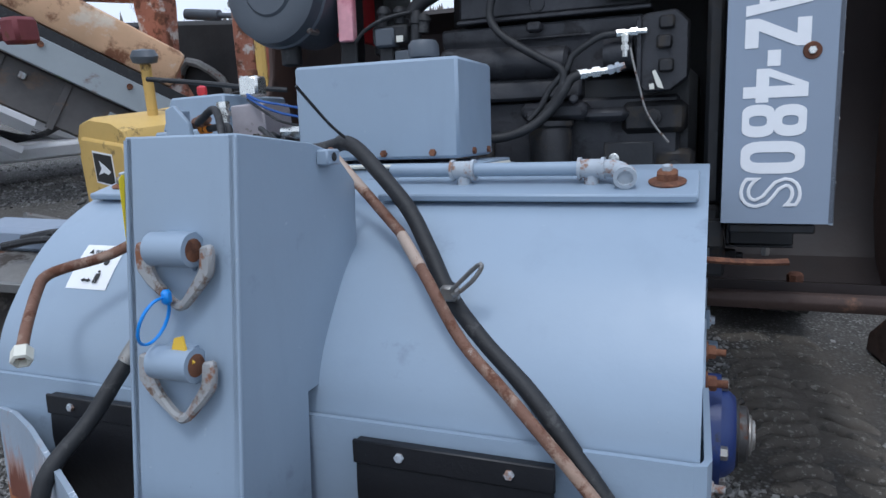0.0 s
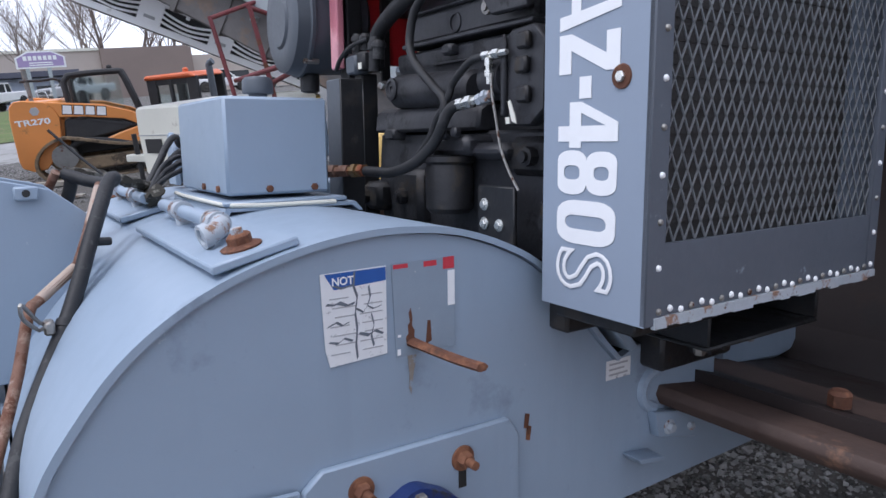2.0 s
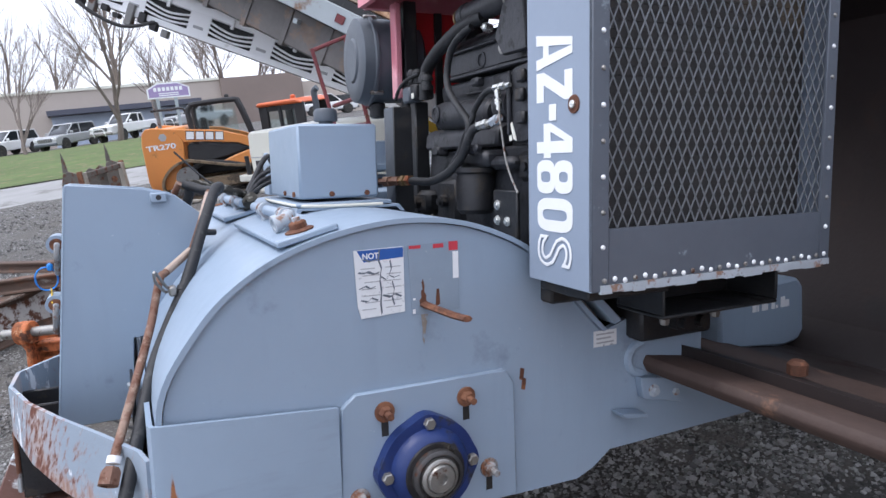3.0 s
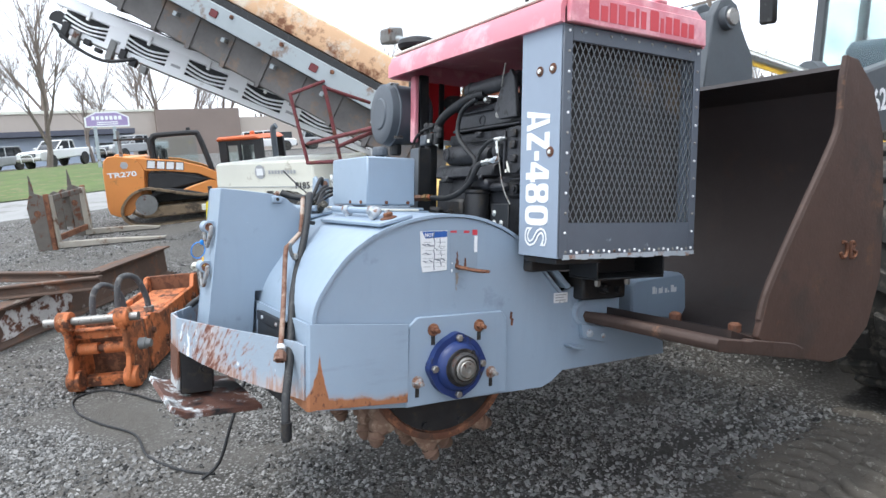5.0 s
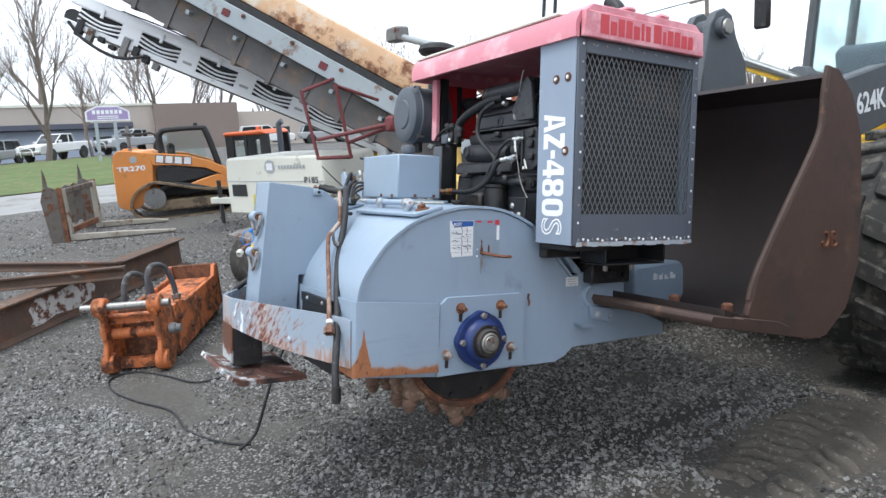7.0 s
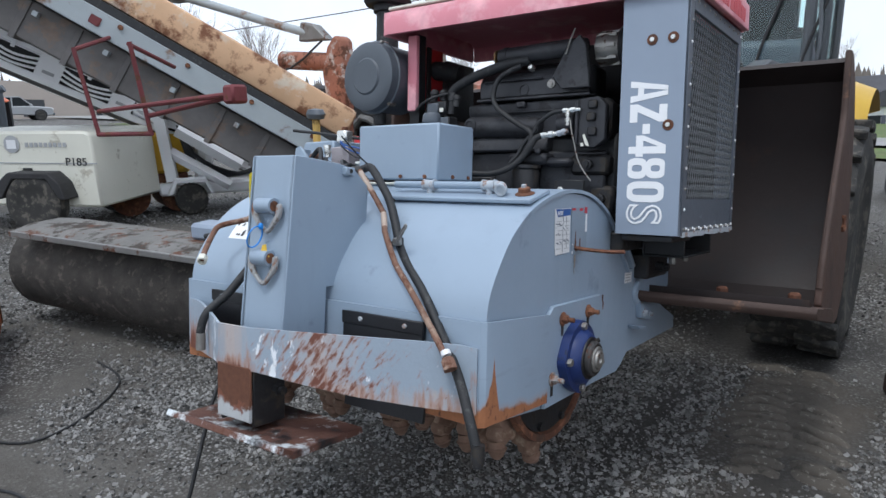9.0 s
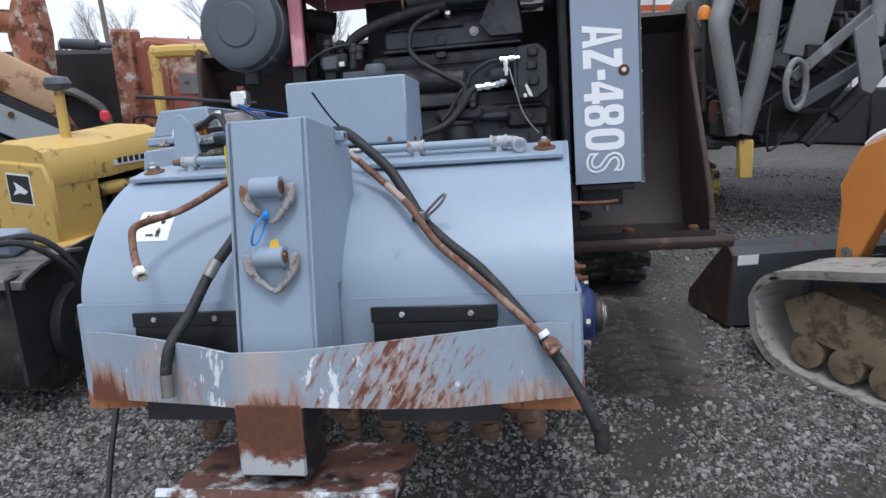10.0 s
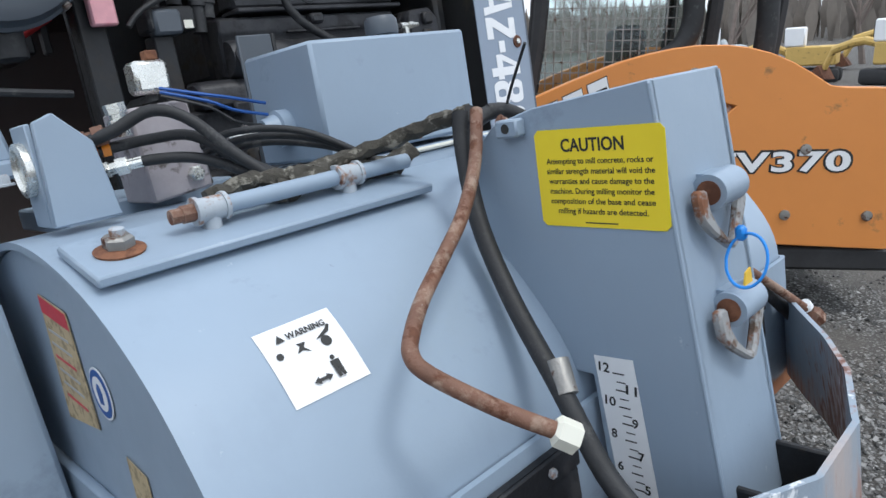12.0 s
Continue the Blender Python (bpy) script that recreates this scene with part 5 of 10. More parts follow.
fitting((0.342, 1.84, 1.789), (0.42, 1.842, 1.796), 0.0125, M["chrome"], engine)
fitting((0.415, 1.842, 1.795), (0.455, 1.846, 1.806), 0.0125, M["rust_grey"], engine)
fitting((0.435, 1.84, 1.881), (0.505, 1.845, 1.883), 0.009, M["chrome"], engine)
fitting((0.455, 1.838, 1.875), (0.455, 1.84, 1.825), 0.009, M["chrome"], engine)
fitting((0.075, 1.75, 1.643), (0.02, 1.735, 1.641), 0.0165, M["brass"], engine)
fitting((0.02, 1.735, 1.641), (-0.07, 1.70, 1.637), 0.016, M["rust_pipe"], engine)
bm = tube(B(), [(0.468, 1.835, 1.845), (0.478, 1.83, 1.80), (0.489, 1.83, 1.76), (0.505, 1.83, 1.70), (0.53, 1.83, 1.655), (0.561, 1.83, 1.617)], 0.0028, 8, 5)
mp("steel_line", bm, M["steel"], engine)
bm = prism(B(), [(0.519, 1.786), (0.526, 1.79), (0.540, 1.762), (0.546, 1.744), (0.532, 1.749), (0.526, 1.765)], "y", 1.836, 1.838)
mp("tape_scrap", bm, M["cream"], engine)
bm = prism(B(), [(0.512, 1.757), (0.523, 1.758), (0.525, 1.745), (0.514, 1.744)], "y", 1.836, 1.838)
mp("tape_scrap", bm, M["cream"], engine)
for i, (x0, z0, x1, z1) in enumerate(((-0.24, 1.52, -0.10, 1.60), (-0.05, 1.50, 0.10, 1.64), (0.44, 1.64, 0.60, 1.72), (0.52, 1.5, 0.62, 1.6))):
    bm = box(B(), (x0, 1.88 + 0.01 * i, z0), (x1, 1.98, z1), 0.014)
    lathe(bm, [(0, 0.02), (0.02, 0.02), (0.022, 0.012), (0.03, 0.012)], ((x0 + x1) / 2, 1.88 + 0.01 * i, (z0 + z1) / 2), (0, -1, 0), 8)
    mp("engine_cover", bm, M["black2"], engine)
# smooth grey castings of head and block, ledge by ledge
mp("head_casting", prism(B(), [(1.925, 1.955), (1.925, 2.02), (1.95, 2.065), (2.0, 2.075), (2.0, 1.955)], "x", 0.0, 0.50, 0.008), M["cast"], engine)
mp("casting_ledge", box(B(), (0.0, 1.905, 1.944), (0.51, 1.99, 1.955), 0.003), M["cast"], engine)
mp("casting_ledge", box(B(), (0.03, 1.914, 2.022), (0.30, 1.95, 2.030), 0.003), M["cast"], engine)
mp("block_casting", prism(B(), [(1.93, 1.80), (1.93, 1.885), (1.92, 1.90), (1.92, 1.935), (1.99, 1.943), (1.99, 1.80)], "x", -0.05, 0.49, 0.006), M["cast"], engine)
mp("casting_ledge", box(B(), (0.13, 1.915, 1.893), (0.36, 1.935, 1.899), 0.002), M["cast"], engine)
bm = lathe(B(), [(0, 0.0), (0, 0.040), (0.01, 0.044), (0.34, 0.044), (0.35, 0.035), (0.352, 0.0)], (-0.045, 1.925, 1.842), (1, 0, -0.04), 26)
mp("gallery_casting", bm, M["cast"], engine)
mp("gallery_boss", lathe(B(), [(0, 0.028), (0.006, 0.028), (0.008, 0.02), (0.004, 0.018), (0.004, 0.008), (-0.01, 0.008)], (-0.015, 1.884, 1.846), (0, -1, 0), 22), M["cast"], engine)
mp("lower_casting", prism(B(), [(1.895, 1.735), (1.90, 1.785), (1.925, 1.80), (1.98, 1.80), (1.98, 1.735)], "x", -0.14, 0.34, 0.008), M["cast"], engine)
mp("lower_lug", box(B(), (-0.07, 1.885, 1.715), (-0.02, 1.93, 1.745), 0.006), M["cast"], engine)
mp("block_side", prism(B(), [(1.93, 1.46), (1.915, 1.60), (1.925, 1.735), (1.97, 1.735), (1.97, 1.46)], "x", -0.16, 0.58, 0.008), M["cast"], engine)
for x, z in ((0.216, 1.985), (0.42, 1.83)):
    mp("core_plug", lathe(B(), [(0, 0.024), (0.004, 0.023), (0.005, 0.018), (-0.006, 0.016), (-0.006, 0.0)], (x, 1.926, z), (0, -1, 0), 20), M["cast"], engine)
mp("head_bolt", lathe(B(), [(0, 0.017), (0.006, 0.017), (0.007, 0.010), (0.012, 0.009), (0.012, 0.0)], (0.34, 1.925, 2.0), (0, -1, 0), 16), M["steel"], engine)
mp("rocker_nut", lathe(B(), [(0, 0.013), (0.02, 0.014), (0.028, 0.009), (0.03, 0.0)], (0.245, 1.94, 2.068), (0.1, -1, 0.2), 14), M["chrome"], engine)
mp("pipe_boss", box(B(), (0.195, 1.895, 1.91), (0.235, 1.93, 1.935), 0.006), M["cast"], engine)
mp("starter_body", lathe(B(), [(0, 0.0), (0, 0.036), (0.02, 0.04), (0.07, 0.04), (0.075, 0.0)], (0.40, 1.885, 1.838), (1, 0, 0), 22), M["cast"], engine)
# timing cover plate at the fan end
bm = prism(B(), [(0.482, 1.76), (0.48, 1.905), (0.50, 1.925), (0.57, 1.93), (0.60, 1.90), (0.60, 1.77), (0.56, 1.74), (0.50, 1.74)], "y", 1.858, 1.89, 0.004)
cover = mp("timing_cover", bm, M["cast"], engine)
mp("cover_rim", prism(B(), [(0.48, 1.76), (0.478, 1.905), (0.489, 1.921), (0.494, 1.905), (0.494, 1.76)], "y", 1.848, 1.858, 0.003), M["cast"], cover)
for x, z in ((0.55, 1.90), (0.545, 1.855), (0.55, 1.80)):
    mp("cover_lug", box(B(), (x - 0.018, 1.842, z - 0.016), (x + 0.018, 1.858, z + 0.016), 0.005), M["black2"], cover)
mp("hanger_plate", prism(B(), [(0.40, 1.97), (0.36, 2.02), (0.42, 2.13), (0.47, 2.17), (0.50, 2.13), (0.52, 1.97)], "y", 1.885, 1.905, 0.004), M["cast"], engine)
mp("dip_stick", tube(B(), [(0.42, 1.88, 2.10), (0.435, 1.875, 2.14), (0.455, 1.87, 2.18), (0.46, 1.87, 2.19)], 0.003, 6, 3), M["steel"], engine)
# solenoid block with its cable
bm = box(B(), (-0.235, 1.86, 1.905), (-0.13, 1.93, 1.955), 0.006)
sol = mp("solenoid", bm, M["rubber"], engine)
mp("solenoid_can", box(B(), (-0.225, 1.852, 1.897), (-0.165, 1.9, 1.948), 0.006), M["dark_grey"], sol)
mp("solenoid_label", box(B(), (-0.160, 1.8585, 1.908), (-0.140, 1.8598, 1.925)), M["cream"], sol)
for x, z, h in ((-0.21, 1.955, 0.055), (-0.16, 1.96, 0.045), (-0.115, 1.90, 0.09), (-0.09, 1.93, 0.05)):
    mp("solenoid_cap", lathe(B(), [(0, 0.016), (h * 0.6, 0.016), (h * 0.62, 0.02), (h * 0.8, 0.02), (h, 0.012)], (x, 1.885, z), (0.1, 0, 1), 12), M["rubber"], sol)
mp("cable", tube(B(), [(-0.12, 1.87, 1.985), (-0.19, 1.855, 1.972), (-0.25, 1.85, 1.945), (-0.282, 1.85, 1.915)], 0.006, 8, 5), M["rubber"], sol)
for x0, x1, y0, z1 in ((-0.36, -0.305, 1.90, 2.26), (-0.225, -0.18, 1.88, 1.90)):
    mp("frame_post", box(B(), (x0, y0, 1.44), (x1, y0 + 0.05, z1), 0.004), M["black"], bay)
# one post in two tones: lit face coloured grey, shaded edge coloured black
mp("frame_post", box(B(), (-0.112, 1.74, 1.44), (-0.03, 1.75, 1.87), 0.003), M["dark_grey"], bay)
mp("frame_post", box(B(), (-0.03, 1.738, 1.44), (-0.022, 1.80, 1.87), 0.002), M["black"], bay)
# backs and sides of the engine bay
mp("bay_back", box(B(), (-0.20, 2.44, 1.44), (0.68, 2.46, 2.25)), M["black"], bay)
mp("bay_side", box(B(), (-0.40, 1.955, 1.95), (-0.385, 2.19, 2.24), 0.003), M["red_in"], bay, "bright red inner panel")
mp("bay_rib", box(B(), (-0.384, 2.05, 1.90), (-0.37, 2.08, 2.24), 0.003), M["black"], bay)
mp("bay_side", box(B(), (-0.40, 2.20, 1.92), (-0.36, 2.43, 2.20), 0.005), M["black"], bay)
mp("air_shroud", box(B(), (0.64, 1.90, 1.46), (0.68, 2.42, 2.22), 0.01), M["black"], bay)
mp("red_post", box(B(), (-0.343, 1.862, 1.922), (-0.292, 1.885, 2.25), 0.004), M["red"], mill, "faded red corner post")

# hood
hp = [(1.765, 2.243), (1.765, 2.30), (1.79, 2.345), (1.84, 2.352), (2.46, 2.352), (2.50, 2.33), (2.505, 2.243), (2.485, 2.243), (2.48, 2.31), (2.45, 2.33), (1.85, 2.33), (1.80, 2.32), (1.785, 2.29), (1.785, 2.243)]
bm = prism(B(), hp, "x", -0.40, 0.915)
hood = mp("engine_hood", bm, M["red"], mill, "sun-faded red fibreglass engine hood")
for x0, x1 in ((0.915, 0.94), (-0.425, -0.40)):
    mp("hood_end", prism(B(), [(1.79, 2.243), (1.79, 2.345), (2.48, 2.345), (2.485, 2.243)], "x", x0, x1, 0.004), M["red"], hood)
mp("hood_rim", prism(B(), [(1.80, 2.345), (1.84, 2.375), (2.44, 2.375), (2.48, 2.345)], "x", 0.80, 0.93, 0.004), M["red"], hood)
xf = MACH @ plane_frame((0.9405, 1.87, 2.262), (0, 1, 0), (0, 0, 1)) @ Matrix.Diagonal((1.48, 1.55, 1, 1))
xo = 0.0
for i, (w, h) in enumerate(((0.03, 0.048), (0.022, 0.034), (0.022, 0.044), (0.022, 0.044), (0.022, 0.034), (0.01, 0.044), (0.018, 0.04), (0, 0), (0.03, 0.048), (0.012, 0.034), (0.022, 0.04), (0.022, 0.04), (0.022, 0.034), (0.018, 0.034))):
    if w:
        part("lettering_bar", box(B(), (xo, 0, 0), (xo + w, h, 0.0012), 0.0), M["red_text"], hood, xf=xf)
    xo += w + 0.007
bm = box(B(), (-0.40, 1.79, 2.353), (0.78, 1.84, 2.366), 0.004)
mp("hood_strip", bm, M["cream"], hood, "pale rubbed edge strip")
bm = lathe(B(), [(0, 0.07), (0.03, 0.07), (0.031, 0.105), (0.05, 0.118), (0.075, 0.11), (0.092, 0.07), (0.098, 0.0)], (-0.64, 2.07, 2.435), (0, 0, 1), 28)
cyl(bm, (-0.64, 2.07, 2.10), (-0.64, 2.07, 2.44), 0.055, 18)
mp("intake_cap", bm, M["rubber"], hood, "black domed air intake cap")
bm = tube(B(), [(0.62, 2.3, 2.33), (0.62, 2.3, 2.44), (0.60, 2.3, 2.5), (0.54, 2.3, 2.54)], 0.03, 14, 5)
mp("exhaust_stub", bm, M["black2"], hood)
for x, y, h in ((0.598, 1.862, 0.20), (0.655, 1.876, 0.24)):
    mp("hood_pin", tube(B(), [(x, y, 2.352), (x - 0.006, y + 0.01, 2.352 + h)], 0.008, 8, 0), M["black"], hood)
for y in (2.02, 2.22):
    mp("hood_knob", box(B(), (0.86, y, 2.372), (0.93, y + 0.06, 2.395), 0.01), M["red"], hood)
# air filter canister, its mount
bm = lathe(B(), [(-0.035, 0.0), (-0.035, 0.075), (-0.028, 0.082), (-0.03, 0.13), (-0.02, 0.152), (0.015, 0.158), (0.02, 0.164), (0.03, 0.164), (0.034, 0.156), (0.20, 0.15), (0.215, 0.13), (0.22, 0.06)], (-0.505, 1.80, 2.075), (0.06, 1, 0), 40)
filt = mp("air_filter", bm, M["dark_grey"], mill, "round grey air filter canister")
for a in (20, 140, 260):
    bm = box(B(), (-0.008, 0.0, 0.155), (0.008, 0.05, 0.168), 0.003, Matrix.Translation((-0.505, 1.80, 2.075)) @ pose(0, 0, 0, 0, a, 0))
    mp("clip", bm, M["steel"], filt)
bm = lathe(B(), [(0, 0.03), (0.05, 0.03), (0.055, 0.02)], (-0.50, 1.86, 1.92), (0, 0, -1), 16)
mp("dust_valve", bm, M["rubber"], filt)
bm = tube(B(), [(-0.50, 2.0, 2.12), (-0.44, 2.10, 2.14), (-0.36, 2.14, 2.14), (-0.26, 2.16, 2.12)], 0.045, 14, 5)
mp("air_duct", bm, M["rubber"], filt)

# radiator housing
RX0, RX1, RY0, RY1, RZ0, RZ1 = 0.682, 0.912, 1.785, 2.492, 1.430, 2.243
rad = mp("radiator_housing", prism(B(), [(RY0, RZ0), (RY0, RZ1), (RY0 + 0.003, RZ1), (RY0 + 0.003, RZ0)], "x", RX0, RX1 - 0.002), M["panel_dull"], mill, "grey radiator housing with mesh guard")
box_m = M["radframe"]
for n_, lo, hi in (("frame_bar", (RX1 - 0.012, RY0, RZ0), (RX1, RY0 + 0.042, RZ1)), ("frame_bar", (RX1 - 0.012, RY1 - 0.036, RZ0), (RX1, RY1, RZ1)), ("frame_bar", (RX1 - 0.012, RY0 + 0.0425, RZ1 - 0.055), (RX1, RY1 - 0.0365, RZ1))):
    mp(n_, box(B(), lo, hi, 0.002), box_m, rad)
mp("lower_panel", box(B(), (RX1 - 0.01, RY0 + 0.0425, RZ0 + 0.014), (RX1 - 0.002, RY1 - 0.0365, 1.556)), M["radframe"], rad)
bm = B()
rr = random.Random(9)
for i in range(24):
    y0 = RY0 + 0.02 + i * 0.0285
    box(bm, (RX1 - 0.006 + rr.uniform(-0.002, 0.004), y0, RZ0 - 0.004 + rr.uniform(-0.003, 0.003)), (RX1 + 0.003, y0 + 0.0284, RZ0 + 0.013))
mp("bottom_edge", bm, M["rust_grey"], rad)
mp("back_side", box(B(), (RX0, RY1 - 0.004, RZ0), (RX1 - 0.0125, RY1, RZ1)), M["panel_dull"], rad)
mp("floor_plate", box(B(), (RX0, RY0 + 0.004, RZ0), (RX1 - 0.0125, RY1 - 0.005, RZ0 + 0.004)), M["panel_dull"], rad)
bm = box(B(), (0.76, RY0 + 0.02, 1.46), (0.838, RY1 - 0.02, 2.22), 0.004)
core = mp("radiator_core", bm, M["core"], rad, "dusty dark radiator core")
bm = B()
for i in range(40):
    z = 1.48 + i * 0.0185
    box(bm, (0.838, RY0 + 0.03, z), (0.840, RY1 - 0.03, z + 0.004))
tagged(mp("fin_pack", bm, M["core"], core), kind="stuff")
for i in range(26):
    y = RY0 + 0.03 + i * (RY1 - RY0 - 0.05) / 25
    mp("rivet", lathe(B(), [(0, 0.0058), (0.002, 0.0055), (0.004, 0.003)], (RX1, y, RZ0 + 0.022 + 0.003 * math.sin(i * 2.1)), (1, 0, 0), 8), M["white"] if i % 3 else M["steel"], rad)
for i in range(11):
    z = RZ0 + 0.09 + i * 0.07
    for y in (RY0 + 0.026, RY1 - 0.018):
        mp("rivet", lathe(B(), [(0, 0.0055), (0.002, 0.005), (0.004, 0.003)], (RX1, y, z), (1, 0, 0), 8), M["steel"] if i % 2 else M["white"], rad)
for i in range(9):
    mp("rivet", lathe(B(), [(0, 0.0055), (0.002, 0.005), (0.004, 0.003)], (RX1, RY0 + 0.08 + i * 0.07, RZ1 - 0.02), (1, 0, 0), 8), M["steel"], rad)


def diamond_mesh(y0, y1, z0, z1, dw, dh, w, t):
    """Expanded metal: two families of slanted strands cut to a rectangle."""
    bm = B()
    slope = dh / dw

    def strand(ya, za, yb, zb):
        d = Vector((yb - ya, zb - za)).normalized()
        nrm = Vector((-d.y, d.x)) * w / 2
        v = [(0, ya + nrm.x, za + nrm.y), (0, ya - nrm.x, za - nrm.y), (0, yb - nrm.x, zb - nrm.y), (0, yb + nrm.x, zb + nrm.y)]
        lo = [bm.verts.new((0.0, p[1], p[2])) for p in v]
        hi = [bm.verts.new((t, p[1], p[2])) for p in v]
        bm.faces.new(lo)
        bm.faces.new(hi[::-1])
        for i in range(4):
            bm.faces.new((lo[i], hi[i], hi[(i + 1) % 4], lo[(i + 1) % 4]))
    H = z1 - z0
    n = int((y1 - y0) / dw) + 1
    m = int(H / dh) + 1
    for k in range(-m, n + 1):
        for s in (1, -1):
            ya = y0 + k * dw if s > 0 else y1 - k * dw
            pa, pb = (ya, z0), (ya + s * H / slope, z1)
            t0 = max(0.0, ((y0 if s > 0 else y1) - ya) / (pb[0] - pa[0]))
            t1 = min(1.0, ((y1 if s > 0 else y0) - ya) / (pb[0] - pa[0]))
            if t1 - t0 > 0.01:
                strand(pa[0] + (pb[0] - pa[0]) * t0, pa[1] + H * t0, pa[0] + (pb[0] - pa[0]) * t1, pa[1] + H * t1)
    return bm


bm = diamond_mesh(RY0 + 0.04, RY1 - 0.034, 1.552, RZ1 - 0.052, 0.0262, 0.0545, 0.0025, 0.0025)
tagged(part("mesh_guard", bm, M["mesh"], rad, "expanded metal guard", MACH @ pose(RX1 - 0.009, 0, 0)), kind="stuff")
# lettering down the side panel
def ring_piece(u0, u1, v0, v1, du, dv, r, n=5):
    """A rounded block letter ring: outer and inner outline with as many points each."""
    def loop(a0, a1, b0, b1, q):
        q = min(q, (a1 - a0) / 2 - 1e-4, (b1 - b0) / 2 - 1e-4)
        out = []
        for cx, cy, st in ((a1 - q, b1 - q, 0), (a0 + q, b1 - q, 90), (a0 + q, b0 + q, 180), (a1 - q, b0 + q, 270)):
            for i in range(n):
                t = radians(st + 90.0 * i / (n - 1))
                out.append((cx + q * math.cos(t), cy + q * math.sin(t)))
        return out
    return loop(u0, u1, v0, v1, r), loop(u0 + du, u1 - du, v0 + dv, v1 - dv, r * 0.45)


def block_letter(ch, width, height):
    """A heavy condensed character as flat pieces that meet edge to edge, 1 mm thick."""
    polys, rings = [], []
    if ch == "A":
        polys = [[(0, 0), (0.30, 0), (0.335, 0.20), (0.37, 0.36), (0.46, 0.80), (0.5, 1.0), (0.29, 1.0)],
                 [(1, 0), (0.71, 1.0), (0.5, 1.0), (0.54, 0.80), (0.63, 0.36), (0.665, 0.20), (0.70, 0)],
                 [(0.335, 0.20), (0.665, 0.20), (0.63, 0.36), (0.37, 0.36)]]
    elif ch == "Z":
        polys = [[(0, 0), (1, 0), (1, 0.21), (0.42, 0.21), (0, 0.21)], [(0.05, 1), (0.05, 0.79), (0.58, 0.79), (1, 0.79), (1, 1)], [(0, 0.21), (0.42, 0.21), (1, 0.79), (0.58, 0.79)]]
    elif ch == "-":
        polys = [[(0.0, 0.36), (1.0, 0.36), (1.0, 0.56), (0.0, 0.56)]]
    elif ch == "4":
        polys = [[(0.52, 0), (0.86, 0), (0.86, 0.20), (0.52, 0.20)], [(0, 0.20), (1, 0.20), (1, 0.40), (0.86, 0.40), (0.52, 0.40), (0.24, 0.40), (0, 0.40)],
                 [(0.52, 0.40), (0.86, 0.40), (0.86, 1.0), (0.60, 1.0), (0.52, 0.80)], [(0, 0.40), (0.24, 0.40), (0.52, 0.80), (0.60, 1.0), (0.46, 1.0)]]
    elif ch == "8":
        rings = [ring_piece(0, 1, 0, 0.505, 0.34, 0.115, 0.22), ring_piece(0.02, 0.98, 0.5051, 1.0, 0.33, 0.125, 0.22)]
    elif ch == "0":
        rings = [ring_piece(0, 1, 0, 1, 0.34, 0.15, 0.30)]
    bm = B()
    for pl in polys:
        prism(bm, [(u * width, v * height) for u, v in pl], "z", 0.0, 0.001)
    for o, i in rings:
        n = len(o)
        vo = [[bm.verts.new((u * width, v * height, z)) for u, v in o] for z in (0.0, 0.001)]
        vi = [[bm.verts.new((u * width, v * height, z)) for u, v in i] for z in (0.0, 0.001)]
        for j in range(n):
            k = (j + 1) % n
            bm.faces.new((vo[1][j], vo[1][k], vi[1][k], vi[1][j]))
            bm.faces.new((vo[0][j], vo[0][k], vo[1][k], vo[1][j]))
            bm.faces.new((vi[0][j], vi[1][j], vi[1][k], vi[0][k]))
    return bm


for ch, z0, z1 in (("A", 1.960, 1.886), ("Z", 1.880, 1.818), ("-", 1.812, 1.778), ("4", 1.773, 1.700), ("8", 1.696, 1.624), ("0", 1.615, 1.543)):
    part("letter", block_letter(ch, z0 - z1, 0.130), M["white"], rad, "white vinyl letter", MACH @ plane_frame((0.719, RY0 - 0.0005, z0), (0, 0, -1), (1, 0, 0)))
part("letter", words("S", 0.070, 0.128, 0.002, 0.0, 0.022), M["white"], rad, "outlined white letter", MACH @ plane_frame((0.719, RY0 - 0.001, 1.535), (0, 0, -1), (1, 0, 0)))
for x, z in ((0.787, 2.095), (0.858, 2.096), (0.853, 1.806)):
    bm = bolt(B(), (x, RY0, z), (0, -1, 0), 0.009, 0.008, 0.0)
    mp("bolt", bm, M["chrome"], rad)
    mp("rusty_washer", lathe(B(), [(0, 0.019), (0.003, 0.018)], (x, RY0, z), (0, -1, 0), 20), M["rust"], rad)
bm = box(B(), (0.70, 2.02, 1.335), (0.86, 2.385, 1.343), 0.003)
box(bm, (0.70, 2.02, 1.3435), (0.708, 2.385, 1.427), 0.002)
box(bm, (0.7085, 2.376, 1.3435), (0.86, 2.385, 1.427), 0.003)
box(bm, (0.7085, 2.02, 1.3435), (0.86, 2.028, 1.427), 0.003)
mp("radiator_frame", bm, M["black"], bay)
bm = box(B(), (0.70, 1.80, 1.405), (0.88, 2.019, 1.427), 0.004)
mp("support_rail", bm, M["black"], bay)
bm = box(B(), (0.56, 1.84, 1.36), (0.69, 2.35, 1.43), 0.006)
mp("support_rail", bm, M["black"], bay)
for y in (2.08, 2.24):
    mp("bolt", bolt(B(), (0.80, y, 1.335), (0, 0, -1), 0.012, 0.03), M["steel"], bay)
bm = box(B(), (0.52, 2.1, 1.235), (0.7, 2.34, 1.335), 0.008)
lathe(bm, [(0, 0.02), (0.03, 0.02), (0.031, 0.012), (0.05, 0.012)], (0.70, 2.2, 1.28), (1, 0, 0), 8)
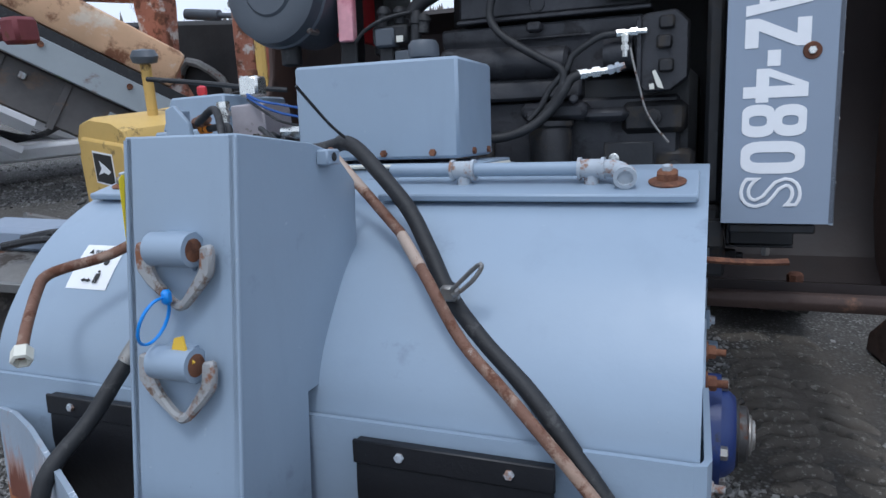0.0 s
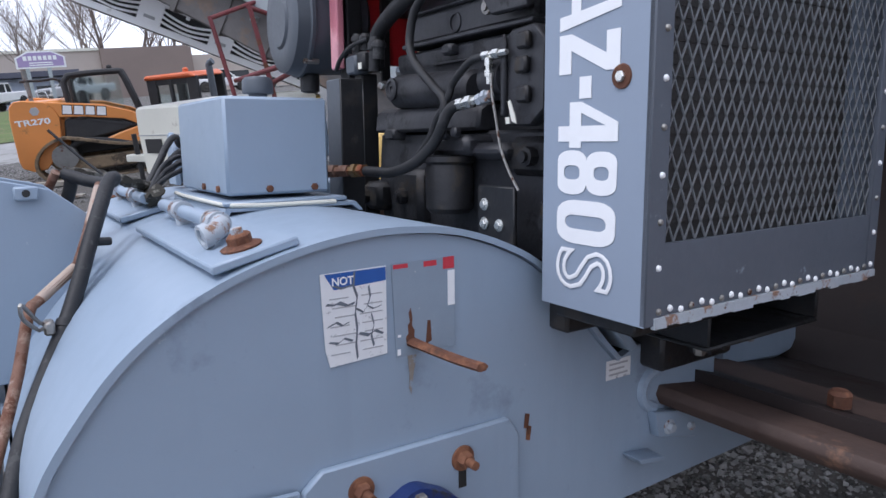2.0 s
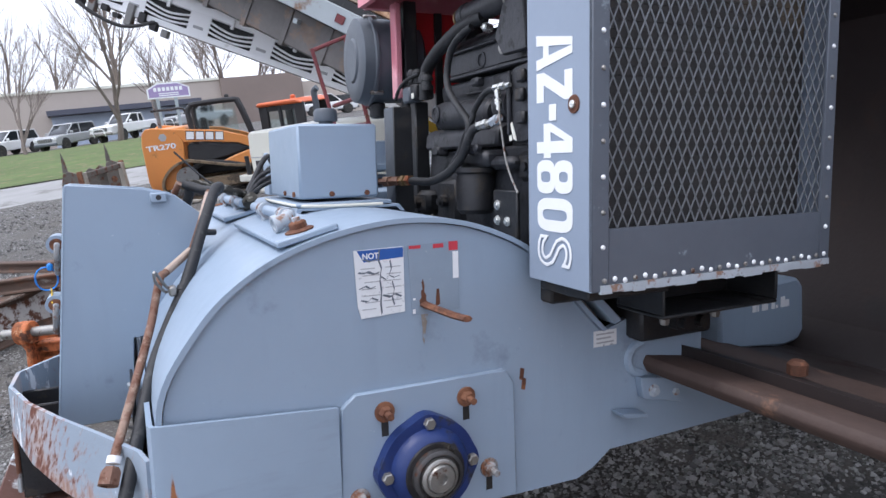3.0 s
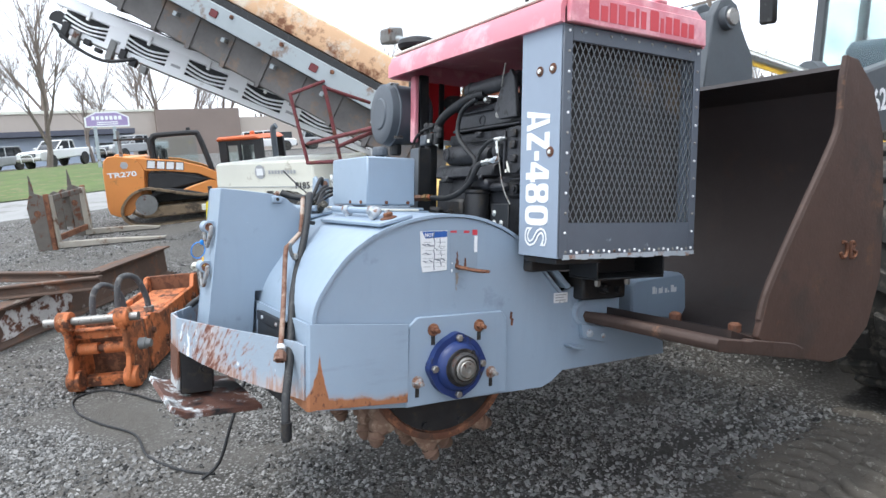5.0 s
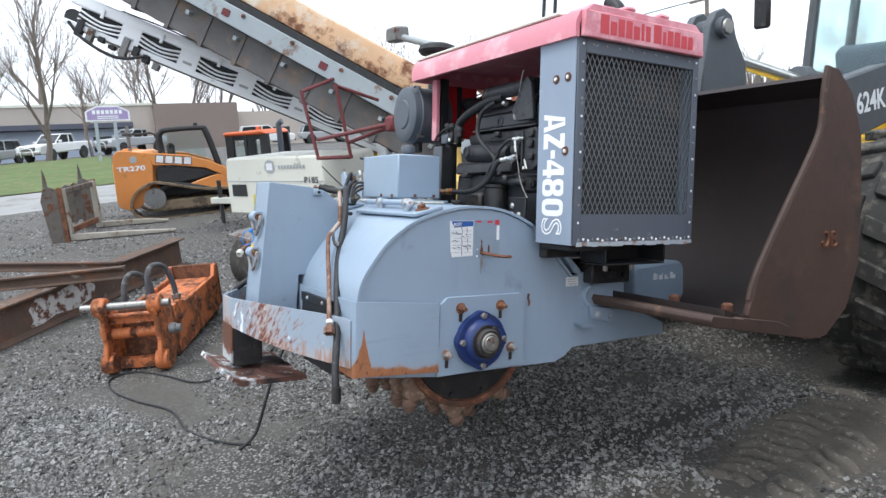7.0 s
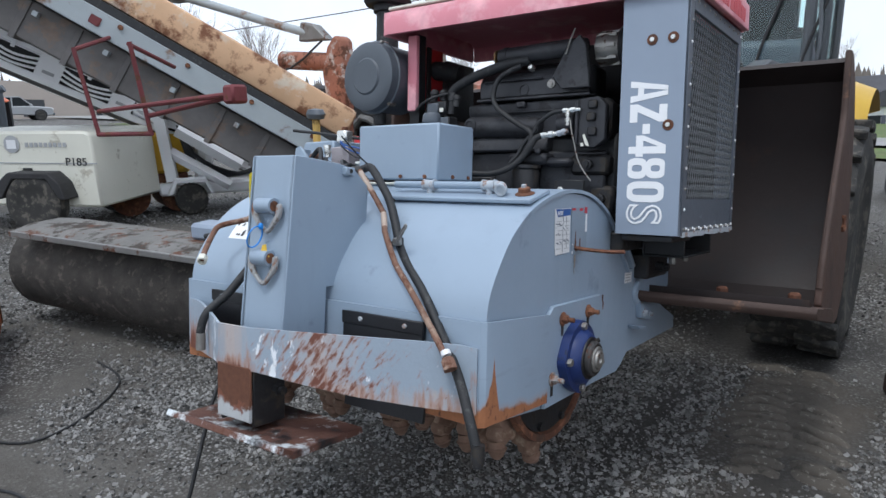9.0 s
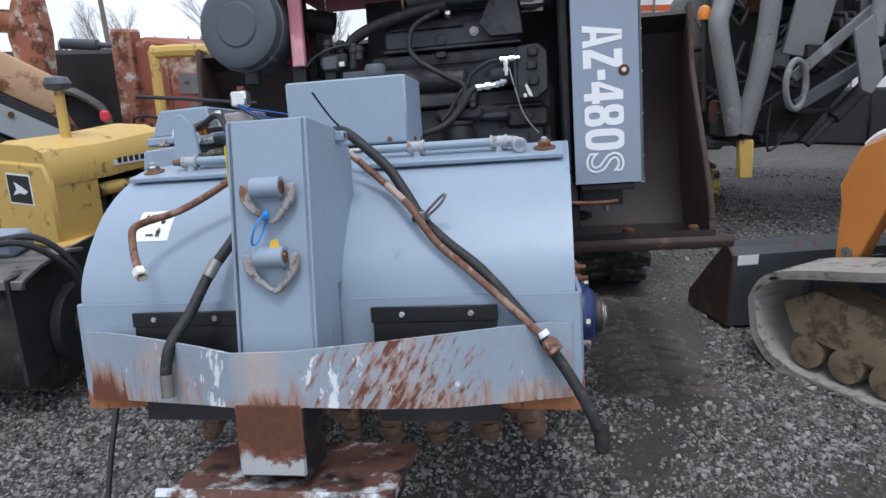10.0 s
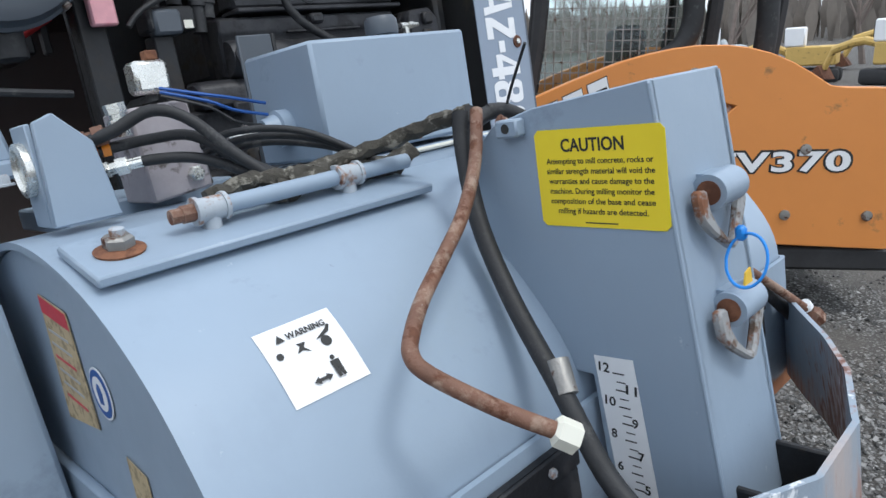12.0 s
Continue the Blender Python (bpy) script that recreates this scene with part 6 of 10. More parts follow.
lathe(bm, [(0, 0.016), (0.02, 0.016)], (0.70, 2.29, 1.27), (1, 0, 0), 8)
mp("hinge_block", bm, M["black2"], bay)

# ---- loose hydraulic lines in front ----
ln = thing("hydraulic_line", "rusty steel pipe and black hose hanging over the grey hood", "hydraulic line", MACH @ pose(0.3, 1.0, 1.2), "hydraulic lines over the hood")
bm = tube(B(), [(0.013, 1.172, 1.631), (0.10, 1.138, 1.56), (0.165, 1.110, 1.507), (0.185, 1.098, 1.492), (0.243, 1.036, 1.452), (0.262, 1.018, 1.436), (0.322, 0.993, 1.354), (0.398, 0.966, 1.290), (0.488, 0.932, 1.214), (0.575, 0.897, 1.137)], 0.0092, 12, 5)
part("pipe", bm, M["rust_pipe"], ln, "rust-flaked steel pipe", MACH)
for pts in ([(0.02, 1.169, 1.625), (0.10, 1.138, 1.56)], [(0.185, 1.098, 1.492), (0.243, 1.036, 1.452)]):
    part("bare_stretch", tube(B(), pts, 0.0096, 12, 0), M["pale_pipe"], ln, "pale paint left on the pipe", MACH)
bm = lathe(B(), [(0, 0.0135), (0.014, 0.0135)], (0.575, 0.90, 1.146), (0.55, -0.25, -0.79), 12)
part("collar", bm, M["white"], ln, "", MACH)
bm = lathe(B(), [(0, 0.013), (0.01, 0.020), (0.035, 0.021), (0.037, 0.015), (0.018, 0.013)], (0.585, 0.894, 1.13), (0.55, -0.25, -0.79), 6)
part("pipe_nut", bm, M["rust_pipe"], ln, "", MACH)
bm = tube(B(), [(0.02, 1.20, 1.645), (0.054, 1.185, 1.640), (0.10, 1.165, 1.608), (0.183, 1.127, 1.536), (0.232, 1.098, 1.470), (0.278, 1.066, 1.404), (0.345, 1.028, 1.345), (0.432, 0.988, 1.28), (0.524, 0.95, 1.18), (0.608, 0.915, 1.08), (0.666, 0.885, 0.985), (0.697, 0.875, 0.91), (0.702, 0.875, 0.872)], 0.0138, 14, 6)
part("hose", bm, M["rubber"], ln, "black rubber hose", MACH)
bm = lathe(B(), [(0, 0.018), (0.05, 0.018), (0.051, 0.014), (0.06, 0.014)], (0.701, 0.875, 0.927), (0.01, 0, -1), 12)
part("hose_ferrule", bm, M["black2"], ln, "", MACH)
bm = lathe(B(), [(0, 0.0165), (0.014, 0.0165), (0.014, 0.012), (0, 0.012)], (0.270, 1.071, 1.415), (0.5, -0.35, -0.78), 16)
box(bm, (0.255, 1.045, 1.398), (0.275, 1.06, 1.412), 0.003)
part("clamp", bm, M["rubber"], ln, "black hose clamp", MACH)
bm = tube(B(), [(0.285, 1.048, 1.415), (0.300, 1.030, 1.425), (0.345, 1.008, 1.465), (0.352, 1.004, 1.462), (0.335, 1.008, 1.440), (0.300, 1.028, 1.412)], 0.0035, 8, 3, True)
box(bm, (0.272, 1.035, 1.400), (0.302, 1.052, 1.424), 0.004)
part("clip", bm, M["steel"], ln, "loose steel pipe clip", MACH)
bm = lathe(B(), [(0, 0.008), (0.034, 0.008), (0.035, 0.007), (0.035, 0.0)], (0.180, 1.130, 1.536), (-0.3, 0.95, -0.08), 12)
part("tie_end", bm, M["rubber"], ln, "", MACH)

ln2 = thing("hydraulic_line", "rusty bent steel pipe and black hose hanging on the grey hood", "hydraulic line", MACH @ pose(-0.3, 1.0, 1.2), "hydraulic lines over the hood")
bm = tube(B(), [(-0.11, 1.105, 1.655), (-0.16, 1.075, 1.587), (-0.23, 1.045, 1.528), (-0.30, 1.024, 1.486), (-0.363, 1.000, 1.456), (-0.418, 0.962, 1.440), (-0.444, 0.938, 1.427), (-0.440, 0.916, 1.407), (-0.400, 0.858, 1.362), (-0.360, 0.812, 1.328)], 0.0096, 12, 5)
part("pipe", bm, M["rust_pipe"], ln2, "rust-flaked steel pipe", MACH)
bm = lathe(B(), [(0, 0.012), (0.004, 0.017), (0.027, 0.017), (0.029, 0.012), (0.012, 0.010)], (-0.369, 0.823, 1.336), (0.58, -0.60, -0.55), 6)
part("pipe_nut", bm, M["cream"], ln2, "pale zinc pipe nut", MACH)
bm = tube(B(), [(-0.112, 1.135, 1.655), (-0.128, 1.125, 1.60), (-0.165, 1.08, 1.50), (-0.197, 1.01, 1.40), (-0.237, 0.915, 1.307), (-0.262, 0.842, 1.22), (-0.276, 0.772, 1.165), (-0.283, 0.752, 1.11), (-0.285, 0.752, 1.05)], 0.0138, 14, 6)
part("hose", bm, M["rubber"], ln2, "black rubber hose", MACH)
for p, d, L_ in (((-0.222, 0.925, 1.335), (-0.38, -0.5, -0.85), 0.045), ((-0.284, 0.752, 1.10), (-0.02, 0, -1), 0.055)):
    bm = lathe(B(), [(0, 0.0155), (L_, 0.0155)], p, d, 14)
    part("ferrule", bm, M["steel"], ln2, "", MACH)
bm = tube(B(), [(0.03, 1.195, 1.645), (0.01, 1.20, 1.64), (-0.03, 1.195, 1.632), (-0.075, 1.16, 1.636), (-0.11, 1.12, 1.652)], 0.0135, 10, 5)
part("hose", bm, M["rubber"], ln2, "black rubber hose", MACH)
bm = tube(B(), [(-0.45, 1.312, 1.596), (-0.38, 1.305, 1.610), (-0.30, 1.308, 1.604), (-0.22, 1.30, 1.612), (-0.155, 1.25, 1.628), (-0.12, 1.18, 1.645), (-0.108, 1.125, 1.655)], 0.012, 10, 6)
rr = random.Random(3)
for v in bm.verts:
    v.co += Vector((rr.uniform(-1, 1), rr.uniform(-1, 1), rr.uniform(-1, 1))) * 0.0035
solo("hose_wrap", bm, M["tan_cloth"], "frayed cloth wrap lying along the grey spray pipe", "hose wrap", MACH)
bm = tube(B(), [(0.045, 1.175, 1.654), (0.03, 1.15, 1.678), (0.015, 1.115, 1.715), (0.005, 1.09, 1.742)], 0.0028, 6, 4)
solo("cable_tie", bm, M["rubber"], "black cable tie with its long tail standing up", "cable tie", MACH)
for i in range(3):
    z = 1.63 + 0.015 * i
    bm = tube(B(), [(-0.16, 1.30, 1.60), (-0.21 - 0.02 * i, 1.36, 1.635 + 0.015 * i), (-0.27 - 0.03 * i, 1.45, 1.655 + 0.012 * i), (-0.30 - 0.03 * i, 1.58, 1.64), (-0.30, 1.72, 1.60)], 0.0062, 10, 6)
    solo("hose", bm, M["rubber"], "looped black hydraulic hose beside the grey tank", "hose", MACH, "looped hoses")

# ---- left side: valve block, bracket, drive housing ----
bm = prism(B(), [(-0.455, 1.74), (-0.36, 1.745), (-0.345, 1.60), (-0.45, 1.59)], "y", 1.50, 1.62, 0.004)
valve = mp("valve_block", bm, M["valve_grey"], mill, "pale hydraulic valve block")
bm = box(B(), (-0.43, 1.505, 1.76), (-0.375, 1.55, 1.81), 0.006)
mp("solenoid", bm, M["chrome"], valve)
bm = box(B(), (-0.405, 1.51, 1.81), (-0.385, 1.53, 1.825), 0.002)
mp("solenoid_plug", bm, M["rust_o"], valve)
fitting((-0.475, 1.50, 1.75), (-0.47, 1.50, 1.70), 0.016, M["chrome"], valve)
mp("bolt", bolt(B(), (-0.375, 1.50, 1.625), (0, -1, 0), 0.013, 0.014, 0.0), M["chrome"], valve)
for pts, r in (([(-0.53, 1.47, 1.70), (-0.50, 1.45, 1.71), (-0.45, 1.43, 1.73), (-0.41, 1.40, 1.71), (-0.37, 1.36, 1.65), (-0.33, 1.325, 1.60)], 0.012), ([(-0.52, 1.48, 1.685), (-0.45, 1.46, 1.69), (-0.40, 1.42, 1.685), (-0.36, 1.37, 1.64), (-0.31, 1.33, 1.60)], 0.011),
               ([(-0.52, 1.48, 1.655), (-0.46, 1.45, 1.66), (-0.40, 1.41, 1.65), (-0.34, 1.36, 1.61)], 0.011)):
    mp("hose", tube(B(), pts, r * 0.78, 10, 5), M["rubber"], valve)
fitting((-0.55, 1.485, 1.70), (-0.49, 1.46, 1.71), 0.015, M["rust_pipe"], valve)
fitting((-0.535, 1.485, 1.685), (-0.49, 1.475, 1.688), 0.012, M["amber"], valve)
fitting((-0.53, 1.485, 1.655), (-0.47, 1.455, 1.66), 0.013, M["chrome"], valve)
for i in range(3):
    mp("wire", tube(B(), [(-0.40, 1.50, 1.765 - 0.006 * i), (-0.34, 1.47, 1.745 - 0.01 * i), (-0.29, 1.48, 1.735 - 0.02 * i), (-0.22, 1.50, 1.72 - 0.02 * i)], 0.003, 6, 5), M["ink_blue"] if i < 2 else M["rubber"], valve)
bm = prism(B(), [(-0.612, 1.592), (-0.604, 1.735), (-0.578, 1.745), (-0.535, 1.70), (-0.52, 1.592)], "y", 1.44, 1.455, 0.002)
br = mp("gauge_bracket", bm, M["paint"], mill)
bm = box(B(), (-0.612, 1.455, 1.592), (-0.604, 1.53, 1.735), 0.002)
mp("bracket_side", bm, M["paint"], br)
bm = lathe(B(), [(0, 0.038), (0.01, 0.038), (0.012, 0.03), (0.006, 0.028), (0.006, 0.0)], (-0.612, 1.495, 1.675), (-1, 0, 0), 24)
mp("gauge", bm, M["chrome"], br)
bm = box(B(), (-0.55, 1.62, 1.56), (-0.25, 1.92, 1.60), 0.004)
mp("deck_plate", bm, M["paint"])
bm = prism(B(), [(-0.95, 1.0), (-0.90, 1.33), (-0.85, 1.48), (-0.68, 1.50), (-0.66, 1.0)], "y", 1.55, 2.0, 0.008)
drive = mp("drive_housing", bm, M["paint"], mill, "stepped grey drive housing")
bm = prism(B(), [(-0.845, 1.485), (-0.825, 1.64), (-0.70, 1.65), (-0.685, 1.50)], "y", 1.60, 1.98, 0.006)
mp("housing_top", bm, M["paint"], drive)
bm = prism(B(), [(-0.825, 1.685), (-0.785, 1.78), (-0.60, 1.785), (-0.585, 1.69)], "y", 1.66, 1.96, 0.006)
mp("housing_lid", bm, M["paint"], drive)
bm = prism(B(), [(-0.84, 1.655), (-0.84, 1.685), (-0.575, 1.695), (-0.575, 1.665)], "y", 1.645, 1.97, 0.006)
mp("lid_flange", bm, M["paint"], drive)
for x, z, y in ((-0.76, 1.655, 1.63), (-0.81, 1.51, 1.575), (-0.62, 1.655, 1.63)):
    mp("bolt", bolt(B(), (x, y, z), (0, 0, 1), 0.013, 0.018, 0.018), M["rust_grey"], drive)
bm = tube(B(), [(-0.66, 1.80, 1.62), (-0.74, 1.66, 1.45), (-0.80, 1.50, 1.20), (-0.79, 1.30, 0.95), (-0.76, 1.14, 0.70), (-0.75, 1.06, 0.48), (-0.76, 1.0, 0.28), (-0.80, 0.92, 0.19)], 0.0085, 12, 6)
solo("hose", bm, M["rubber"], "black hose hanging to the gravel beside the skirt", "hose", MACH)
bm = tube(B(), [(-0.88, 1.68, 1.84), (-0.70, 1.70, 1.82), (-0.55, 1.72, 1.80), (-0.45, 1.75, 1.79)], 0.007, 8, 4)
mp("dipstick_rod", bm, M["rubber"], drive)

# decals on the tower and the left side
xf = MACH @ plane_frame((TX0 - 0.003, 1.006, 1.484), (0, -1, -0.02), (0, 0.04, 1)) @ Matrix.Diagonal((1.08, 1.09, 1, 1))
cl = part("caution_label", prism(B(), [(0.006, 0), (0.174, 0), (0.18, 0.006), (0.18, 0.116), (0.174, 0.122), (0.006, 0.122), (0, 0.116), (0, 0.006)], "z", 0, 0.0008), M["yellow_label"], tower, "bright yellow caution label", xf)
part("lettering", words("CAUTION", 0.088, 0.0165, 0.0005, 0.02), M["ink"], cl, xf=xf @ pose(0.04, 0.094, 0.0009))
for i, (tx, w) in enumerate((("Attempting to mill concrete, rocks or", 0.148), ("similar strength material will void the", 0.150), ("warranties and cause damage to the", 0.146), ("machine. During milling monitor the", 0.145), ("composition of the base and cease", 0.146), ("milling if hazards are detected.", 0.126))):
    part("lettering", words(tx, w, 0.0095, 0.0004, 0.008), M["ink"], cl, xf=xf @ pose(0.015 + (0.15 - w) / 2, 0.077 - 0.0125 * i, 0.0009))
part("print_bar", box(B(), (0.066, 0.005, 0.0008), (0.112, 0.0065, 0.0012)), M["ink"], cl, xf=xf)
xf = MACH @ plane_frame((TX0 - 0.003, 0.947, 1.295), (0, -1, 0), (0, 0, 1))
ru = part("depth_scale", prism(B(), [(0, 0), (0.062, 0.002), (0.083, -0.23), (0.021, -0.24)], "z", 0, 0.0008), M["white"], tower, "white depth scale in inches", xf)
for i in range(15):
    z = -0.022 - 0.0127 * i
    off = 0.09 * -z
    if i % 2 == 0:
        n_ = 12 - i // 2
        part("tick", box(B(), (0.026 + off, z - 0.001, 0.0008), (0.044 + off, z + 0.001, 0.0012)), M["ink"], ru, xf=xf)
        if n_ >= 5:
            wd = 0.017 if n_ > 9 else 0.009
            part("lettering", words(str(n_), wd, 0.0145, 0.0004, 0.02), M["ink"], ru, xf=xf @ pose((0.004 if n_ % 2 == 0 else 0.042) + off, z + (0.0 if n_ % 2 == 0 else -0.003), 0.0009, 0, 0, -4))
    else:
        part("tick", box(B(), (0.030 + off, z - 0.0008, 0.0008), (0.044 + off, z + 0.0008, 0.0012)), M["ink"], ru, xf=xf)
# warning label lies on the curved hood
wz = [1.378 + 0.075 * i / 6 for i in range(7)]
wy0, wz0, wn0 = hood_at(1.378, 0.0015)
wy1, wz1, wn1 = hood_at(1.453, 0.0015)
xf = MACH @ plane_frame((-0.530, wy0, wz0), (1, 0, 0), (0, wy1 - wy0, wz1 - wz0))
bm = B()
for z in wz:
    hy, hz, hn = hood_at(z, 0.0012)
    for x in (-0.530, -0.425):
        bm.verts.new((x, hy, hz))
bm.verts.ensure_lookup_table()
for i in range(6):
    bm.faces.new([bm.verts[k] for k in (2 * i, 2 * i + 1, 2 * i + 3, 2 * i + 2)])
wl_ = mp("warning_label", bm, M["white"], mill, "white warning label with black pictograms", 180)
part("lettering", words("WARNING", 0.054, 0.0085, 0.0005, 0.02), M["ink"], wl_, xf=xf @ pose(0.034, 0.079, 0.0035))
part("mark", prism(B(), [(0.019, 0.079), (0.031, 0.079), (0.025, 0.089)], "z", 0.0035, 0.004), M["ink"], wl_, xf=xf)
for cx, cy, r_ in ((0.015, 0.063, 0.0045), (0.077, 0.060, 0.007)):
    bm = lathe(B(), [(0, r_), (0.0005, r_)], (cx, cy, 0.0035), (0, 0, 1), 20)
    part("mark", bm, M["ink"], wl_, xf=xf)
for pts in ([(0.036, 0.058), (0.043, 0.066), (0.040, 0.070), (0.052, 0.069), (0.047, 0.063), (0.053, 0.055), (0.044, 0.060)], [(0.066, 0.066), (0.084, 0.075), (0.089, 0.080), (0.092, 0.078), (0.086, 0.070), (0.072, 0.066)],
            [(0.066, 0.012), (0.070, 0.012), (0.071, 0.026), (0.072, 0.012), (0.076, 0.012), (0.077, 0.034), (0.065, 0.034)], [(0.034, 0.018), (0.042, 0.023), (0.042, 0.020), (0.052, 0.020), (0.052, 0.023), (0.060, 0.018), (0.052, 0.013), (0.052, 0.016), (0.042, 0.016), (0.042, 0.013)]):
    part("mark", prism(B(), pts, "z", 0.0035, 0.004), M["ink"], wl_, xf=xf)
part("mark", lathe(B(), [(0, 0.003), (0.0005, 0.003)], (0.071, 0.038, 0.0035), (0, 0, 1), 12), M["ink"], wl_, xf=xf)
XL = -0.6445
bm = prism(B(), [(1.49, 1.505), (1.375, 1.49), (1.37, 1.325), (1.515, 1.31)], "x", XL - 0.001, XL)
lb = mp("faded_label", bm, M["tan_label"], mill, "sun-faded tan instruction label with red heading")
mp("label_heading", prism(B(), [(1.49, 1.503), (1.378, 1.488), (1.378, 1.465), (1.492, 1.478)], "x", XL - 0.0016, XL - 0.001), M["ink_red"], lb)
for i in range(6):
    mp("print_bar", prism(B(), [(1.485, 1.455 - 0.02 * i), (1.40, 1.448 - 0.02 * i), (1.40, 1.444 - 0.02 * i), (1.485, 1.451 - 0.02 * i)], "x", XL - 0.0016, XL - 0.001), M["ink_red"] if i % 3 == 2 else M["ink_grey"], lb)
bm = lathe(B(), [(0, 0.036), (0.001, 0.036)], (XL, 1.315, 1.39), (-1, 0, 0), 28)
lb = mp("round_label", bm, M["white"], mill, "round blue and white safety label")
mp("label_ring", lathe(B(), [(0.001, 0.033), (0.0016, 0.033), (0.0016, 0.02), (0.001, 0.02)], (XL, 1.315, 1.39), (-1, 0, 0), 28), M["ink_blue"], lb)
mp("label_face", lathe(B(), [(0.0017, 0.024), (0.0021, 0.024)], (XL, 1.315, 1.39), (-1, 0, 0), 24), M["white"], lb)
mp("mark", prism(B(), [(1.308, 1.376), (1.322, 1.376), (1.324, 1.394), (1.318, 1.404), (1.311, 1.403), (1.305, 1.392)], "x", XL - 0.0026, XL - 0.0022), M["ink_blue"], lb)
bm = prism(B(), [(1.285, 1.31), (1.225, 1.30), (1.23, 1.235), (1.29, 1.24)], "x", XL - 0.001, XL)
mp("small_label", bm, M["tan_label"], mill, "small torn tan label")
# ---- wheel loader that carries the attachment ----
LY = 4.6
LD = stand(0, LY, -90)              # x forward (towards the attachment), y to the world's +x
loader = thing("wheel_loader", "large wheel loader with charcoal boom and a worn brown bucket", "loader", LD)


def lp(name, bm, material, parent=None, label="", xf=None, smooth=38):
    return part(name, bm, material, parent or loader, label, xf, smooth)


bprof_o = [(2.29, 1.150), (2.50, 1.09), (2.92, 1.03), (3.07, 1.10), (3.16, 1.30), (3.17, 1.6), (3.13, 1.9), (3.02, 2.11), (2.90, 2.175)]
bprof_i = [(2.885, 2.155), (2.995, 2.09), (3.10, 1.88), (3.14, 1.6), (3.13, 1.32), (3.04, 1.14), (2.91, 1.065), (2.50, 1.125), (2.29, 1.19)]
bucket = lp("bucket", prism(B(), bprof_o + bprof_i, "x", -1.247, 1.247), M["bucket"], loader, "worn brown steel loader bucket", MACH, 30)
side_b = [(2.40, 1.16), (2.42, 1.22), (2.45, 1.31), (2.55, 1.47), (2.68, 1.66), (2.79, 1.82), (2.855, 1.94), (2.865, 2.10), (2.885, 2.20), (2.95, 2.195), (3.07, 2.10), (3.16, 1.92), (3.195, 1.62), (3.20, 1.34), (3.12, 1.14), (2.97, 1.03), (2.86, 1.02), (2.50, 1.085)]
for x0, x1 in ((1.2475, 1.275), (-1.275, -1.2475)):
    lp("side_plate", prism(B(), side_b, "x", x0, x1, 0.004), M["bucket_side"], bucket, "rust-brown side plate", MACH)
    edge = [(p[0] + 0.0, p[1]) for p in side_b[1:9]]
    bm = tube(B(), [((x0 + x1) / 2, y, z) for y, z in edge], 0.0135, 8, 3)
    lp("side_edge", bm, M["bucket_edge"], bucket, "rust-worn side edge", MACH)
bm = prism(B(), [(2.155, 1.160), (2.165, 1.180), (2.35, 1.152), (2.352, 1.158), (2.60, 1.122), (2.66, 1.098), (2.655, 1.056), (2.60, 1.066), (2.17, 1.134)], "x", -1.29, 1.29, 0.003)
lp("cutting_edge", bm, M["bucket_edge"], bucket, "rusty bucket lip", MACH)
for x in (0.91, 1.18, -0.91, -1.18):
    lp("edge_bolt", lathe(B(), [(0, 0.024), (0.026, 0.024), (0.034, 0.016)], (x, 2.40, 1.165), (0, 0, 1), 8), M["rust"], bucket, "", MACH)
lp("weld_mark", tube(B(), [(1.277, 2.90, 1.49), (1.2772, 2.93, 1.485), (1.2772, 2.93, 1.44), (1.2772, 2.905, 1.43), (1.277, 2.89, 1.45)], 0.008, 6, 3), M["rust"], bucket, "", MACH)
lp("weld_mark", tube(B(), [(1.277, 2.96, 1.43), (1.2772, 2.96, 1.49), (1.2772, 2.99, 1.48), (1.2772, 2.97, 1.46), (1.2772, 3.0, 1.45), (1.277, 2.985, 1.43), (1.277, 2.96, 1.43)], 0.008, 6, 2), M["rust"], bucket, "", MACH)
# lever, links, boom
for x in (0.20, 0.34):
    lp("lever_plate", prism(B(), [(3.16, 2.16), (3.22, 2.60), (3.27, 2.68), (3.34, 2.71), (3.41, 2.68), (3.46, 2.56), (3.56, 2.42), (3.58, 2.16)], "x", x, x + 0.05, 0.006), M["loader_grey"], loader, "", MACH)
lp("lever_pin", lathe(B(), [(-0.03, 0.0), (-0.03, 0.06), (0.25, 0.06), (0.25, 0.0)], (0.18, 3.32, 2.595), (1, 0, 0), 20), M["loader_grey"], loader, "", MACH)
lp("pin_cap", lathe(B(), [(0, 0.045), (0.012, 0.04), (0.013, 0.0)], (0.43, 3.32, 2.595), (1, 0, 0), 18), M["steel"], loader, "", MACH)
bm = cyl(B(), (0.30, 3.46, 2.47), (0.30, 4.25, 2.40), 0.04, 16)
lp("tilt_rod", bm, M["chrome"], loader, "", MACH)
bm = lathe(B(), [(0, 0.075), (0.1, 0.085), (0.12, 0.07), (1.2, 0.07), (1.22, 0.05)], (0.30, 4.2, 2.42), (0, 1, -0.02), 20)
lp("tilt_cylinder", bm, M["loader_grey"], loader, "", MACH)
boom_pts = [(3.30, 1.05), (3.42, 1.42), (4.1, 1.86), (4.9, 2.02), (5.9, 2.0), (5.95, 1.70), (5.0, 1.66), (4.3, 1.50), (3.6, 1.05)]
for x in (0.50, -0.62):
    boom = lp("boom_arm", prism(B(), boom_pts, "x", x, x + 0.12, 0.012), M["loader_grey"], loader, "charcoal boom arm", I4)
    if x > 0:
        part("lettering", words("624K", 0.34, 0.13, 0.002, 0.02), M["white"], boom, "white model number", plane_frame((x + 0.1215, 4.55, 1.70), (0, 1, 0.12), (0, -0.12, 1)))
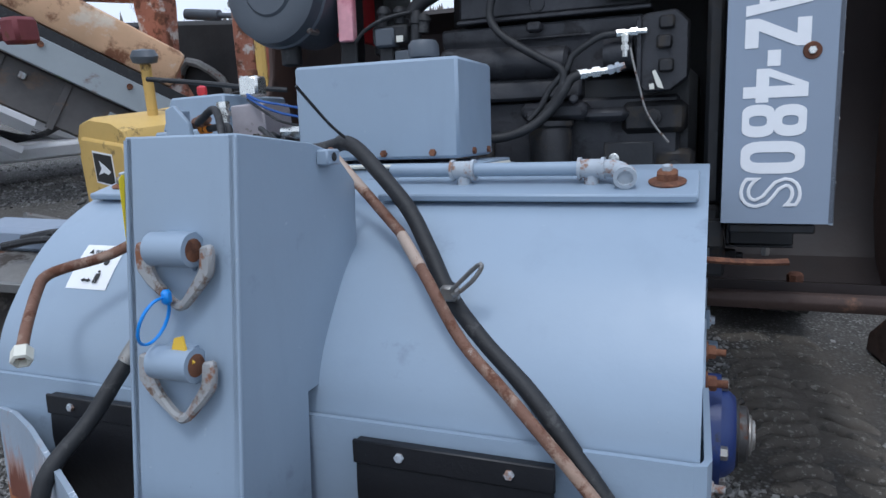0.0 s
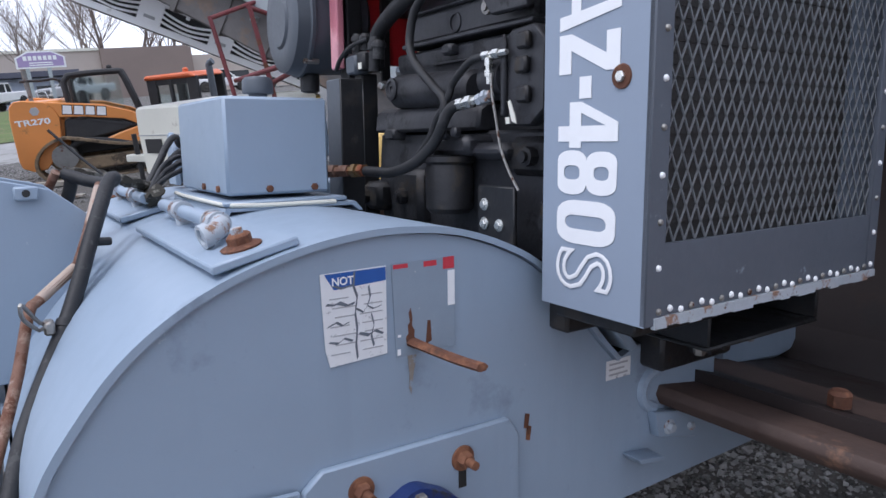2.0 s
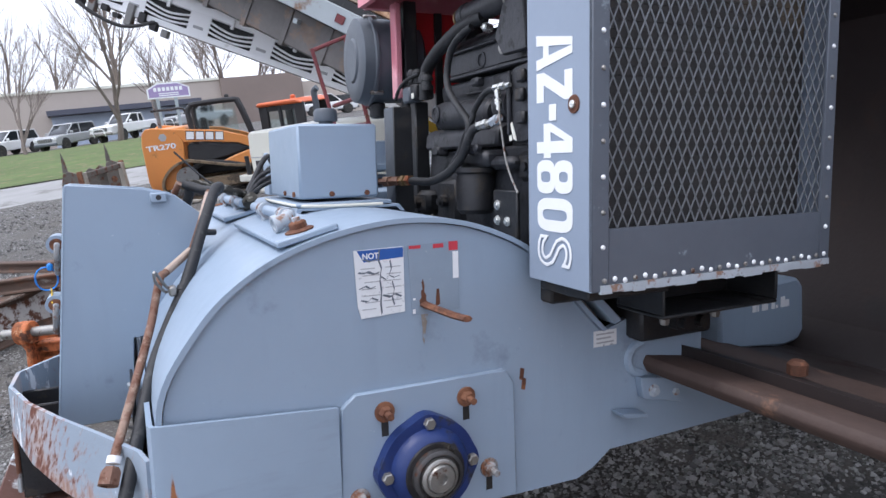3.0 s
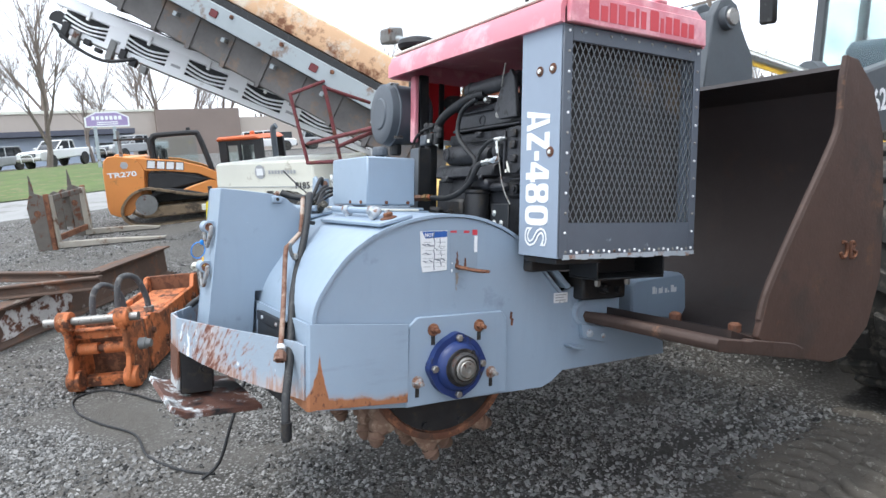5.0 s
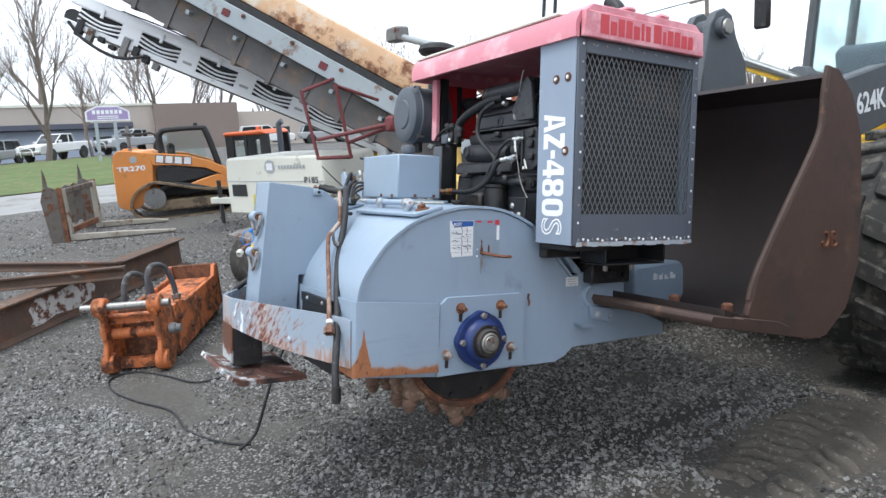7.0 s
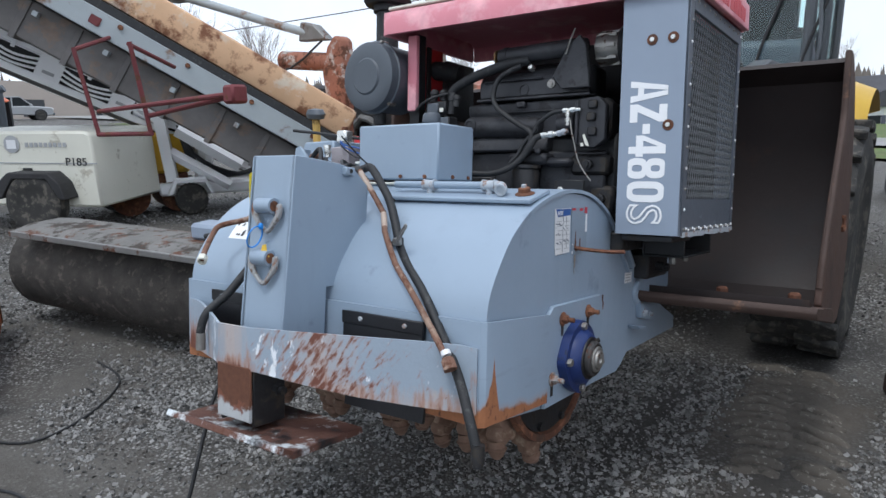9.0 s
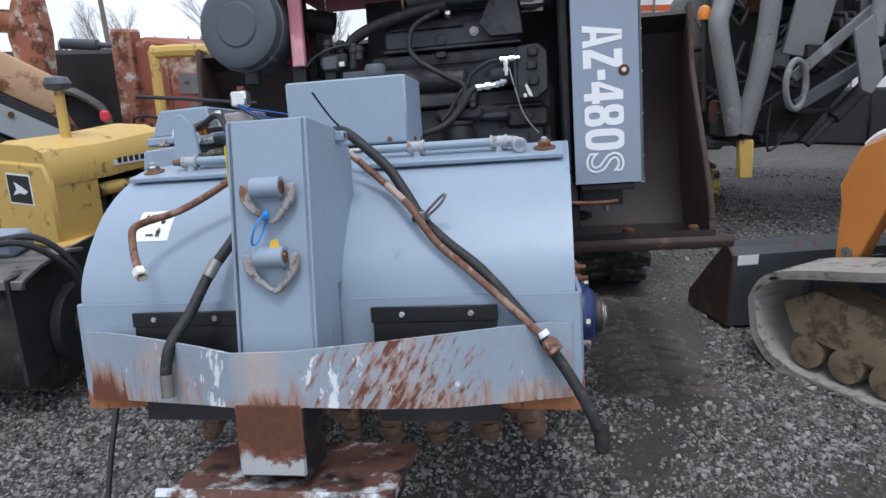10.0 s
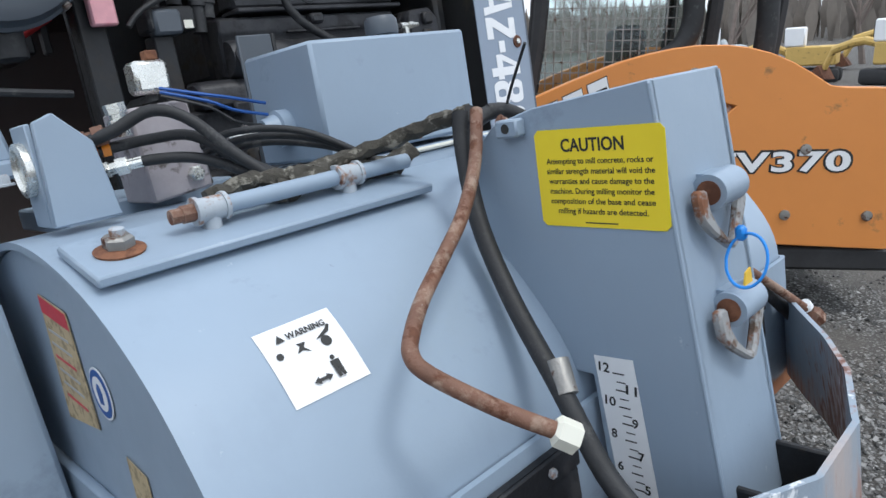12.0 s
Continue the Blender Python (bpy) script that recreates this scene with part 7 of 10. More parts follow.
lp("boom_tube", cyl(B(), (-0.5, 3.95, 1.6), (0.5, 3.95, 1.6), 0.11, 18), M["loader_grey"], loader, "", I4)


def tyre_mesh(R, W, lugs, bar=0.11, material="tyre"):
    bm = B()
    h = W / 2
    lathe(bm, [(-h * 0.92, R * 0.55), (-h, R * 0.62), (-h * 1.02, R * 0.78), (-h * 0.93, R * 0.90), (-h * 0.72, R * 0.955), (0, R * 0.965), (h * 0.72, R * 0.955), (h * 0.93, R * 0.90), (h * 1.02, R * 0.78), (h, R * 0.62), (h * 0.92, R * 0.55)], (0, 0, 0), (0, 1, 0), 48)
    for i in range(lugs):
        for s in (-1, 1):
            a = 360.0 * (i + (0.5 if s > 0 else 0)) / lugs
            prism(bm, [(-bar * 0.5, 0.02 * s), (bar * 0.5, 0.02 * s), (bar * 0.5 + 0.10 * R, s * h * 0.98), (-bar * 0.5 + 0.12 * R, s * h * 0.98)], "z", R * 0.93, R, 0.006, pose(0, 0, 0, 0, a, 0))
    return finish(bm, "tyre", M[material])


def lug_meshes(R, W, bar, material):
    """The two slanted tread lugs of a tyre, one for each half of its width."""
    h = W / 2
    return {s: finish(prism(B(), [(-bar * 0.5, 0.02 * s), (bar * 0.5, 0.02 * s), (bar * 0.5 + 0.10 * R, s * h * 0.98), (-bar * 0.5 + 0.12 * R, s * h * 0.98)], "z", R * 0.93, R, 0.006), "tread_lug", M[material]) for s in (-1, 1)}


def rim_mesh(R, W, material):
    h = W / 2
    bm = lathe(B(), [(-h * 0.9, R * 0.56), (-h * 0.85, R * 0.52), (-h * 0.3, R * 0.48), (-h * 0.25, R * 0.2), (-h * 0.4, R * 0.18), (-h * 0.42, 0.0)], (0, 0, 0), (0, 1, 0), 32)
    lathe(bm, [(h * 0.42, 0.0), (h * 0.4, R * 0.18), (h * 0.25, R * 0.2), (h * 0.3, R * 0.48), (h * 0.85, R * 0.52), (h * 0.9, R * 0.56)], (0, 0, 0), (0, 1, 0), 32)
    for i in range(10):
        a = 2 * math.pi * i / 10
        for s in (-1, 1):
            lathe(bm, [(0, R * 0.03), (0.03, R * 0.03)], (R * 0.3 * math.cos(a), s * h * 0.26, R * 0.3 * math.sin(a)), (0, s, 0), 6)
    return finish(bm, "rim", material)


big_tyre, big_rim = tyre_mesh(0.745, 0.52, 0), rim_mesh(0.745, 0.52, M["loader_yellow"])
big_lug = {}
for s in (-1, 1):
    big_lug[s] = finish(prism(B(), [(-0.055, 0.02 * s), (0.055, 0.02 * s), (0.13, s * 0.255), (0.034, s * 0.255)], "z", 0.69, 0.745, 0.008), "tread_lug", M["tyre"])
# the rear half is steered away, so its wheels stand to one side
for x, shift in ((0.0, 0.0), (-3.03, -0.34)):
    for y in (-0.92 + shift, 0.92 + shift):
        wxf = LD @ pose(x, y, 0.735, 0, 7 * x + 5 * y, 0)
        wh = thing("wheel", "", "", wxf)
        wh.parent = loader
        wh.matrix_basis = LD.inverted() @ wxf
        for key in ("label", "category"):
            if key in wh:
                del wh[key]
        part("tyre", big_tyre, None, wh, "dusty lugged tyre")
        for i in range(20):
            for s in (-1, 1):
                part("tread_lug", big_lug[s], None, wh, "", wxf @ pose(0, 0, 0, 0, 18 * i + (9 if s > 0 else 0), 0))
        part("rim", big_rim, None, wh, "yellow wheel rim")
lp("front_axle", cyl(B(), (0, -0.8, 0.735), (0, 0.8, 0.735), 0.16, 18), M["loader_grey"])
bm = box(B(), (-1.2, -0.42, 0.55), (0.3, 0.42, 1.35), 0.05)
lp("front_frame", bm, M["loader_yellow"])
bm = box(B(), (-4.6, -0.6, 0.65), (-1.5, 0.6, 1.5), 0.06)
lp("rear_frame", bm, M["loader_yellow"])
bm = box(B(), (-4.9, -0.72, 1.35), (-3.2, 0.72, 1.72), 0.1, None, 2)
lp("engine_cover", bm, M["loader_yellow"])
for y in (-1.35, 0.70):
    bm = tube(B(), [(-2.15, y, 1.0), (-2.3, y, 1.42), (-2.7, y, 1.62), (-3.2, y, 1.62), (-3.7, y, 1.42)], 0.06, 6, 4)
    for v in bm.verts:
        v.co.y = y + (v.co.y - y) * 4.5
    lp("fender", bm, M["loader_yellow"])
# cab
cab = lp("cab_floor", box(B(), (-3.0, -0.78, 1.5), (-1.45, 0.58, 1.75), 0.03), M["loader_grey"], loader, "loader cab with green tinted glass")
for x, y in ((-1.5, -0.72), (-1.5, 0.54), (-2.2, 0.56), (-2.2, -0.76), (-3.0, -0.76), (-3.0, 0.56)):
    lp("cab_post", tube(B(), [(x, y, 1.75), (x - 0.08, y * 0.98, 2.5), (x - 0.14, y * 0.93, 3.2)], 0.045, 8, 3), M["loader_grey"], cab)
lp("cab_roof", box(B(), (-3.2, -0.82, 3.18), (-1.5, 0.62, 3.34), 0.06, None, 2), M["loader_yellow"], cab)
for p in ([(-1.5, -0.7, 1.78), (-1.5, 0.52, 1.78), (-1.63, 0.48, 3.18), (-1.63, -0.66, 3.18)], [(-1.55, 0.545, 1.78), (-2.95, 0.545, 1.78), (-3.08, 0.50, 3.18), (-1.68, 0.50, 3.18)], [(-1.55, -0.745, 1.78), (-2.95, -0.745, 1.78), (-3.08, -0.70, 3.18), (-1.68, -0.70, 3.18)], [(-3.0, -0.7, 1.78), (-3.0, 0.52, 1.78), (-3.13, 0.48, 3.18), (-3.13, -0.66, 3.18)]):
    bm = B()
    nrm = (Vector(p[1]) - Vector(p[0])).cross(Vector(p[3]) - Vector(p[0])).normalized() * 0.006
    a = [bm.verts.new(Vector(q)) for q in p]
    b = [bm.verts.new(Vector(q) + nrm) for q in p]
    bm.faces.new(a)
    bm.faces.new(b[::-1])
    for i in range(4):
        bm.faces.new((a[i], b[i], b[(i + 1) % 4], a[(i + 1) % 4]))
    g_ = lp("cab_pane", bm, M["glass"], cab)
    g_.visible_shadow = False
bm = box(B(), (-2.75, -0.25, 1.75), (-2.25, 0.25, 2.0), 0.05)
box(bm, (-2.85, -0.25, 2.0), (-2.65, 0.25, 2.65), 0.05)
lp("seat", bm, M["rubber"], cab)
bm = tube(B(), [(-1.75 + 0.17 * 0.3 * math.cos(a), 0.17 * math.sin(a), 2.25 + 0.17 * math.cos(a) * 0.9) for a in [2 * math.pi * i / 14 for i in range(14)]], 0.015, 8, 2, True)
cyl(bm, (-1.62, 0, 1.75), (-1.76, 0, 2.25), 0.04, 10)
lp("steering_wheel", bm, M["rubber"], cab)
lp("dashboard", prism(B(), [(-1.66, 1.75), (-1.60, 2.02), (-1.70, 2.08), (-1.95, 1.98), (-1.98, 1.75)], "y", -0.55, 0.55, 0.03), M["dash"], cab, "dark blue-grey dashboard")
lp("console", box(B(), (-2.55, 0.30, 1.75), (-1.95, 0.50, 2.18), 0.04), M["rubber"], cab)
for k, y in enumerate((0.36, 0.44)):
    lp("control_lever", tube(B(), [(-1.98, y, 2.16), (-1.94, y, 2.30), (-1.95, y, 2.36)], 0.014, 8, 3), M["rubber"], cab)
lp("head_rest", box(B(), (-2.88, -0.16, 2.66), (-2.72, 0.16, 2.84), 0.04), M["rubber"], cab)
for y in (0.15, 0.5):
    lp("wiper", tube(B(), [(-1.475, y, 1.80), (-1.485, y + 0.06, 2.05), (-1.52, y + 0.22, 2.55)], 0.012, 6, 3), M["rubber"], cab)
lp("grab_rail", tube(B(), [(-1.44, 0.60, 1.66), (-1.44, 0.64, 2.0), (-1.52, 0.60, 2.4)], 0.016, 8, 3), M["loader_grey"], cab)
bm = tube(B(), [(-1.55, 0.54, 2.95), (-1.3, 0.74, 3.0), (-1.28, 0.76, 2.92)], 0.015, 8, 3)
lp("mirror_arm", bm, M["rubber"], cab)
lp("mirror", box(B(), (-1.31, 0.68, 2.62), (-1.25, 0.86, 2.94), 0.02), M["rubber"], cab)
lp("mirror_arm", tube(B(), [(-1.55, -0.72, 2.62), (-1.34, -0.94, 2.66), (-1.29, -0.99, 2.60)], 0.015, 8, 3), M["rubber"], cab)
lp("mirror", box(B(), (-1.31, -1.08, 2.27), (-1.25, -0.93, 2.62), 0.02), M["rubber"], cab)
for y in (0.5, -0.5):
    lp("work_light", lathe(B(), [(0, 0.05), (0.05, 0.09), (0.08, 0.095), (0.081, 0.08)], (-1.52, y, 3.1), (1, 0, 0.1), 16), M["chrome"], cab)

# ---- compact track loader on the right ----
TV = stand(2.18, 3.17, 128.9)
ctl = thing("track_loader", "orange compact track loader with dusty rubber tracks", "track loader", TV)


def tp(name, bm, material, parent=None, label="", xf=None, smooth=38):
    return part(name, bm, material, parent or ctl, label, xf, smooth)


arm = [(0.28, 0.93), (0.26, 0.82), (0.25, 0.50), (0.20, 0.44), (0.15, 0.47), (0.10, 0.66), (0.02, 0.88), (-0.11, 0.91), (-0.6, 1.20), (-0.93, 1.31), (-1.22, 1.24), (-1.07, 1.08), (-1.0, 0.88), (-1.17, 0.74), (-1.36, 0.62), (-1.49, 0.44), (-2.14, 0.42), (-2.17, 1.10), (-2.15, 1.24), (-2.10, 1.31), (-2.02, 1.335), (-1.79, 1.34), (-1.71, 1.35), (-1.6, 1.42), (-1.5, 1.475), (-1.38, 1.525), (-1.26, 1.555), (-1.14, 1.57), (-0.99, 1.57), (-0.86, 1.555), (-0.72, 1.525), (-0.57, 1.483), (-0.3, 1.38), (-0.03, 1.262), (0.2, 1.13)]
body = tp("lift_arm", prism(B(), arm, "y", -0.12, 0.0, 0.006), M["orange"], ctl, "orange lift arm and rear body side")
tp("lift_arm", prism(B(), arm, "y", -1.6, -1.48, 0.006), M["orange"], ctl)
bm = box(B(), (-2.05, -1.45, 0.40), (-1.4, -0.14, 1.28), 0.05)
tp("engine_box", bm, M["orange"], ctl)
tp("rear_guard", box(B(), (-2.2, -1.5, 0.28), (-1.5, -0.02, 0.42), 0.02), M["dark"], ctl)
# brand mark as plain blocks, and the model number
for i, (s0, z0) in enumerate(((-0.02, 1.05), (-0.155, 1.115), (-0.29, 1.18), (-0.425, 1.245))):
    xf = TV @ plane_frame((s0, 0.001, z0), (-1, 0, 0.46), (0.1, 0, 1))
    q = [(0.0, 0.0), (0.115, 0.0), (0.135, 0.115), (0.02, 0.115)]
    tp("mark_border", prism(B(), [(a * 1.08 - 0.006, b * 1.1 - 0.006) for a, b in q], "z", 0.0, 0.0015), M["ink"], body, "", xf)
    tp("mark_block", prism(B(), q, "z", 0.0016, 0.003), M["white"], body, "", xf)
    tp("mark_notch", prism(B(), [(0.05, 0.048), (0.115, 0.048), (0.118, 0.064), (0.053, 0.064)], "z", 0.0031, 0.0036), M["ink"], body, "", xf)
xf = TV @ plane_frame((-1.08, 0.001, 0.86), (-1, 0, 0.02), (0, 0, 1))
tp("lettering_edge", words("TV370", 0.82, 0.142, 0.0015, 0.075, 0, 1.1), M["ink"], body, "", xf @ pose(-0.015, -0.012, 0))
tp("lettering", words("TV370", 0.79, 0.117, 0.0035, 0.03, 0, 1.12), M["white"], body, "white model lettering", xf)
for s, z in ((-0.98, 1.42), (-1.62, 1.0), (-1.55, 0.62), (-2.0, 0.62), (0.19, 0.58)):
    tp("pivot_bolt", lathe(B(), [(0, 0.03), (0.012, 0.03), (0.014, 0.02)], (s, 0.0, z), (0, 1, 0), 12), M["steel"], body)
tp("lift_cylinder", lathe(B(), [(0, 0.03), (0.2, 0.03), (0.21, 0.05), (0.95, 0.05), (0.97, 0.03)], (-0.02, -0.05, 0.86), (-0.93, 0, 0.36), 16), M["black2"], ctl)
tp("chassis", prism(B(), [(0.05, 0.42), (0.02, 0.80), (-0.5, 1.05), (-1.2, 1.12), (-1.4, 0.9), (-1.4, 0.40)], "y", -1.42, -0.14, 0.01), M["dark"], ctl)
tp("chassis_rail", prism(B(), [(-0.05, 0.80), (-0.05, 0.845), (-0.98, 0.70), (-0.98, 0.655)], "y", -0.14, 0.02, 0.005), M["grey_steel"], ctl)
bm = tube(B(), [(0.22, -0.1, 1.13), (0.14, -0.08, 1.2), (0.0, -0.08, 1.24), (-0.06, -0.1, 1.22)], 0.022, 8, 5)
tp("white_hose", bm, M["white_paint"], ctl)
# cab
for s, y in ((-0.02, -0.2), (-0.02, -1.35), (-1.0, -0.2), (-1.0, -1.35), (-1.35, -0.2)):
    tp("cab_post", tube(B(), [(s, y, 0.95), (s - 0.1, y, 1.6), (s - 0.12, y, 2.05)], 0.045, 8, 3), M["dark"], ctl)
tp("cab_roof", box(B(), (-1.5, -1.4, 2.03), (-0.1, -0.15, 2.12), 0.03), M["dark"], ctl)
tp("rollover_bar", tube(B(), [(-0.62, -0.1, 1.42), (-0.84, -0.1, 1.50), (-0.95, -0.1, 1.62), (-0.97, -0.1, 1.8), (-0.93, -0.1, 2.04)], 0.06, 12, 4), M["rubber"], ctl)
tp("rollover_bar", tube(B(), [(-1.36, -0.12, 1.35), (-1.38, -0.12, 1.7), (-1.34, -0.12, 2.05)], 0.06, 12, 4), M["rubber"], ctl)
g_ = tp("cab_pane", box(B(), (-1.0, -0.30, 1.2), (-0.1, -0.292, 2.02)), M["glass"], ctl)
g_.visible_shadow = False
scr = tp("side_screen", box(B(), (-0.96, -0.20, 2.0), (-0.10, -0.18, 2.02)), M["dark"], ctl, "steel side screen")
for i in range(18):
    s = -0.12 - 0.049 * i
    tp("screen_bar", box(B(), (s, -0.2, 1.02), (s + 0.007, -0.193, 2.0)), M["steel"], scr)
for i in range(16):
    z = 1.06 + 0.06 * i
    tp("screen_bar", box(B(), (-0.96, -0.193, z), (-0.11, -0.186, z + 0.006)), M["steel"], scr)
tp("seat", box(B(), (-0.8, -1.0, 1.0), (-0.6, -0.5, 1.7), 0.05), M["rubber"], ctl)


def track(parent, path, y0, y1, put, lugn, apart=False):
    """A rubber track: closed band with lugs."""
    P = spline([(s, 0, z) for s, z in path] + [(path[0][0], 0, path[0][1])], 6)[:-1]
    bm = B()
    n = len(P)
    rows = []
    for i in range(n):
        t = (P[(i + 1) % n] - P[i - 1]).normalized()
        nrm = Vector((-t.z, 0, t.x))
        inn = P[i] + nrm * 0.045
        rows.append([bm.verts.new(c) for c in ((P[i].x, y0, P[i].z), (P[i].x, y1, P[i].z), (inn.x, y1, inn.z), (inn.x, y0, inn.z))])
    for i in range(n):
        a, b = rows[i], rows[(i + 1) % n]
        for j in range(4):
            bm.faces.new((a[j], a[(j + 1) % 4], b[(j + 1) % 4], b[j]))
    L, spots_l = [0.0], []
    for i in range(n):
        L.append(L[-1] + (P[(i + 1) % n] - P[i]).length)
    for k in range(lugn):
        d = L[-1] * k / lugn
        i = max(j for j in range(n) if L[j] <= d)
        f = (d - L[i]) / max(1e-6, L[i + 1] - L[i])
        p = P[i].lerp(P[(i + 1) % n], f)
        t = (P[(i + 1) % n] - P[i]).normalized()
        m = plane_frame((p.x, 0, p.z), (t.x, 0, t.z), (0, 1, 0))
        ym = (y0 + y1) / 2
        spots_l.append(m)
        for a, b, o in () if apart else ((y0, ym - 0.02, 0.0), (ym + 0.02, y1, 0.03)):
            box(bm, (-0.034 + o, a, -0.002), (0.034 + o, b, 0.026), 0.006, m)
    band = put("rubber_track", bm, M["track"], parent, "dusty lugged rubber track")
    if apart:
        ym = (y0 + y1) / 2
        for a, b, o in ((y0, ym - 0.02, 0.0), (ym + 0.02, y1, 0.03)):
            lug = finish(box(B(), (-0.034 + o, a, -0.002), (0.034 + o, b, 0.026), 0.006), "track_lug", M["track"])
            for m in spots_l:
                put("track_lug", lug, None, band, "", FRAMES[band] @ m)
    return band


tpath = [(0.40, 0.33), (0.34, 0.13), (0.16, 0.03), (-0.3, 0.022), (-0.65, 0.022), (-0.90, 0.03), (-1.06, 0.14), (-1.10, 0.34), (-1.01, 0.55), (-0.85, 0.66), (-0.55, 0.68), (-0.1, 0.58), (0.30, 0.47)]
for y0, y1 in ((0.02, 0.42), (-1.95, -1.55)):
    tk = track(ctl, tpath, y0, y1, tp, 36, True)
    bm = lathe(B(), [(-0.06, 0.0), (-0.06, 0.145), (-0.05, 0.155), (0.05, 0.155), (0.06, 0.145), (0.061, 0.10), (0.035, 0.09), (0.035, 0.06), (0.075, 0.055), (0.076, 0.0)], (-0.78, y1 - 0.10, 0.38), (0, 1, 0), 24)
    tp("idler", bm, M["grey_steel"], tk)
    bm = prism(B(), [(0.30, 0.36), (0.22, 0.20), (-0.1, 0.16), (-0.7, 0.12), (-0.8, 0.22), (-0.55, 0.34), (-0.2, 0.40), (0.1, 0.44)], "y", y0 + 0.06, y1 - 0.06, 0.02)
    rr = random.Random(8)
    for v in bm.verts:
        v.co.z += rr.uniform(-0.02, 0.02)
    tp("track_frame", bm, M["mud"], tk, "mud-caked track frame")
    for i in range(5):
        bm = lathe(B(), [(-0.08, 0.0), (-0.08, 0.085), (0.08, 0.085), (0.085, 0.05), (0.09, 0.0)], (0.12 - 0.20 * i, (y0 + y1) / 2 + 0.06, 0.125), (0, 1, 0), 18)
        tp("track_roller", bm, M["mud"], tk)
# bucket lying on the gravel in front of it
GB = stand(1.58, 3.60, 108)
gb = thing("skid_bucket", "dark grey loader bucket lying on the gravel", "bucket", GB)
pr = [(0.0, 0.03), (0.02, 0.50), (0.06, 0.52), (0.50, 0.50), (0.52, 0.46), (0.06, 0.44), (0.04, 0.06), (0.56, 0.035), (0.56, 0.01), (0.03, 0.0)]
part("shell", prism(B(), [(0.0, 0.02), (0.0, 0.46), (0.05, 0.50), (0.18, 0.50), (0.18, 0.47), (0.06, 0.46), (0.04, 0.06), (0.45, 0.03), (0.45, 0.012), (0.03, 0.012)], "y", -1.1, 0.0), M["graphite"], gb)
for y in (-1.116, 0.0):
    part("side", prism(B(), [(0.0, 0.02), (0.0, 0.46), (0.05, 0.50), (0.10, 0.50), (0.45, 0.10), (0.45, 0.012)], "y", y, y + 0.016), M["bucket_edge"] if y > -1 else M["graphite"], gb)
part("paper_label", box(B(), (-0.003, -0.15, 0.40), (-0.001, -0.02, 0.46)), M["white"], gb)
part("hitch_plate", prism(B(), [(-0.03, 0.05), (-0.03, 0.42), (-0.09, 0.44), (-0.09, 0.10)], "y", -0.9, -0.5, 0.006), M["graphite"], gb)
# ---- things standing round the yard ----
def vp(th):
    """A part-maker bound to one thing."""
    def make(name, bm, material, parent=None, label="", xf=None, smooth=38):
        return part(name, bm, material, parent or th, label, xf, smooth)
    return make


def add_wheel(th, xf_local, tyre, rim, label="black tyre", lugs=None, count=0):
    base = FRAMES[th] @ xf_local
    w = new("wheel")
    w.parent = th
    w.matrix_basis = xf_local
    FRAMES[w] = base
    part("tyre", tyre, None, w, label)
    part("rim", rim, None, w)
    for i in range(count):
        for s in (-1, 1):
            part("tread_lug", lugs[s], None, w, "", base @ pose(0, 0, 0, 0, 360.0 * (i + (0.5 if s > 0 else 0)) / count, 0))
    return w


# old yellow tractor with a rotary broom
TR = stand(-2.78, 3.73, -108)
TRB = TR @ Matrix.Diagonal((0.62, 0.97, 0.92, 1))
tractor = thing("tractor", "old yellow utility tractor with open seat and roll bar", "tractor", TR)
def P(name, bm, material, parent=None, label="", xf=None, smooth=38):
    return part(name, bm, material, parent or tractor, label, TRB, smooth)


hood_prof = [(-0.34, 0.95), (-0.36, 1.08), (-0.30, 1.19), (-0.15, 1.235), (0.15, 1.235), (0.30, 1.19), (0.36, 1.08), (0.34, 0.95)]
bm = B()
rows = []
for x, k in ((0.46, 0.94), (0.40, 1.0), (-0.2, 1.0), (-0.9, 1.0), (-1.0, 0.99)):
    rows.append([bm.verts.new((x, y * k, 0.95 + (z - 0.95) * k + 0.03 * (x < -0.5))) for y, z in hood_prof])
for a, b in zip(rows, rows[1:]):
    for j in range(len(a) - 1):
        bm.faces.new((a[j], a[j + 1], b[j + 1], b[j]))
bm.faces.new(rows[0])
bm.faces.new(rows[-1][::-1])
hd = P("hood", bm, M["yellow"], None, "faded yellow hood")
gr = P("grille", prism(B(), [(-0.33, 0.50), (-0.33, 0.96), (-0.28, 1.10), (0.28, 1.10), (0.33, 0.96), (0.33, 0.50)], "x", 0.30, 0.485, 0.02), M["yellow"])
P("badge_border", prism(B(), [(-0.13, 0.80), (-0.13, 1.02), (0.13, 1.02), (0.13, 0.80)], "x", 0.485, 0.489), M["white"], gr)
P("badge", prism(B(), [(-0.118, 0.812), (-0.118, 1.008), (0.118, 1.008), (0.118, 0.812)], "x", 0.4892, 0.492), M["ink"], gr)
P("badge_mark", prism(B(), [(-0.08, 0.86), (-0.03, 0.91), (-0.05, 0.96), (0.03, 0.93), (0.09, 0.90), (0.05, 0.875), (0.0, 0.885)], "x", 0.4922, 0.494), M["white"], gr)
P("side_panel", box(B(), (-0.05, 0.315, 0.45), (0.46, 0.335, 1.0), 0.006), M["yellow"])
P("side_panel", box(B(), (-0.05, -0.335, 0.45), (0.46, -0.315, 1.0), 0.006), M["yellow"])
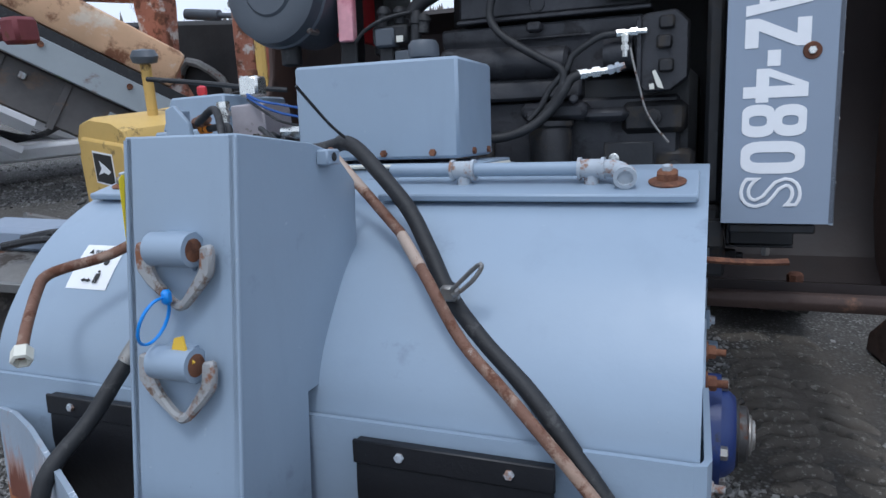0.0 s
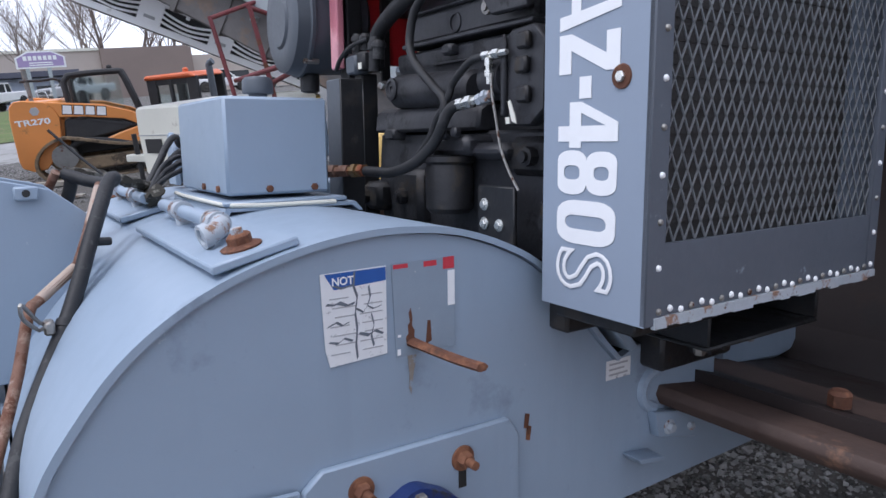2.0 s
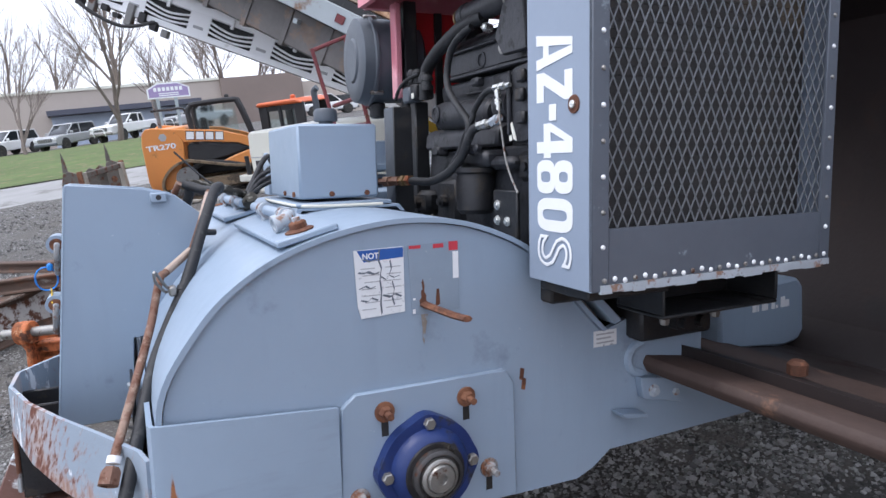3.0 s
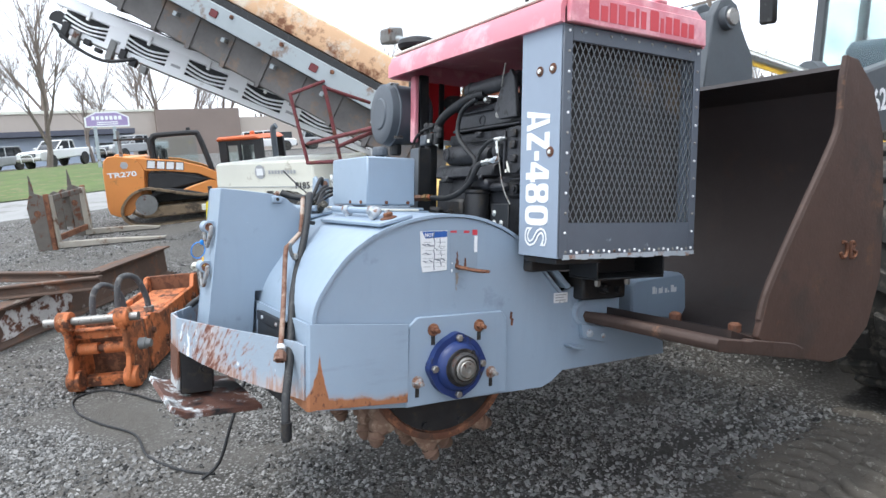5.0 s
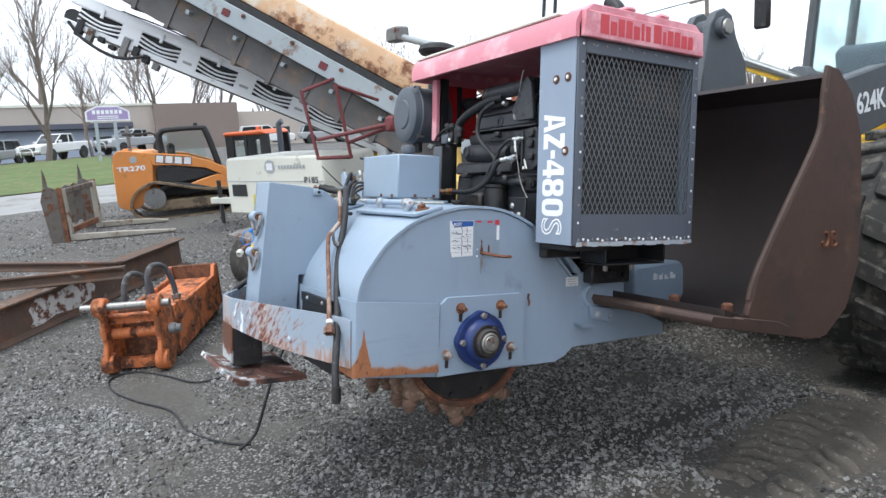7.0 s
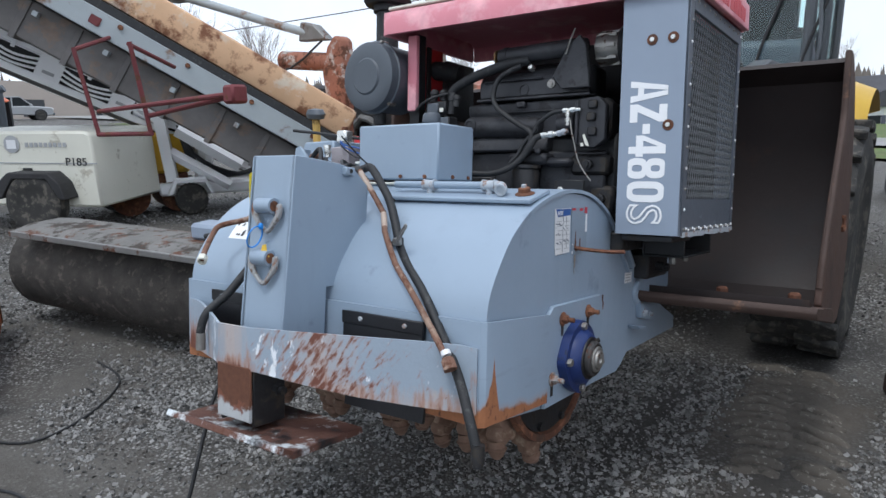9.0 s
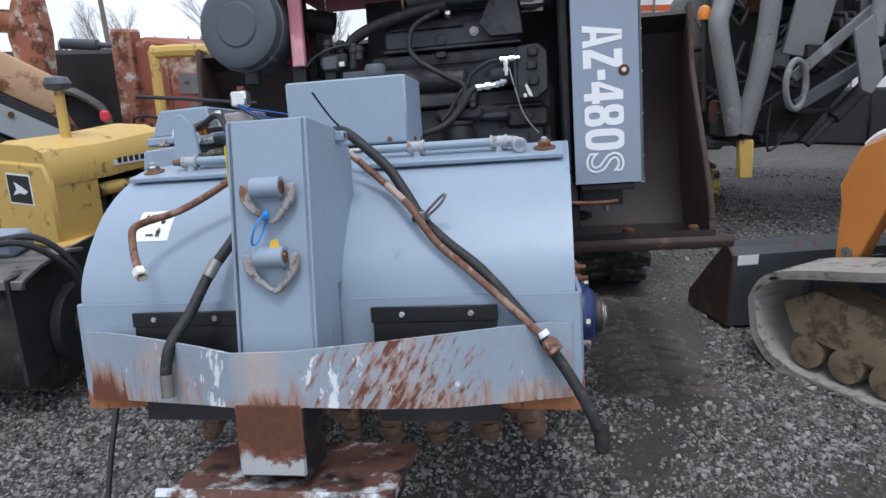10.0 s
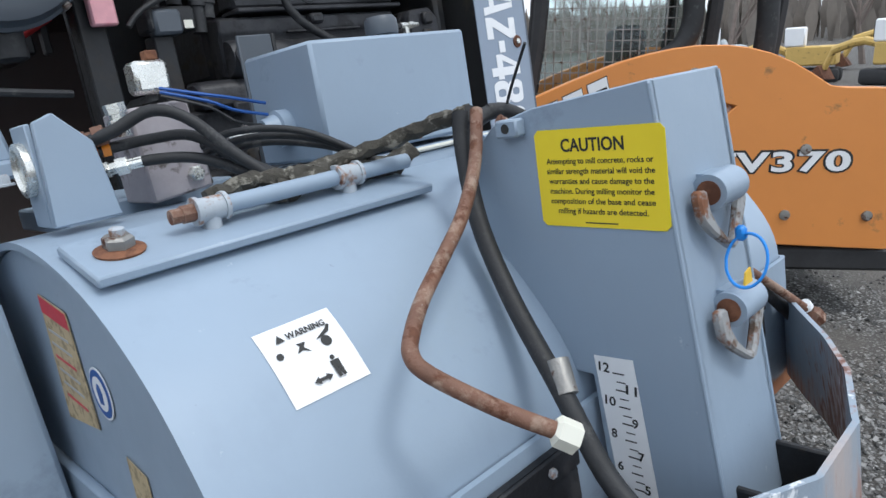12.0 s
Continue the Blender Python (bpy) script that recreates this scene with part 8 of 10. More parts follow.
for y, s in ((0.345, 1), (-0.345, -1)):
    P("name_strip", box(B(), (-0.9, y - 0.004, 1.02), (-0.25, y + s * 0.012, 1.09)), M["white"], hd)
    for i in range(8):
        P("lettering_bar", box(B(), (-0.87 + 0.075 * i, y + s * 0.012, 1.035), (-0.82 + 0.075 * i, y + s * 0.015, 1.075)), M["ink"], hd)
bm = box(B(), (-1.3, -0.2, 0.45), (0.3, 0.2, 0.93), 0.04)
for i in range(4):
    box(bm, (-0.85 + 0.22 * i, 0.2, 0.6), (-0.7 + 0.22 * i, 0.27, 0.88), 0.02)
    box(bm, (-0.85 + 0.22 * i, -0.27, 0.6), (-0.7 + 0.22 * i, -0.2, 0.88), 0.02)
P("engine", bm, M["dark"])
P("manifold", tube(B(), [(-0.1, 0.27, 0.85), (-0.4, 0.30, 0.86), (-0.7, 0.28, 0.84)], 0.05, 10, 4), M["yellow"])
for y in (0.36, -0.36):
    P("frame_rail", box(B(), (-1.2, y - 0.05, 0.40), (0.55, y + 0.05, 0.56), 0.015), M["yellow"])
st = P("stack", tube(B(), [(-0.02, 0.1, 1.22), (-0.02, 0.1, 1.45), (-0.02, 0.1, 1.58)], 0.045, 12, 2), M["yellow"], None, "yellow air intake stack with black cap")
P("stack_cap", lathe(B(), [(0, 0.05), (0.01, 0.10), (0.05, 0.115), (0.09, 0.09), (0.10, 0.0)], (-0.02, 0.1, 1.57), (0, 0, 1), 20), M["dark_grey"], st)
P("dashboard", box(B(), (-1.15, -0.25, 0.9), (-0.95, 0.25, 1.2), 0.04), M["dark"])
bm = tube(B(), [(-1.28 + 0.06 * math.cos(a), 0.2 * math.sin(a), 1.24 + 0.2 * 0.35 * math.cos(a)) for a in [2 * math.pi * i / 16 for i in range(16)]], 0.012, 8, 2, True)
cyl(bm, (-1.1, 0, 1.1), (-1.28, 0, 1.24), 0.02, 8)
P("steering_wheel", bm, M["rubber"])
bm = box(B(), (-1.95, -0.24, 0.92), (-1.55, 0.24, 1.02), 0.03)
box(bm, (-2.02, -0.24, 1.0), (-1.92, 0.24, 1.3), 0.03)
P("seat", bm, M["rubber"])
P("beacon", lathe(B(), [(0, 0.04), (0.03, 0.05), (0.07, 0.045), (0.09, 0.0)], (-1.0, -0.3, 1.28), (0, 0, 1), 14), M["ink_red"])
bm = tube(B(), [(-2.0, -0.40, 0.8), (-2.0, -0.40, 1.74), (-2.0, -0.36, 1.82), (-2.0, 0.36, 1.82), (-2.0, 0.40, 1.74), (-2.0, 0.40, 0.8)], 0.055, 8, 3)
P("roll_bar", bm, M["yellow"], None, "faded yellow roll bar")
P("transmission", box(B(), (-2.2, -0.28, 0.35), (-1.2, 0.28, 0.9), 0.05), M["yellow"])
P("front_axle", box(B(), (-0.08, -0.62, 0.34), (0.08, 0.62, 0.46), 0.02), M["dark"])
for y in (-0.45, 0.45):
    P("fender", prism(B(), [(-2.55, 0.85), (-2.3, 1.12), (-1.7, 1.15), (-1.35, 0.85), (-1.4, 0.85), (-1.72, 1.11), (-2.28, 1.08), (-2.5, 0.85)], "y", y - 0.02 if y > 0 else y - 0.36, y + 0.36 if y > 0 else y + 0.02), M["yellow"])
small_tyre, small_rim = tyre_mesh(0.33, 0.24, 0, 0.03, "tyre_grey"), rim_mesh(0.33, 0.24, M["loader_yellow"])
mid_tyre, mid_rim = tyre_mesh(0.50, 0.34, 0, 0.06, "tyre_grey"), rim_mesh(0.50, 0.34, M["loader_yellow"])
small_lug, mid_lug = lug_meshes(0.33, 0.24, 0.03, "tyre_grey"), lug_meshes(0.50, 0.34, 0.06, "tyre_grey")
for y in (-0.62, 0.62):
    add_wheel(tractor, pose(-0.08, y, 0.325, 0, 11 * y, 0), small_tyre, small_rim, "dusty ribbed tyre", small_lug, 30)
    add_wheel(tractor, pose(-1.2, y * 1.0, 0.49, 0, 9, 0), mid_tyre, mid_rim, "dusty lugged tyre", mid_lug, 18)
for pts in ([(0.6, -0.3, 0.45), (1.1, -0.35, 0.6)], [(0.6, 0.3, 0.45), (1.1, 0.35, 0.6)]):
    P("broom_arm", tube(B(), pts, 0.05, 8, 0), M["grey_steel"])

rr = random.Random(31)
for k in range(9):
    x, z = rr.uniform(-1.25, -0.75), rr.uniform(0.62, 1.0)
    P("valve_block", box(B(), (x, 0.24, z), (x + rr.uniform(0.06, 0.16), 0.34, z + rr.uniform(0.05, 0.12)), 0.012), M["yellow"])
for k in range(6):
    x = -1.3 + 0.1 * k
    P("control_lever", cyl(B(), (x, 0.16, 0.98), (x - 0.02, 0.17, 1.14), 0.010, 8), M["yellow"])
P("hydraulic_pipe", tube(B(), [(-0.9, 0.34, 0.98), (-0.95, 0.37, 0.8), (-0.85, 0.37, 0.55), (-0.5, 0.36, 0.5)], 0.03, 8, 4), M["yellow"])
P("notice_plate", box(B(), (-1.12, 0.335, 0.98), (-0.86, 0.345, 1.16)), M["white"], None, "white notice plate")
for k in range(4):
    P("lettering_bar", box(B(), (-1.09, 0.3455, 1.0 + 0.038 * k), (-0.89, 0.347, 1.018 + 0.038 * k)), M["ink"])

BR = stand(-3.05, 2.22, 8)
broom = thing("rotary_broom", "worn dark rotary broom with a bent steel cover", "rotary broom", BR)
P = vp(broom)
rr = random.Random(21)
verts, faces = [], []
for i in range(5200):
    x = rr.uniform(-0.98, 1.22)
    a = rr.uniform(0, 2 * math.pi)
    r1 = 0.355 + rr.uniform(-0.03, 0.03) + 0.02 * math.sin(x * 9 + 3 * a)
    a2 = a + rr.uniform(-0.22, 0.22)
    w = 0.004
    c0, s0, c1, s1 = math.cos(a), math.sin(a), math.cos(a2), math.sin(a2)
    xo = x + rr.uniform(-0.03, 0.03)
    k = len(verts)
    for dx, da in ((-w, 0), (w, 0), (0, 0.02)):
        verts.append((x + dx, 0.22 * math.cos(a + da), 0.40 + 0.22 * math.sin(a + da)))
    verts.append((xo, r1 * c1, 0.40 + r1 * s1))
    faces += [(k, k + 1, k + 3), (k + 1, k + 2, k + 3), (k + 2, k, k + 3)]
me = bpy.data.meshes.new("bristles")
me.from_pydata(verts, [], faces)
me.materials.append(M["bristle"])
tagged(P("bristles", me, None, None, "matted dark bristles"), kind="stuff")
P("brush_core", lathe(B(), [(-1.0, 0.0), (-1.0, 0.29), (-0.97, 0.33), (1.2, 0.33), (1.24, 0.29), (1.24, 0.0)], (0, 0, 0.40), (1, 0, 0), 30), M["bristle"])
bm = prism(B(), [(-0.36, 0.735), (-0.22, 0.765), (0.02, 0.765), (0.14, 0.74), (0.14, 0.725), (0.015, 0.75), (-0.22, 0.75), (-0.36, 0.72)], "x", -0.80, 1.3)
P("cover", bm, M["cover_steel"], None, "bent rust-edged cover plate")
P("cover_edge", box(B(), (-0.80, -0.385, 0.70), (1.31, -0.361, 0.74), 0.004), M["grey_steel"])
P("motor", lathe(B(), [(0, 0.19), (0.02, 0.2), (0.06, 0.19), (0.07, 0.08), (0.2, 0.075), (0.21, 0.0)], (1.25, 0, 0.40), (1, 0, 0), 24), M["dark"])
P("motor_fitting", lathe(B(), [(0, 0.03), (0.16, 0.03), (0.17, 0.0)], (1.35, -0.03, 0.43), (1, -0.2, 0.1), 10), M["rust_o"])
for i in range(2):
    P("hose", tube(B(), [(1.0, -0.25 + 0.1 * i, 0.84), (1.22, -0.2 + 0.1 * i, 0.86), (1.36, -0.1 + 0.05 * i, 0.70), (1.38, -0.05, 0.5)], 0.016, 8, 5), M["rubber"])
P("end_plate", prism(B(), [(-0.4, 0.25), (-0.4, 0.75), (0.4, 0.75), (0.45, 0.3)], "x", 1.245, 1.26), M["dark"])
P("cover_box", box(B(), (0.72, -0.12, 0.767), (1.12, 0.06, 0.87), 0.02), M["panel_dull"])

# orange hydraulic breaker on the ground
HM = stand(-2.54, 0.66, 151.5) @ Matrix.Scale(0.92, 4)        # x points away along its body
breaker = thing("hydraulic_breaker", "rusty orange hydraulic breaker with hose couplings lying on gravel", "breaker", HM)
P = vp(breaker)
for y in (-0.235, 0.195):
    pts = [(-0.05, 0.03), (-0.085, 0.10), (-0.07, 0.19), (-0.03, 0.27), (-0.055, 0.36), (-0.03, 0.46), (-0.075, 0.53), (-0.06, 0.61), (0.0, 0.65), (0.07, 0.62), (0.10, 0.53), (0.26, 0.46), (0.30, 0.12), (0.18, 0.0), (0.02, 0.0)]
    P("mount_plate", prism(B(), pts, "y", y, y + 0.04, 0.008), M["orange_rusty"], None, "rust-stained orange mount plate")
    for z, r in ((0.10, 0.075), (0.57, 0.068)):
        boss = P("pin_boss", lathe(B(), [(-0.05, 0.026), (-0.05, r), (-0.044, r + 0.006), (0.044, r + 0.006), (0.05, r), (0.05, 0.026)], (0.0, y + 0.02, z), (0, 1, 0), 22), M["orange_rusty"])
        P("boss_bore", lathe(B(), [(-0.051, 0.0), (-0.051, 0.03), (0.051, 0.03), (0.051, 0.0)], (0.0, y + 0.02, z), (0, 1, 0), 16), M["rust"], boss)
P("pin", cyl(B(), (0.0, -0.33, 0.57), (0.0, 0.37, 0.57), 0.032, 16), M["steel"], None, "bare steel pin")
P("pin_stub", lathe(B(), [(0, 0.045), (0.05, 0.045), (0.055, 0.035), (0.09, 0.03)], (0.04, -0.285, 0.34), (0, -1, 0), 14), M["grey_steel"])
for z0, z1, x0 in ((0.40, 0.47, 0.06), (0.02, 0.10, 0.05), (0.47, 0.485, 0.02)):
    P("cross_bar", box(B(), (x0, -0.194, z0), (x0 + 0.09, 0.194, z1), 0.008), M["orange_rusty"])
for y in (-0.10, 0.10):
    P("cross_bar", cyl(B(), (0.05, y - 0.075, 0.33), (0.05, y + 0.075, 0.33), 0.045, 16), M["orange_rusty"])
P("cross_pin", cyl(B(), (0.05, -0.19, 0.33), (0.05, 0.19, 0.33), 0.03, 12), M["rust"])
P("back_plate", box(B(), (0.27, -0.235, 0.03), (0.31, 0.235, 0.47), 0.008), M["rust"])
for y in (-0.245, 0.205):
    P("side_plate", prism(B(), [(0.312, 0.03), (0.312, 0.46), (0.46, 0.47), (0.62, 0.42), (1.54, 0.42), (1.60, 0.52), (1.66, 0.52), (1.66, 0.10), (1.54, 0.06)], "y", y, y + 0.04, 0.006), M["orange_rusty"], None, "scuffed orange side plate")
    for i in range(5):
        P("bolt", bolt(B(), (0.42 + 0.27 * i, y if y < 0 else y + 0.04, 0.33 - 0.16 * (i % 2)), (0, -1 if y < 0 else 1, 0), 0.026, 0.024, 0.034), M["rust"])
P("end_plate", box(B(), (1.662, -0.25, 0.09), (1.70, 0.25, 0.52), 0.008), M["rust_o"])
P("hammer_body", box(B(), (0.314, -0.19, 0.10), (1.60, 0.19, 0.40), 0.03), M["orange_rusty"])
P("tie_rod_head", lathe(B(), [(0, 0.04), (0.05, 0.04), (0.055, 0.03)], (0.45, 0.1, 0.40), (0, 0, 1), 8), M["orange_rusty"])
P("tie_rod_head", lathe(B(), [(0, 0.04), (0.05, 0.04), (0.055, 0.03)], (0.45, -0.1, 0.40), (0, 0, 1), 8), M["orange_rusty"])
P("chisel", lathe(B(), [(0, 0.07), (0.25, 0.07), (0.42, 0.02)], (1.70, 0, 0.26), (1, 0, 0), 18), M["grey_steel"])
for y, top in ((0.10, 0.74), (-0.10, 0.80)):
    P("hose", tube(B(), [(0.34, y + 0.06, 0.44), (0.33, y + 0.06, 0.58), (0.36, y + 0.04, top - 0.04), (0.42, y, top), (0.50, y - 0.05, top - 0.05), (0.55, y - 0.08, 0.60), (0.55, y - 0.09, 0.46)], 0.024, 12, 6), M["hose_grey"], None, "dusty hydraulic hose")
    P("coupling", lathe(B(), [(0, 0.034), (0.05, 0.034), (0.055, 0.042), (0.09, 0.042), (0.095, 0.03)], (0.34, y + 0.06, 0.42), (0, 0, 1), 8), M["chrome"])
    P("coupling", lathe(B(), [(0, 0.034), (0.05, 0.034), (0.055, 0.042), (0.09, 0.042), (0.095, 0.03)], (0.55, y - 0.09, 0.41), (0, 0, 1), 8), M["steel"])

# steel beams lying behind it
def beam(a, b, h, w, label, group="rusty steel beams"):
    a, b = Vector(a), Vector(b)
    d = (b - a)
    L = d.length
    m = plane_frame(a, d, Vector((0, 0, 1)).cross(d))
    bm = B()
    prism(bm, [(-w / 2, 0), (w / 2, 0), (w / 2, 0.02), (0.012, 0.035), (0.012, h - 0.035), (w / 2, h - 0.02), (w / 2, h), (-w / 2, h), (-w / 2, h - 0.02), (-0.012, h - 0.035), (-0.012, 0.035), (-w / 2, 0.02)], "x", 0, L, 0.003)
    return solo("steel_beam", bm, M["beam"], label, "steel beam", m, group)


def g3(x, y, dz=0.0):
    return (x, y, gz(x, y) + dz)


big_beam = beam(g3(-2.85, -1.36, 0.0), g3(-6.45, 1.72, 0.0), 0.36, 0.20, "dark rusty I-beam with flaking white paint on the gravel")
# ragged pale sheets on the web draw the lit white patches
for s in (-1, 1):
    flake = prism(B(), [(2.05, 0.05), (2.10, 0.13), (2.07, 0.22), (2.18, 0.30), (2.45, 0.28), (2.70, 0.31), (2.98, 0.30), (3.02, 0.19), (2.95, 0.09), (2.7, 0.05), (2.4, 0.08), (2.2, 0.045)], "y", s * 0.0155 - 0.0015, s * 0.0155 + 0.0015)
    part("paint_patch", flake, M["flaked_white"], big_beam, "flaking white paint")
beam(g3(-4.38, 0.83, 0.365), g3(-5.35, -1.45, 0.365), 0.12, 0.13, "narrow rusty beam laid across another")
beam(g3(-4.80, 0.83, 0.365), g3(-7.3, -1.45, 0.365), 0.10, 0.10, "narrow rusty beam laid across another")

# pallet fork frame
FK = stand(-10.75, 0.86, 66)
fork = thing("pallet_forks", "rusty grey pallet fork frame standing on the gravel", "pallet forks", FK)
P = vp(fork)
for y in (-0.62, 0.90):
    up = P("upright", prism(B(), [(-0.27, 0.0), (-0.33, 0.72), (-0.26, 0.93), (-0.16, 0.95), (-0.05, 0.90), (-0.05, 0.0)], "y", y, y + 0.04, 0.006), M["rust_grey2"], None, "grey end plate with a rusty hole")
    P("hole", lathe(B(), [(-0.001, 0.0), (-0.001, 0.055), (0.041, 0.055), (0.041, 0.0)], (-0.18, y, 0.62), (0, 1, 0), 16), M["rust"], up)
    P("post", box(B(), (-0.045, y - 0.02, 0.0), (0.03, y + 0.06, 0.93), 0.01), M["rust_o"])
    P("spike", prism(B(), [(-0.26, 0.94), (-0.18, 0.94), (-0.20, 1.14), (-0.225, 1.25), (-0.235, 1.12)], "y", y + 0.008, y + 0.032), M["rust_grey2"])
for y, L_ in ((-0.60, 1.72), (0.80, 1.25)):
    P("tine", prism(B(), [(-0.04, 0.02), (L_, 0.02), (L_ + 0.02, 0.05), (0.9, 0.10), (0.06, 0.12), (0.04, 0.90), (-0.03, 0.90)], "y", y, y + 0.12, 0.004), M["tine_worn"], None, "long worn fork tine")
P("top_bar", box(B(), (-0.03, -0.56, 0.80), (0.02, 0.90, 0.89), 0.01), M["rust_grey2"])
P("bottom_bar", box(B(), (-0.03, -0.56, 0.12), (0.02, 0.90, 0.22), 0.01), M["rust_o"])
for y in (0.0, 0.36):
    P("hook_plate", prism(B(), [(-0.20, 0.25), (-0.24, 0.86), (-0.14, 0.93), (-0.035, 0.88), (-0.035, 0.25)], "y", y, y + 0.035, 0.006), M["rust_grey2"])
P("hook_rail", box(B(), (-0.16, 0.036, 0.78), (-0.10, 0.359, 0.86), 0.01), M["rust_grey2"])

# orange compact track loader in the distance
SK = stand(-12.39, 3.04, 79)
skid = thing("track_loader", "orange compact track loader parked on gravel", "track loader", SK)
P = vp(skid)
rear = [(-1.30, 0.42), (-1.285, 1.10), (-1.25, 1.30), (-1.17, 1.385), (-1.05, 1.39), (-0.73, 1.33), (-0.60, 1.20), (-0.56, 1.05), (-0.60, 0.74), (-0.68, 0.60), (-0.80, 0.36), (-0.92, 0.24), (-1.12, 0.22), (-1.27, 0.30)]
armp = [(-0.729, 1.331), (0.09, 1.205), (0.52, 1.05), (0.78, 0.91), (0.98, 0.70), (1.06, 0.42), (1.20, 0.42), (1.22, 0.36), (0.94, 0.34), (0.86, 0.62), (0.70, 0.77), (0.40, 0.925), (-0.22, 1.035), (-0.559, 1.06), (-0.601, 1.18)]
for y in (-0.82, 0.70):
    P("body_side", prism(B(), rear, "y", y, y + 0.12, 0.012), M["orange"], None, "orange rear body side")
    P("lift_arm", prism(B(), armp, "y", y + 0.004, y + 0.116, 0.012), M["orange"])
    P("lift_cylinder", lathe(B(), [(0, 0.028), (0.25, 0.028), (0.26, 0.045), (0.95, 0.045), (0.97, 0.02)], (0.75, y + 0.06, 0.74), (-0.93, 0, 0.24), 12), M["dark"])
P("engine_box", box(B(), (-1.22, -0.69, 0.45), (-0.5, 0.69, 1.34), 0.05), M["orange"])
P("tail_door", box(B(), (-1.30, -0.60, 0.55), (-1.221, 0.60, 1.28), 0.03), M["dark"])
P("chassis", prism(B(), [(-0.6, 0.40), (-0.6, 1.0), (0.2, 1.03), (0.9, 0.72), (0.95, 0.40)], "y", -0.55, 0.55, 0.02), M["dark"])
for i in range(4):
    x0, z0 = -0.50 + 0.17 * i, 1.255 - 0.026 * i
    for g, mt, y0 in ((0.014, "ink", -0.8165), (0.0, "white", -0.8190)):
        P("mark_block", prism(B(), [(x0 - g, z0 - 0.14 - g), (x0 + 0.135 + g, z0 - 0.16 - g), (x0 + 0.155 + g, z0 - 0.025 + g), (x0 + 0.03 - g, z0 - 0.005 + g)], "y", y0, y0 + 0.002), M[mt])
xf = SK @ plane_frame((-1.22, -0.824, 0.98), (1, 0, 0), (0, 0, 1))
P("lettering", words("TR270", 0.52, 0.10, 0.003, 0.03), M["white"], None, "", xf)
P("side_panel", prism(B(), [(-0.55, 0.72), (-0.50, 1.02), (0.0, 0.98), (0.40, 0.88), (0.60, 0.78), (0.20, 0.70), (-0.1, 0.66), (-0.4, 0.64)], "y", -0.80, -0.60, 0.03), M["dark"], None, "black moulded side panel")
P("lower_link", prism(B(), [(0.05, 0.62), (0.30, 0.70), (0.62, 0.78), (0.92, 0.70), (0.98, 0.46), (0.60, 0.44)], "y", -0.815, -0.70, 0.02), M["orange"])
P("link_bar", tube(B(), [(-0.62, -0.84, 0.30), (-0.52, -0.84, 0.52), (-0.30, -0.84, 0.64), (0.05, -0.84, 0.60), (0.60, -0.84, 0.44)], 0.05, 8, 3), M["dark"])
P("badge", lathe(B(), [(0, 0.075), (0.004, 0.07)], (-0.90, -0.821, 1.20), (0, -1, 0), 6), M["ink_grey"])
for y in (-0.58, 0.58):
    P("cab_frame", tube(B(), [(-0.36, y, 1.0), (-0.40, y, 1.55), (-0.34, y, 1.68), (-0.24, y, 1.72), (0.42, y, 1.72), (0.52, y, 1.66), (0.62, y, 1.30), (0.72, y, 0.85)], 0.05, 8, 4), M["dark"])
P("cab_roof", box(B(), (-0.36, -0.60, 1.70), (0.48, 0.60, 1.76), 0.025), M["dark"])
P("rear_guard", tube(B(), [(-0.42, -0.56, 1.36), (-0.46, -0.56, 1.66), (-0.72, -0.5, 1.68), (-1.05, -0.45, 1.69)], 0.022, 8, 3), M["dark"])
P("guard_post", cyl(B(), (-0.95, -0.45, 1.36), (-0.95, -0.45, 1.86), 0.035, 10), M["grey_steel"])
P("roof_light", box(B(), (0.30, -0.5, 1.76), (0.38, -0.38, 1.83), 0.015), M["dark"])
P("seat", box(B(), (-0.28, -0.25, 0.95), (-0.12, 0.25, 1.45), 0.05), M["rubber"])
P("control_arm", box(B(), (-0.1, -0.42, 0.95), (0.2, -0.36, 1.12), 0.02), M["rubber"])
g_ = P("cab_pane", box(B(), (-0.30, -0.575, 1.05), (0.46, -0.567, 1.66)), M["glass"])
g_.visible_shadow = False
tpath2 = [(0.95, 0.32), (0.86, 0.12), (0.65, 0.03), (0.0, 0.02), (-0.7, 0.03), (-0.98, 0.16), (-1.02, 0.38), (-0.85, 0.60), (-0.6, 0.70), (-0.35, 0.66), (0.3, 0.50), (0.8, 0.46)]
for y0, y1 in ((-0.98, -0.58), (0.58, 0.98)):
    tk = track(skid, tpath2, y0, y1, P, 40)
    tk.data.materials[0] = M["mud"]
    P("idler", lathe(B(), [(-0.1, 0.0), (-0.1, 0.2), (0.1, 0.2), (0.11, 0.0)], (-0.6, (y0 + y1) / 2 - 0.12, 0.42), (0, 1, 0), 20), M["grey_steel"], tk)
    P("track_frame", box(B(), (-0.7, y0 + 0.06, 0.15), (0.75, y1 - 0.06, 0.36), 0.03), M["mud"], tk)

# cream air compressor on a trailer
AC = stand(-7.83, 3.97, 27) @ Matrix.Scale(1.05, 4)
comp = thing("air_compressor", "cream towable air compressor with dark wheel arch", "air compressor", AC)
P = vp(comp)
cb = P("canopy", prism(B(), [(-0.98, 0.30), (-0.99, 0.85), (-0.96, 1.13), (-0.90, 1.16), (0.9, 1.17), (0.98, 1.13), (1.03, 0.30)], "y", -0.62, 0.62, 0.03), M["cream"])
P("canopy_seam", box(B(), (-0.98, -0.628, 0.80), (1.02, -0.621, 0.812)), M["ink_grey"], cb)
